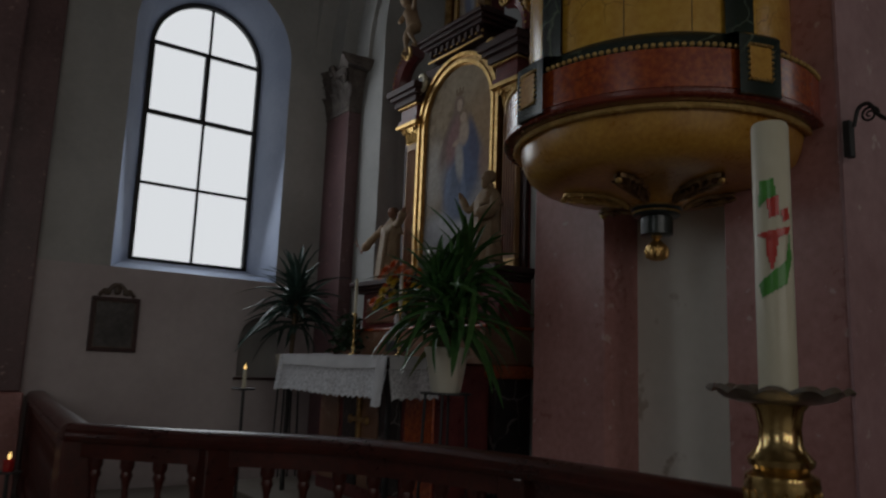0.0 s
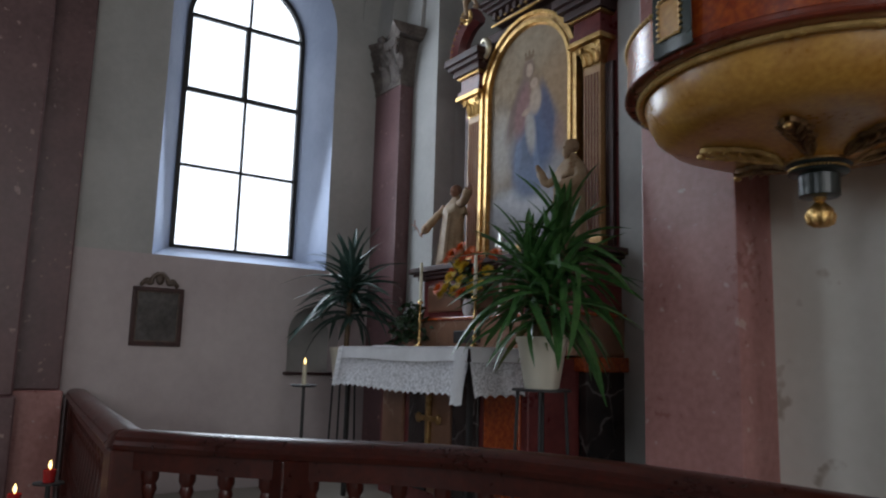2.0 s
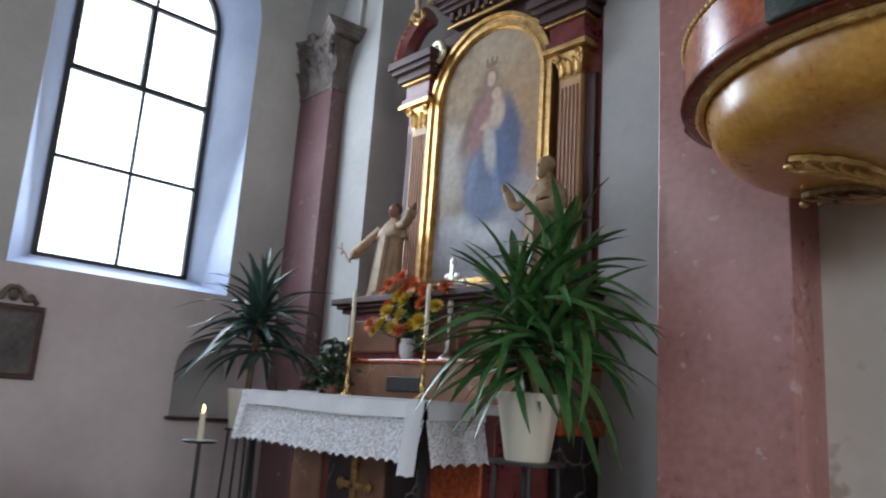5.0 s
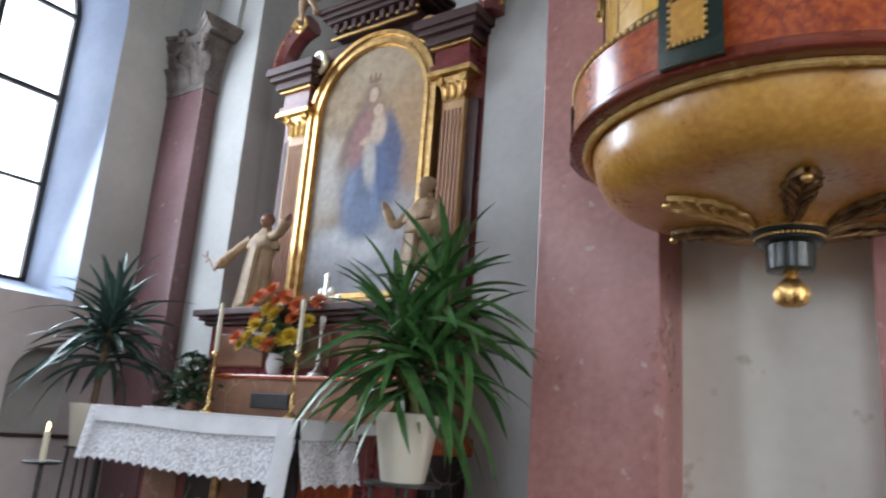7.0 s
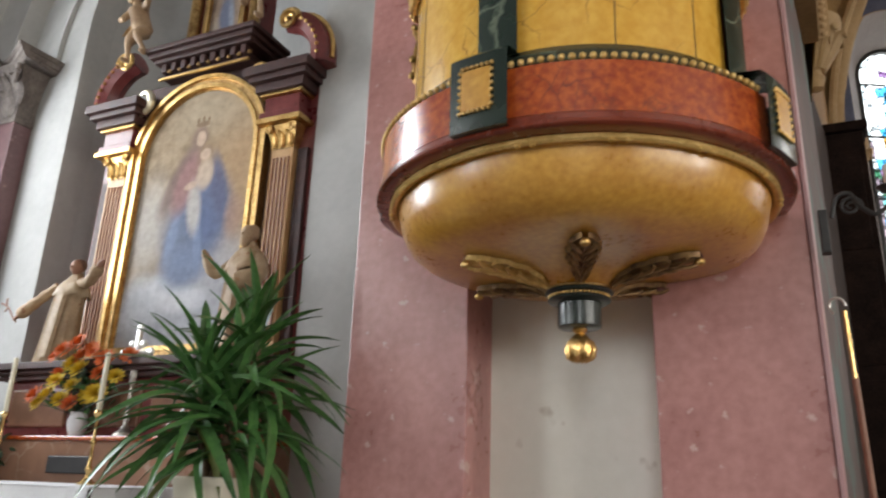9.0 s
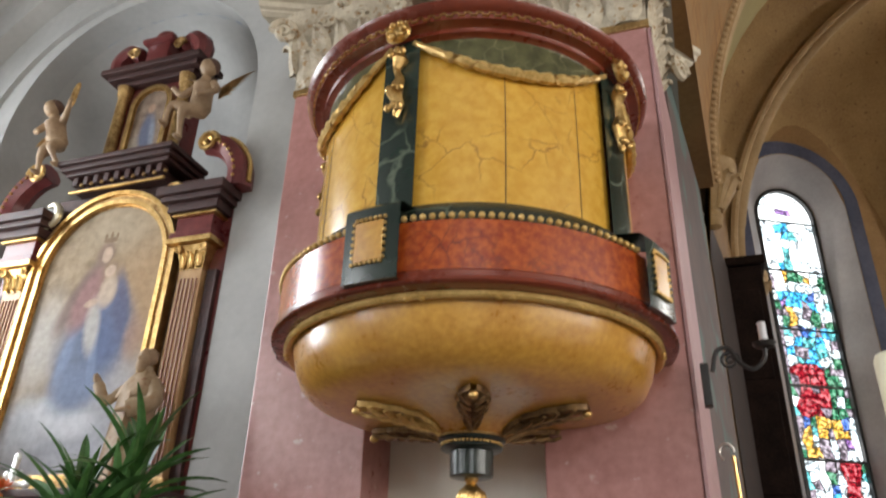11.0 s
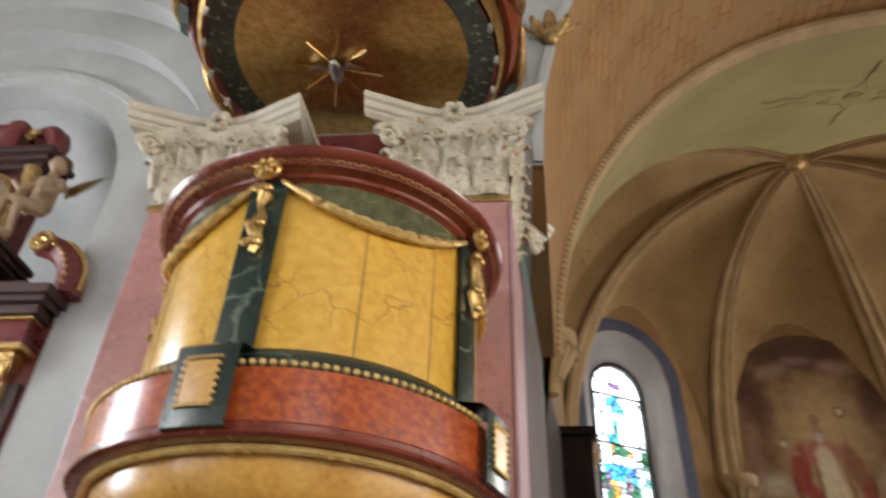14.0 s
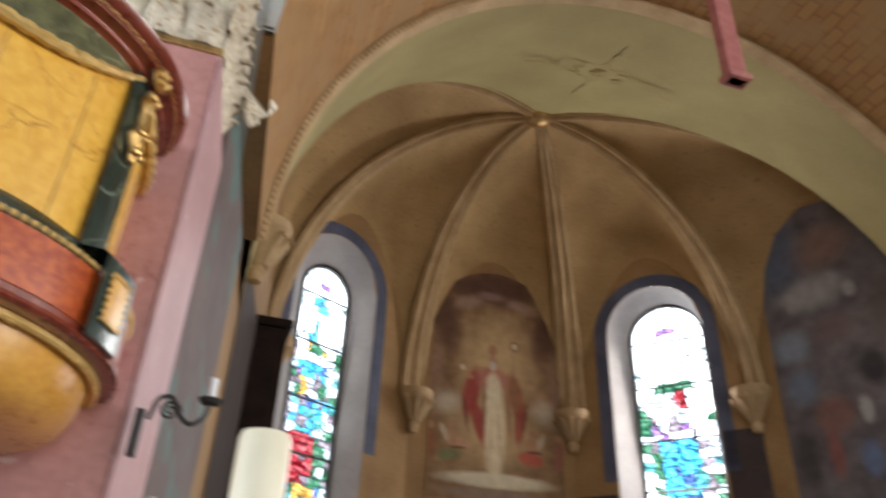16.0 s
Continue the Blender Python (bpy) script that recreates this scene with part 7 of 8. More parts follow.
# ---- altar table with lace cloth ----
TX0, TX1, TY0, TY1, TZ = -5.30, -3.70, 2.73, 3.34, 1.365
table = thing("altar_table", (TX0, TY0, 0.3), "narrow dark table on thin legs before the altar", "table")
bm = bmesh.new()
box(bm, 0.02, TX1 - TX0 - 0.02, 0.02, TY1 - TY0, TZ - 0.3 - 0.045, TZ - 0.3 - 0.008, 0.004)
part("tabletop", bm, DARK_WOOD, table)
for x in (0.04, TX1 - TX0 - 0.04):
    for y in (0.04, TY1 - TY0 - 0.04):
        bm = bmesh.new()
        box(bm, x - 0.015, x + 0.015, y - 0.015, y + 0.015, 0.0, TZ - 0.3 - 0.045, 0.003)
        part("leg", bm, IRON, table)
LACE, lt, lb, lco = node_mat("white_lace", 0.9)
lb.inputs["Base Color"].default_value = (0.78, 0.78, 0.81, 1)
v1 = lt.nodes.new("ShaderNodeTexVoronoi")
v1.feature, v1.inputs["Scale"].default_value = "SMOOTH_F1", 30
v2 = lt.nodes.new("ShaderNodeTexNoise")
v2.inputs["Scale"].default_value, v2.inputs["Detail"].default_value = 80, 3
ad = lt.nodes.new("ShaderNodeMath")
ad.operation = "ADD"
wv = lt.nodes.new("ShaderNodeMath")
wv.operation = "SINE"
sc = lt.nodes.new("ShaderNodeMath")
sc.operation, sc.inputs[1].default_value = "MULTIPLY", 26
lt.links.new(lco.outputs["Object"], v1.inputs["Vector"])
lt.links.new(lco.outputs["Object"], v2.inputs["Vector"])
lt.links.new(v1.outputs["Distance"], sc.inputs[0])
lt.links.new(sc.outputs[0], wv.inputs[0])
lt.links.new(wv.outputs[0], ad.inputs[0])
lt.links.new(v2.outputs["Fac"], ad.inputs[1])
lr = ramp_node(lt, [(0.15, (0.66, 0.66, 0.66)), (0.6, (1, 1, 1))])
lt.links.new(ad.outputs[0], lr.inputs["Fac"])
lt.links.new(lr.outputs["Color"], lb.inputs["Alpha"])

cloth = thing("altar_cloth", (TX0, TY0, TZ), "white altar cloth with a deep scalloped lace border", "tablecloth")
W, D = TX1 - TX0, TY1 - TY0
bm = bmesh.new()
box(bm, -0.01, W + 0.01, -0.01, D, -0.004, 0.004, 0.003)
part("top", bm, LINEN, cloth)


def hang(line, z_top, z_low, flare, fold, scallop):
    """A hanging strip along a line, with soft folds; flare outward to its foot."""
    bm = bmesh.new()
    pts = [Vector((x, y, 0)) for x, y in line]
    n = 150
    acc = [0.0]
    for a, b in zip(pts, pts[1:]):
        acc.append(acc[-1] + (b - a).length)
    rows = []
    for j in range(6):
        f = j / 5
        row = []
        for k in range(n + 1):
            s = acc[-1] * k / n
            i = max(q for q in range(len(acc) - 1) if acc[q] <= s + 1e-9)
            u = (s - acc[i]) / (acc[i + 1] - acc[i])
            p = pts[i].lerp(pts[i + 1], u)
            d = (pts[i + 1] - pts[i]).normalized()
            o = Vector((d.y, -d.x, 0))
            wave = fold * f * (math.sin(s * 31) + 0.6 * math.sin(s * 17 + 1))
            z = z_top + (z_low - z_top) * f
            if j == 5:
                z += scallop * abs(math.sin(s * 42)) + 0.006 * math.sin(s * 5)
            row.append(bm.verts.new(p + o * (flare * f + wave + 0.006) + Vector((0, 0, z))))
        rows.append(row)
    for p, q in zip(rows, rows[1:]):
        for k in range(n):
            bm.faces.new((p[k], p[k + 1], q[k + 1], q[k]))
    return bm


for ln in (((0, 0), (W, 0)), ((W, 0), (W, D)), ((0, D), (0, 0))):
    part("linen_fall", hang(ln, 0.003, -0.085, 0.014, 0.002, 0), LINEN, cloth, smooth=True)
    part("lace_border", hang(ln, -0.082, -0.285, 0.05, 0.006, 0.018), LACE, cloth, "white floral lace", True)
bm = hang(((W - 0.09, -0.028), (W + 0.02, -0.028)), 0.002, -0.33, 0.03, 0.008, 0.008)
part("corner_drape", bm, LINEN, cloth, smooth=True)
bm = hang(((-0.02, -0.015), (0.06, -0.02)), 0.002, -0.29, 0.04, 0.006, 0.01)
part("corner_drape", bm, LACE, cloth, smooth=True)


def table_candle(x, y):
    t = thing("table_candlestick", (x, y, TZ + 0.004), "slim turned brass candlestick on the altar cloth", "candlestick", "candlesticks on the table")
    b = bmesh.new()
    lathe(b, [(0.0, 0.0), (0.042, 0.0), (0.042, 0.008), (0.03, 0.016), (0.012, 0.03), (0.009, 0.05), (0.014, 0.06), (0.016, 0.075), (0.009, 0.09), (0.008, 0.17), (0.013, 0.18), (0.014, 0.195), (0.008, 0.21), (0.008, 0.3), (0.016, 0.315), (0.022, 0.325), (0.014, 0.335), (0.0, 0.335)], 16)
    part("stem", b, BRASS, t, smooth=True)
    c = thing("table_candle", (x, y, TZ + 0.339), "slim white unlit altar candle in a brass stick", "candle", "candles on the table")
    b = bmesh.new()
    lathe(b, [(0.0, 0.0), (0.0125, 0.0), (0.0115, 0.27), (0.006, 0.277), (0.0, 0.277)], 14)
    part("wax", b, WAX, c, smooth=True)
    b = bmesh.new()
    tube(b, [(0, 0, 0.275), (0.001, 0, 0.287)], 0.0012, 5)
    part("wick", b, IRON, c)


table_candle(-4.13, 3.08)
table_candle(-4.79, 3.08)
for x in (-4.98, -5.12):
    b = bmesh.new()
    lathe(b, [(0.0, 0.0), (0.04, 0.0), (0.055, 0.01), (0.05, 0.012), (0.0, 0.006)], 16)
    o = tagged(part("saucer", b, LINEN, smooth=True), "small white saucer on the altar cloth", "saucer", "saucers on the cloth")
    o.location = (x, 2.95, TZ + 0.004)


def lit_candle(x, y, z0, plate, h, cr):
    t = thing("candle_stand", (x, y, z0), "black iron candle stand with a round plate", "candle stand")
    b = bmesh.new()
    tube(b, [(0, 0, 0.05), (0, 0, plate - z0)], 0.011, 8)
    part("pole", b, IRON, t, smooth=True)
    b = bmesh.new()
    lathe(b, [(0.0, plate - z0 - 0.004), (0.07, plate - z0), (0.085, plate - z0 + 0.01), (0.08, plate - z0 + 0.014), (0.0, plate - z0 + 0.008)], 24)
    part("plate", b, IRON, t, smooth=True)
    for k in range(3):
        b = bmesh.new()
        a = radians(k * 120 + 20)
        tube(b, smooth_line([(0, 0, 0.16), (0.09 * math.cos(a), 0.09 * math.sin(a), 0.1), (0.17 * math.cos(a), 0.17 * math.sin(a), 0.008)], 4), 0.009, 6)
        part("leg", b, IRON, t)
    c = thing("lit_candle", (x, y, plate + 0.01), "short white burning candle on the iron stand", "candle")
    b = bmesh.new()
    lathe(b, [(0.0, 0.0), (cr, 0.0), (cr * 0.95, h), (cr * 0.5, h + 0.004), (0.0, h)], 16)
    part("wax", b, WAX, c, smooth=True)
    b = bmesh.new()
    lathe(b, [(0.0, h + 0.004), (0.006, h + 0.012), (0.008, h + 0.02), (0.005, h + 0.034), (0.0, h + 0.046)], 10)
    part("flame", b, FLAME, c, smooth=True)


lit_candle(-4.655, 2.155, 0.15, 1.10, 0.125, 0.014)

# red votive lights by the rail


def votive(x, y, z):
    st = thing("votive_stand", (x, y, 0), "dark iron stand with a red votive light", "candle stand", "votive stands by the rail")
    b = bmesh.new()
    tube(b, [(0, 0, 0.02), (0, 0, z - 0.01)], 0.012, 8)
    part("pole", b, IRON, st)
    b = bmesh.new()
    lathe(b, [(0.0, 0.0), (0.14, 0.0), (0.14, 0.015), (0.0, 0.03)], 20)
    part("base", b, IRON, st)
    b = bmesh.new()
    lathe(b, [(0.0, z - 0.012), (0.07, z - 0.008), (0.07, z), (0.0, z)], 20)
    part("plate", b, IRON, st)
    vg = thing("votive_light", (x, y, z), "red glass votive light with a small flame", "candle", "votive lights by the rail")
    b = bmesh.new()
    lathe(b, [(0.0, 0.001), (0.026, 0.001), (0.03, 0.06), (0.028, 0.06), (0.024, 0.008), (0.0, 0.008)], 18)
    part("glass", b, RED_GLASS, vg, smooth=True)
    b = bmesh.new()
    lathe(b, [(0.0, 0.06), (0.007, 0.07), (0.009, 0.08), (0.005, 0.095), (0.0, 0.105)], 10)
    part("flame", b, FLAME, vg, smooth=True)


votive(-4.38, 0.75, 0.66)
votive(-4.25, 0.60, 0.58)

# ---- plants ----


def blade(length, width, droop, fold=0.25, n=7):
    """A strap leaf along +x that rises and then bends over."""
    bm = bmesh.new()
    rows = []
    for k in range(n + 1):
        s = k / n
        w = width * (0.55 + 1.3 * s) * (1 - s) ** 0.7 if s > 0 else width * 0.5
        w = max(w, 0.0015)
        x, z = length * (s - 0.12 * droop * s * s), length * (-0.55 * droop * s ** 2.2)
        rows.append([bm.verts.new((x, -w / 2, z + w * fold)), bm.verts.new((x, 0, z)), bm.verts.new((x, w / 2, z + w * fold))])
    for p, q in zip(rows, rows[1:]):
        for k in range(2):
            bm.faces.new((p[k], p[k + 1], q[k + 1], q[k]))
    return bm


BLADES = [finish("leaf", blade(ln, 0.056, dr), LEAF, True) for ln, dr in ((0.36, 0.25), (0.42, 0.55), (0.46, 0.95), (0.40, 1.35), (0.34, 0.8), (0.48, 1.15))]
BLADES_DRY = [finish("leaf", blade(ln, 0.045, dr), LEAF_DRY, True) for ln, dr in ((0.34, 1.4), (0.28, 1.0))]


def yucca(place, heads, pot_h, r_top, r_low, label, seed, scale=1.0, tone=None):
    toned = {}
    rnd = random.Random(seed)
    p = thing("flower_pot", place, "cream round flower pot holding a yucca", "flower pot", "pots beside the altar")
    b = bmesh.new()
    lathe(b, [(0.0, 0.0), (r_low - 0.006, 0.0), (r_low, 0.008), (r_top - 0.004, pot_h - 0.03), (r_top + 0.002, pot_h - 0.03), (r_top + 0.004, pot_h - 0.004), (r_top, pot_h), (r_top - 0.012, pot_h), (r_top - 0.016, pot_h - 0.04)], 40)
    part("vessel", b, POT, p, smooth=True)
    b = bmesh.new()
    lathe(b, [(0.0, pot_h - 0.03), (r_top - 0.014, pot_h - 0.035)], 24)
    part("soil", b, STEM, p)
    y = thing("yucca_plant", (place[0], place[1], place[2] + pot_h - 0.03), label, "plant", "yuccas beside the altar")
    for hx, hy, hz, cnt in heads:
        b = bmesh.new()
        tube(b, smooth_line([(hx * 0.2, hy * 0.2, 0.0), (hx * 0.5, hy * 0.5, hz * 0.45), (hx, hy, hz), (hx * 1.02, hy * 1.02, hz + 0.08)], 5), 0.022, 8, None)
        part("stem", b, STEM, y, smooth=True)
        for k in range(cnt):
            f = k / cnt
            az = k * 137.5 + rnd.uniform(-14, 14)
            el = 84 - (106 if not tone else 92) * f ** 0.9 + rnd.uniform(-9, 9)
            me = rnd.choice(BLADES[:2] + BLADES[4:5] if f < 0.3 else BLADES[1:])
            if f > 0.9 and rnd.random() < 0.5:
                me = rnd.choice(BLADES_DRY)
            if tone:
                if me.name not in toned:
                    toned[me.name] = me.copy()
                    toned[me.name].materials[0] = tone
                me = toned[me.name]
            o = new("leaf", me)
            o.parent = y
            zz = hz + 0.09 - 0.2 * f
            sc2 = scale * rnd.uniform(0.8, 1.15)
            o.matrix_basis = Matrix.Translation((hx, hy, zz)) @ Matrix.Rotation(radians(az), 4, "Z") @ Matrix.Rotation(radians(-el), 4, "Y") @ Matrix.Rotation(radians(rnd.uniform(-30, 30)), 4, "X") @ Matrix.Scale(sc2, 4)
    return y


def plant_stand(x, y, z0, z1, r):
    t = thing("plant_stand", (x, y, z0), "thin black iron plant stand", "plant stand", "stands for the pots")
    b = bmesh.new()
    lathe(b, [(0.0, z1 - z0 - 0.012), (r, z1 - z0 - 0.012), (r, z1 - z0), (0.0, z1 - z0)], 28)
    part("plate", b, IRON, t)
    for k in range(4):
        b = bmesh.new()
        a = radians(45 + 90 * k)
        tube(b, [(r * 0.8 * math.cos(a), r * 0.8 * math.sin(a), z1 - z0 - 0.01), (r * 1.05 * math.cos(a), r * 1.05 * math.sin(a), 0.0)], 0.009, 6)
        part("leg", b, IRON, t)


plant_stand(-3.17, 2.80, 0.15, 1.16, 0.15)
yucca((-3.17, 2.80, 1.16), ((-0.04, -0.05, 0.31, 62), (0.10, 0.06, 0.45, 54), (-0.07, 0.08, 0.22, 40), (0.10, -0.02, 0.22, 42)), 0.26, 0.13, 0.088, "green yucca with long arching leaves beside the altar", 5, 1.0)
plant_stand(-6.03, 3.12, 0.15, 1.10, 0.12)
yucca((-6.03, 3.12, 1.10), ((0.05, 0.0, 0.54, 60), (-0.04, 0.05, 0.38, 44)), 0.27, 0.13, 0.095, "dark bluish yucca with stiff leaves below the window", 11, 1.18, LEAF_BLUE)


def ivy(place, seed):
    rnd = random.Random(seed)
    t = thing("ivy_plant", place, "small dark trailing ivy beside the gradine", "plant")
    b = bmesh.new()
    lathe(b, [(0.0, 0.0), (0.045, 0.0), (0.06, 0.1), (0.05, 0.1), (0.0, 0.09)], 16)
    part("pot", b, FLESH, t, smooth=True)
    lf = bmesh.new()
    vs2 = [lf.verts.new(p) for p in ((0, 0, 0), (0.02, 0.025, 0.005), (0.05, 0.018, 0.0), (0.065, 0, -0.008), (0.05, -0.018, 0.0), (0.02, -0.025, 0.005))]
    for k in range(1, 5):
        lf.faces.new((vs2[0], vs2[k], vs2[k + 1]))
    me = finish("leaf", lf, IVY)
    for k in range(210):
        o = new("leaf", me)
        o.parent = t
        th, ph = rnd.uniform(0, 360), rnd.uniform(-40, 85)
        r = 0.21 * rnd.random() ** 0.45
        c = Vector((r * math.cos(radians(th)) * math.cos(radians(ph)), 0.7 * r * math.sin(radians(th)) * math.cos(radians(ph)), 0.17 + 1.2 * r * math.sin(radians(ph))))
        o.matrix_basis = Matrix.Translation(c) @ Euler((rnd.uniform(-1, 1), rnd.uniform(-1, 1), rnd.uniform(0, 6.3))).to_matrix().to_4x4() @ Matrix.Scale(rnd.uniform(0.6, 1.1), 4)


ivy((-5.28, 3.30, 1.322), 3)

# flowers in a vase on the gradine
FX, FY, FZ = -4.74, 3.48, 1.61
vase = thing("vase", (FX, FY, FZ), "white round vase on the marble shelf", "vase")
b = bmesh.new()
lathe(b, [(0.0, 0.0), (0.035, 0.0), (0.05, 0.04), (0.055, 0.08), (0.042, 0.12), (0.046, 0.13), (0.04, 0.13), (0.035, 0.11), (0.0, 0.1)], 24)
part("vessel", b, LINEN, vase, smooth=True)
bq = thing("flower_bouquet", (FX, FY, FZ + 0.1), "orange and yellow chrysanthemum bouquet with dark leaves", "flowers")


def bloom(mat, r, seed):
    rnd = random.Random(seed)
    b = bmesh.new()
    for ring, (cnt, el, ln) in enumerate(((10, 10, 1.0), (10, 35, 0.9), (8, 60, 0.7), (4, 82, 0.5))):
        for k in range(cnt):
            a = radians(k * 360 / cnt + ring * 17)
            e = radians(el + rnd.uniform(-8, 8))
            d = Vector((math.cos(a) * math.cos(e), math.sin(a) * math.cos(e), math.sin(e)))
            s = Vector((-math.sin(a), math.cos(a), 0))
            p = [d * 0.15 * r, d * 0.7 * r * ln + s * 0.2 * r, d * r * ln + Vector((0, 0, 0.08 * r)), d * 0.7 * r * ln - s * 0.2 * r]
            b.faces.new([b.verts.new(q) for q in p])
    return finish("bloom", b, mat)


OB, YB = bloom(ORANGE, 0.05, 1), bloom(YELLOW_PETAL, 0.05, 2)
rnd = random.Random(21)
for x, z, me in ((-0.06, 0.36, OB), (0.0, 0.40, OB), (0.06, 0.37, OB), (-0.12, 0.33, OB), (0.03, 0.33, OB), (0.14, 0.34, OB), (-0.16, 0.25, OB), (0.16, 0.24, OB), (-0.02, 0.29, YB), (0.05, 0.26, YB), (-0.07, 0.20, YB), (0.0, 0.18, YB),
                 (-0.12, 0.13, YB), (-0.18, 0.09, YB), (0.07, 0.13, YB), (0.13, 0.14, YB), (-0.2, 0.13, OB), (0.21, 0.13, YB), (0.02, 0.09, OB), (-0.05, 0.11, YB), (0.25, 0.3, OB), (0.3, 0.33, OB), (0.28, 0.22, YB)):
    o = new("bloom", me)
    o.parent = bq
    y = rnd.uniform(-0.09, 0.02)
    x, z = x * 1.12, z * 1.08 - 0.03
    y -= 0.04
    o.matrix_basis = Matrix.Translation((x, y, z)) @ Vector((x * 1.5 + rnd.uniform(-.3, .3), -0.9, 0.6)).to_track_quat("Z", "Y").to_matrix().to_4x4() @ Matrix.Scale(rnd.uniform(1.0, 1.45), 4)
    b = bmesh.new()
    tube(b, [(0, 0, 0.0), (x * 0.5, y * 0.5 + 0.02, z * 0.6), (x, y + 0.01, z)], 0.003, 5)
    part("stalk", b, IVY, bq)
lf = bmesh.new()
vs2 = [lf.verts.new(p) for p in ((0, 0, 0), (0.03, 0.014, 0.004), (0.07, 0.010, 0.0), (0.10, 0, -0.01), (0.07, -0.010, 0.0), (0.03, -0.014, 0.004))]
for k in range(1, 5):
    lf.faces.new((vs2[0], vs2[k], vs2[k + 1]))
FL = finish("leaf", lf, LEAF)
for k in range(90):
    o = new("leaf", FL)
    o.parent = bq
    o.matrix_basis = Matrix.Translation((rnd.uniform(-0.2, 0.24), rnd.uniform(-0.06, 0.06), rnd.uniform(-0.04, 0.33))) @ Euler((rnd.uniform(-1, 1), rnd.uniform(-1.2, 0.6), rnd.uniform(0, 6.3))).to_matrix().to_4x4()

# silver altar cross
ac = thing("altar_cross", (-4.40, 3.50, 1.61), "small silvered standing altar cross", "cross")
b = bmesh.new()
lathe(b, [(0.0, 0.0), (0.06, 0.0), (0.055, 0.02), (0.025, 0.04), (0.012, 0.07), (0.02, 0.1), (0.01, 0.13), (0.01, 0.3), (0.0, 0.3)], 16)
part("foot", b, SILVERED, ac, smooth=True)
PALE = mottled("bright_silver", (0.70, 0.70, 0.66), (0.86, 0.86, 0.82), 10, 40, 0.3, 0.3, metal=0.5)
b = bmesh.new()
box(b, -0.014, 0.014, -0.012, 0.012, 0.28, 0.58, 0.004)
box(b, -0.09, 0.09, -0.012, 0.012, 0.44, 0.468, 0.004)
for x, z in ((-0.1, 0.454), (0.1, 0.454), (0, 0.59), (-0.05, 0.41), (0.05, 0.41), (0, 0.33), (-0.04, 0.5), (0.04, 0.5)):
    ball(b, (x, 0, z), 0.026, 0.014, 0.026)
part("cross", b, PALE, ac, smooth=True)

# ---- picture, wall niche ----
CREST_WOOD = mottled("dull_brown_carving", (0.06, 0.04, 0.03), (0.14, 0.10, 0.075), 14, 50, 0.4, 0.5, bump=0.2)
pic = thing("framed_picture", (-6.75, 1.72, 1.335), "small dark framed picture with a carved crest", "picture")
for x0, x1, z0, z1 in ((-0.205, 0.205, 0.0, 0.035), (-0.205, 0.205, 0.45, 0.485), (-0.205, -0.17, 0.035, 0.45), (0.17, 0.205, 0.035, 0.45)):
    b = bmesh.new()
    box(b, 0.002, 0.035, x0, x1, z0, z1, 0.006)
    part("frame_rail", b, DARK_WOOD, pic)
for x0, x1, z0, z1 in ((-0.17, 0.17, 0.035, 0.045), (-0.17, 0.17, 0.44, 0.45), (-0.17, -0.16, 0.045, 0.44), (0.16, 0.17, 0.045, 0.44)):
    b = bmesh.new()
    box(b, 0.002, 0.028, x0, x1, z0, z1)
    part("inner_slip", b, CREST_WOOD, pic)
b = bmesh.new()
box(b, 0.002, 0.015, -0.16, 0.16, 0.045, 0.44)
part("canvas", b, mottled("dark_canvas", (0.035, 0.03, 0.028), (0.10, 0.09, 0.085), 9, 30, 0.4, 0.35), pic)
b = bmesh.new()
for s in (-1, 1):
    tube(b, smooth_line([(0.02, s * 0.15, 0.495), (0.02, s * 0.12, 0.53), (0.02, s * 0.07, 0.52), (0.02, s * 0.06, 0.56), (0.02, s * 0.02, 0.6), (0.02, 0, 0.59)], 4), 0.018, 6)
    volute(b, (0.03, s * 0.1, 0.53), (0, s, 0), 0.03, 0.008)
ball(b, (0.02, 0, 0.55), 0.015, 0.035, 0.045)
part("crest", b, CREST_WOOD, pic, "carved dull brown crest", True)
b = bmesh.new()
box(b, -6.77, -6.70, 2.86, 3.43, 1.113, 1.138, 0.006)
setting("niche_sill", b, DARK_WOOD, "thin dark shelf of the wall niche", "sill")
b = bmesh.new()
b.faces.new([b.verts.new((-6.97, 3.145 + x, z)) for x, z in arch_contour(0.30, 1.1, 1.49, 0.30)])
setting("niche_back", b, WHITE, "plain back of the small wall niche", "wall")

# ---- chapel floor and rail ----
RAIL = [(-6.70, 1.17), (-5.6, 1.07), (-4.5, 0.98), (-3.47, 0.90)]
CURVE = [(-3.47, 0.90), (-3.05, 1.27), (-2.68, 1.70), (-2.30, 1.95), (-1.92, 2.08), (-1.5, 2.15), (-1.0, 2.19), (-0.3, 2.2), (0.4, 2.2)]
line = [Vector((*p, 0)) for p in RAIL[:-1]] + smooth_line([(*p, 0) for p in CURVE], 5)
bm = bmesh.new()
lo = [bm.verts.new((p.x, p.y - 0.12, 0.15)) for p in line]
hi = [bm.verts.new((p.x, 5.0, 0.15)) for p in line]
dn = [bm.verts.new((p.x, p.y - 0.12, 0.0)) for p in line]
for k in range(len(line) - 1):
    bm.faces.new((lo[k], lo[k + 1], hi[k + 1], hi[k]))
    bm.faces.new((dn[k], dn[k + 1], lo[k + 1], lo[k]))
setting("floor_step", bm, FLOOR, "raised stone step behind the altar rail", "floor")
bm = bmesh.new()
box(bm, -5.9, -3.3, 2.45, 4.3, 0.15, 0.3, 0.01)
setting("floor_altar_step", bm, FLOOR, "stone altar step", "floor")
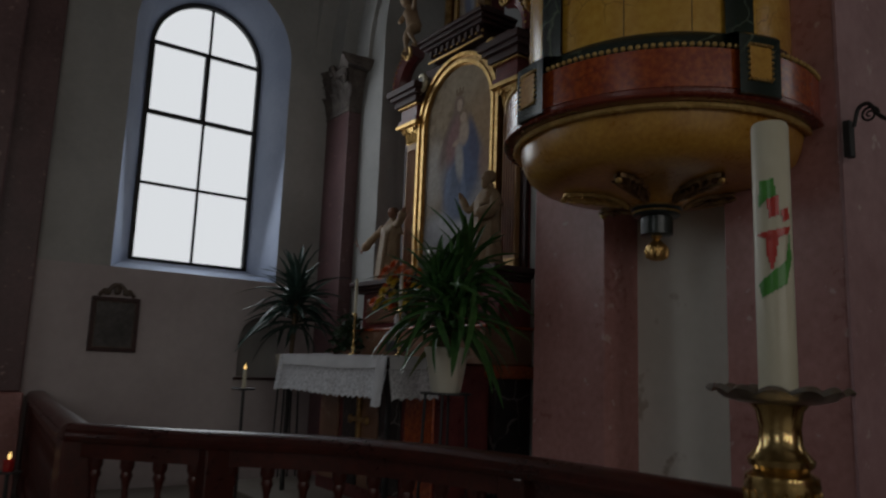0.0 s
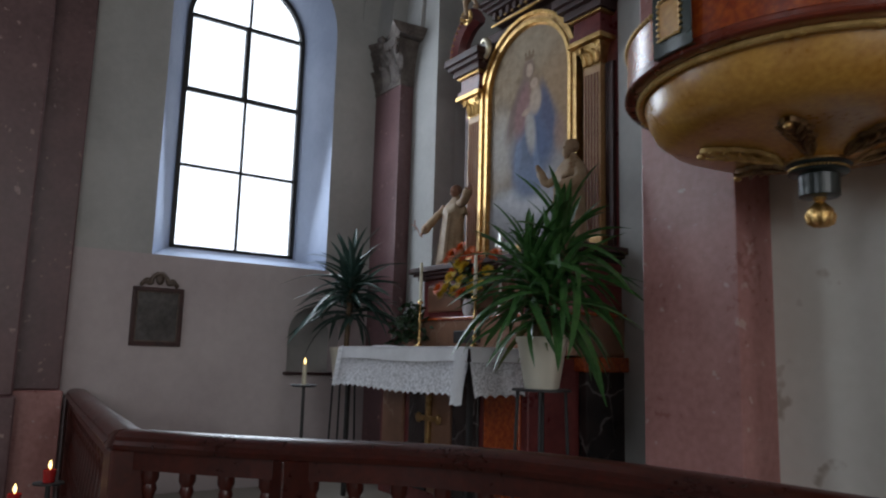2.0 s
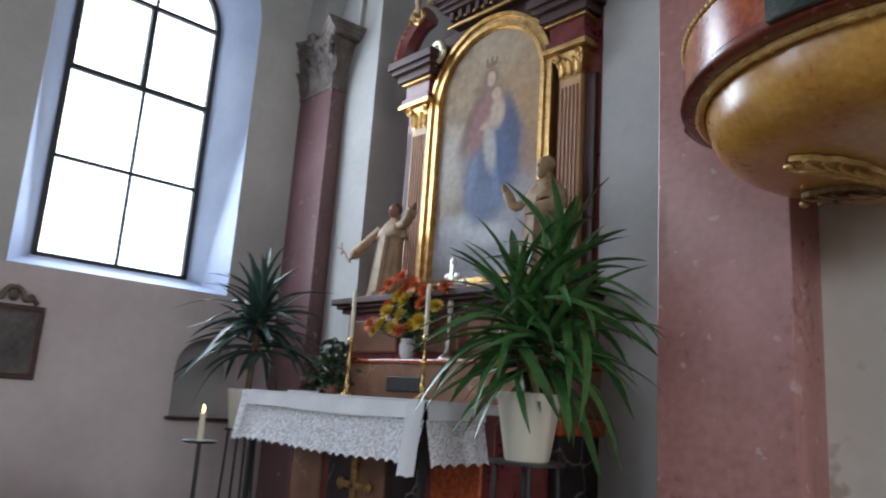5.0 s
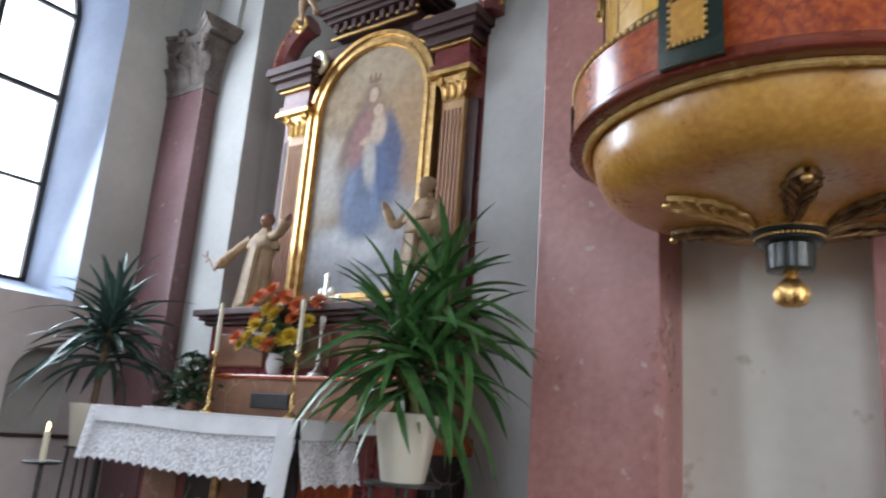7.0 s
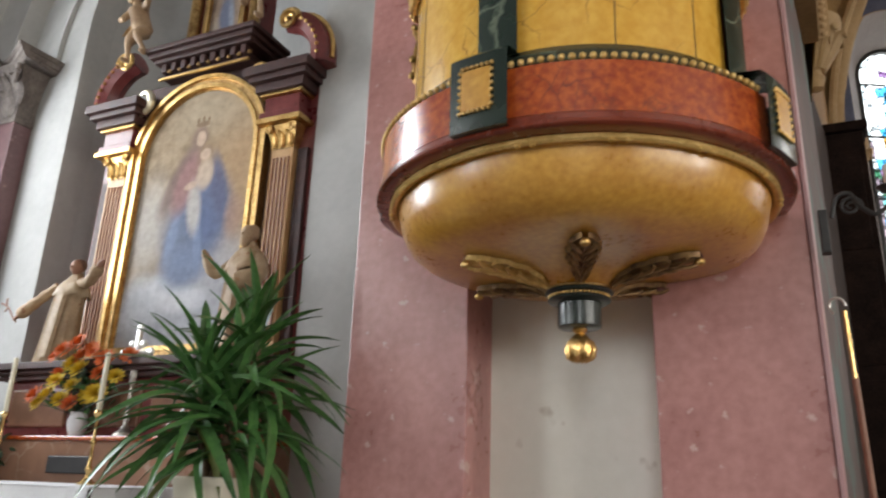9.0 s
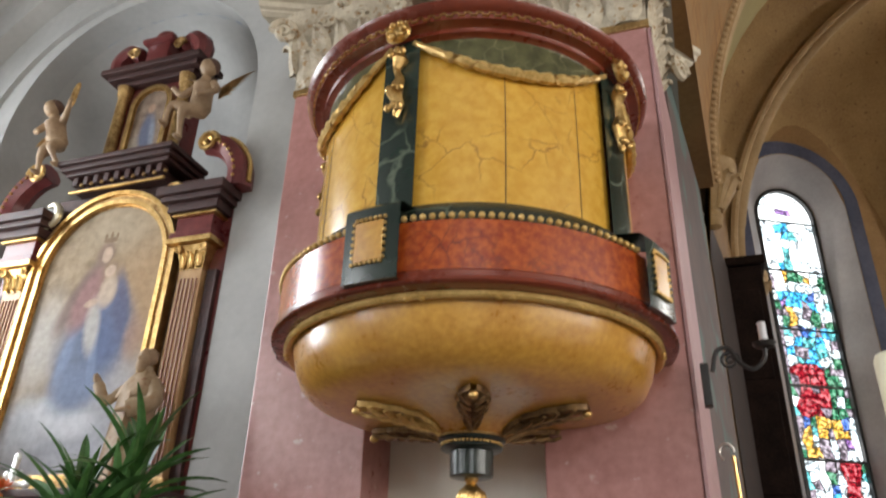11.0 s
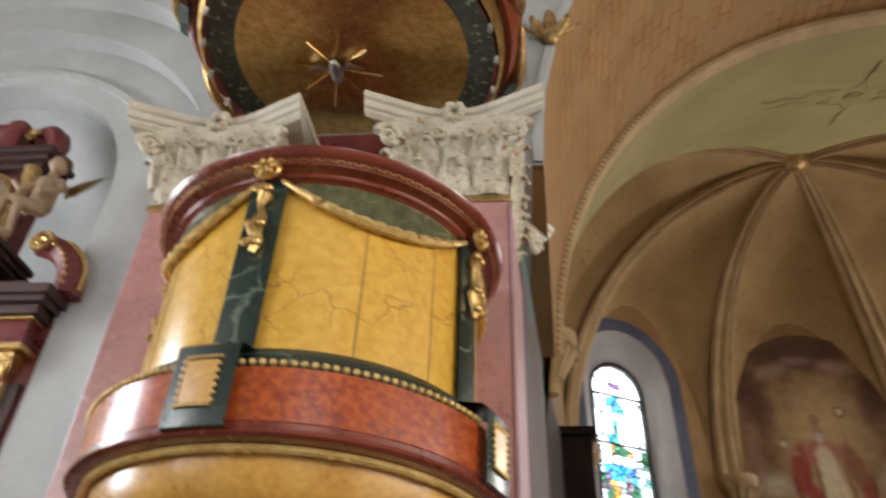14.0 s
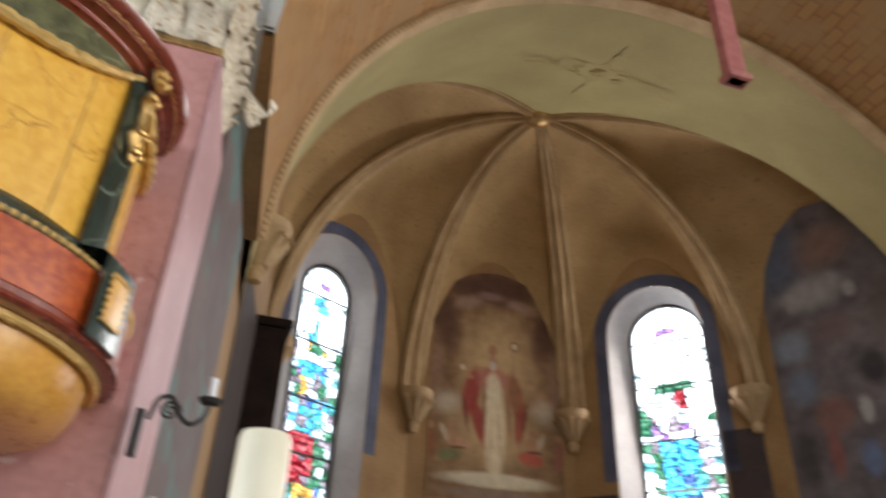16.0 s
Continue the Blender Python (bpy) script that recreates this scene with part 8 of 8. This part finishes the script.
rail = thing("altar_rail", (-3.47, 0.90, 0.15), "dark mahogany altar rail with turned balusters", "railing")


def sweep(pts, prof, z):
    bm = bmesh.new()
    rows = []
    for k, p in enumerate(pts):
        d = (pts[min(k + 1, len(pts) - 1)] - pts[max(k - 1, 0)]).normalized()
        o = Vector((d.y, -d.x, 0))
        rows.append([bm.verts.new(p + o * a + Vector((0, 0, z + b)) - rail.location) for a, b in prof])
    for a, b in zip(rows, rows[1:]):
        for k in range(len(prof)):
            j = (k + 1) % len(prof)
            bm.faces.new((a[k], a[j], b[j], b[k]))
    bm.faces.new(rows[0])
    bm.faces.new(rows[-1])
    return bm


HAND = [(-0.075, 0.0), (0.075, 0.0), (0.085, 0.02), (0.07, 0.035), (0.072, 0.05), (0.05, 0.068), (0.0, 0.074), (-0.05, 0.068), (-0.072, 0.05), (-0.07, 0.035), (-0.085, 0.02)]
FASC = [(-0.035, 0.0), (0.035, 0.0), (0.035, 0.075), (-0.035, 0.075)]
segs = ([Vector((*p, 0)) for p in RAIL], smooth_line([(*p, 0) for p in CURVE], 6))
for sgm in segs:
    part("handrail", sweep(sgm, HAND, 0.918), RAIL_WOOD, rail, smooth=True)
    part("top_rail", sweep(sgm, FASC, 0.842), RAIL_WOOD, rail)
    part("bottom_rail", sweep(sgm, [(-0.045, 0), (0.045, 0), (0.045, 0.09), (-0.045, 0.09)], 0.15), RAIL_WOOD, rail)
b = bmesh.new()
lathe(b, [(0.0, 0.09), (0.032, 0.09), (0.032, 0.13), (0.024, 0.15), (0.018, 0.2), (0.03, 0.28), (0.034, 0.34), (0.026, 0.42), (0.015, 0.5), (0.013, 0.56), (0.02, 0.6), (0.028, 0.62), (0.022, 0.64), (0.032, 0.66), (0.032, 0.695), (0.0, 0.695)], 14)
BAL = finish("baluster", b, RAIL_WOOD, True)
for sgm in segs:
    acc, nxt = 0.0, 0.12
    for p, q in zip(sgm, sgm[1:]):
        ln = (q - p).length
        while nxt <= acc + ln:
            c = p.lerp(q, (nxt - acc) / ln)
            o = new("baluster", BAL)
            o.parent = rail
            o.location = c + Vector((0, 0, 0.15)) - rail.location
            nxt += 0.165
        acc += ln
for x, y in ((-3.47, 0.90), (-6.66, 1.17), (-2.95, 1.38), (-1.75, 2.12), (0.4, 2.2)):
    b = bmesh.new()
    box(b, x - 0.07 + 3.47, x + 0.07 + 3.47, y - 0.07 - 0.90, y + 0.07 - 0.90, 0.0, 0.768, 0.008)
    part("post", b, RAIL_WOOD, rail)

# ---- sconce, hanging cross foot, spandrel ornament ----
sc3 = thing("wall_sconce", (-0.965, 3.14, 2.31), "black iron scrolled candle arm on the pier", "sconce")
b = bmesh.new()
tube(b, smooth_line([(0, 0, 0), (0.02, 0, 0.07), (0.06, 0, 0.08), (0.09, 0, 0.03), (0.13, 0, 0.0), (0.17, 0, 0.03), (0.18, 0, 0.07)], 5), 0.008, 7)
volute(b, (0.06, 0, 0.035), (1, 0, 0), 0.035, 0.006)
part("arm", b, IRON, sc3, smooth=True)
b = bmesh.new()
lathe(b, [(0.0, 0.07), (0.03, 0.075), (0.04, 0.09), (0.03, 0.088), (0.0, 0.085)], 16, centre=(0.18, 0))
part("dish", b, IRON, sc3, smooth=True)
b = bmesh.new()
box(b, -0.04, -0.012, -0.012, 0.03, -0.12, 0.03, 0.003)
part("wall_plate", b, IRON, sc3)
cd = thing("sconce_candle", (-0.785, 3.14, 2.399), "short white candle in the iron sconce", "candle")
b = bmesh.new()
lathe(b, [(0.0, 0.0), (0.014, 0.0), (0.014, 0.075), (0.0, 0.078)], 14)
part("wax", b, LINEN, cd, smooth=True)
cl = thing("candle_lighter", (-0.90, 3.90, 0), "wooden candle lighter pole with a brass tip leaning in the jamb", "candle lighter")
b = bmesh.new()
tube(b, [(0.03, 0.0, 0.0), (0.0, -0.01, 1.88)], 0.013, 10)
part("pole", b, FLESH, cl, smooth=True)
b = bmesh.new()
tube(b, [(0.0, -0.01, 1.88), (-0.006, -0.01, 2.16)], 0.009, 10)
part("brass_tip", b, BRASS, cl, smooth=True)
b = bmesh.new()
tube(b, [Vector((-0.03 + 0.03 * math.cos(k * 0.35), -0.01, 2.18 + 0.035 * math.sin(k * 0.35))) for k in range(13)], 0.006, 7)
part("hook", b, SILVERED, cl, smooth=True)
hc = thing("hanging_cross", (2.08, 3.46, 5.1), "red painted foot of a cross hung in the chancel arch", "cross")
RED_BEAM = mottled("red_painted_beam", (0.26, 0.07, 0.06), (0.40, 0.14, 0.12), 4, 16, 0.4, 0.6)
b = bmesh.new()
box(b, -0.07, 0.07, -0.04, 0.04, 0.0, 2.6, 0.01)
part("shaft", b, RED_BEAM, hc)
b = bmesh.new()
box(b, -0.09, 0.09, -0.06, 0.06, 0.0, 0.05, 0.01)
part("foot", b, RED_BEAM, hc)
b = bmesh.new()
tube(b, [(0, 0, 2.6), (0, 0, 4.9)], 0.008, 6)
part("chain", b, IRON, hc)
so = thing("spandrel_ornament", (-0.74, 3.44, 5.6), "gilded leaf ornament on the white arch spandrel", "ornament")
for k in range(5):
    b = bmesh.new()
    a = radians(90 + (k - 2) * 38)
    leaf_blade(b, (0, 0, -0.1), (math.sin(a), 0, 0), (0, -1, 0), 0.3 - 0.03 * abs(k - 2), 0.1, 0.03)
    bmesh.ops.rotate(b, verts=b.verts, cent=(0, 0, -0.1), matrix=Matrix.Rotation(radians((k - 2) * 28), 3, "Y"))
    part("leaf", b, OLD_GOLD, so, smooth=True)
b = bmesh.new()
ball(b, (0, -0.02, -0.08), 0.05, 0.03, 0.06)
part("bud", b, OLD_GOLD, so, smooth=True)
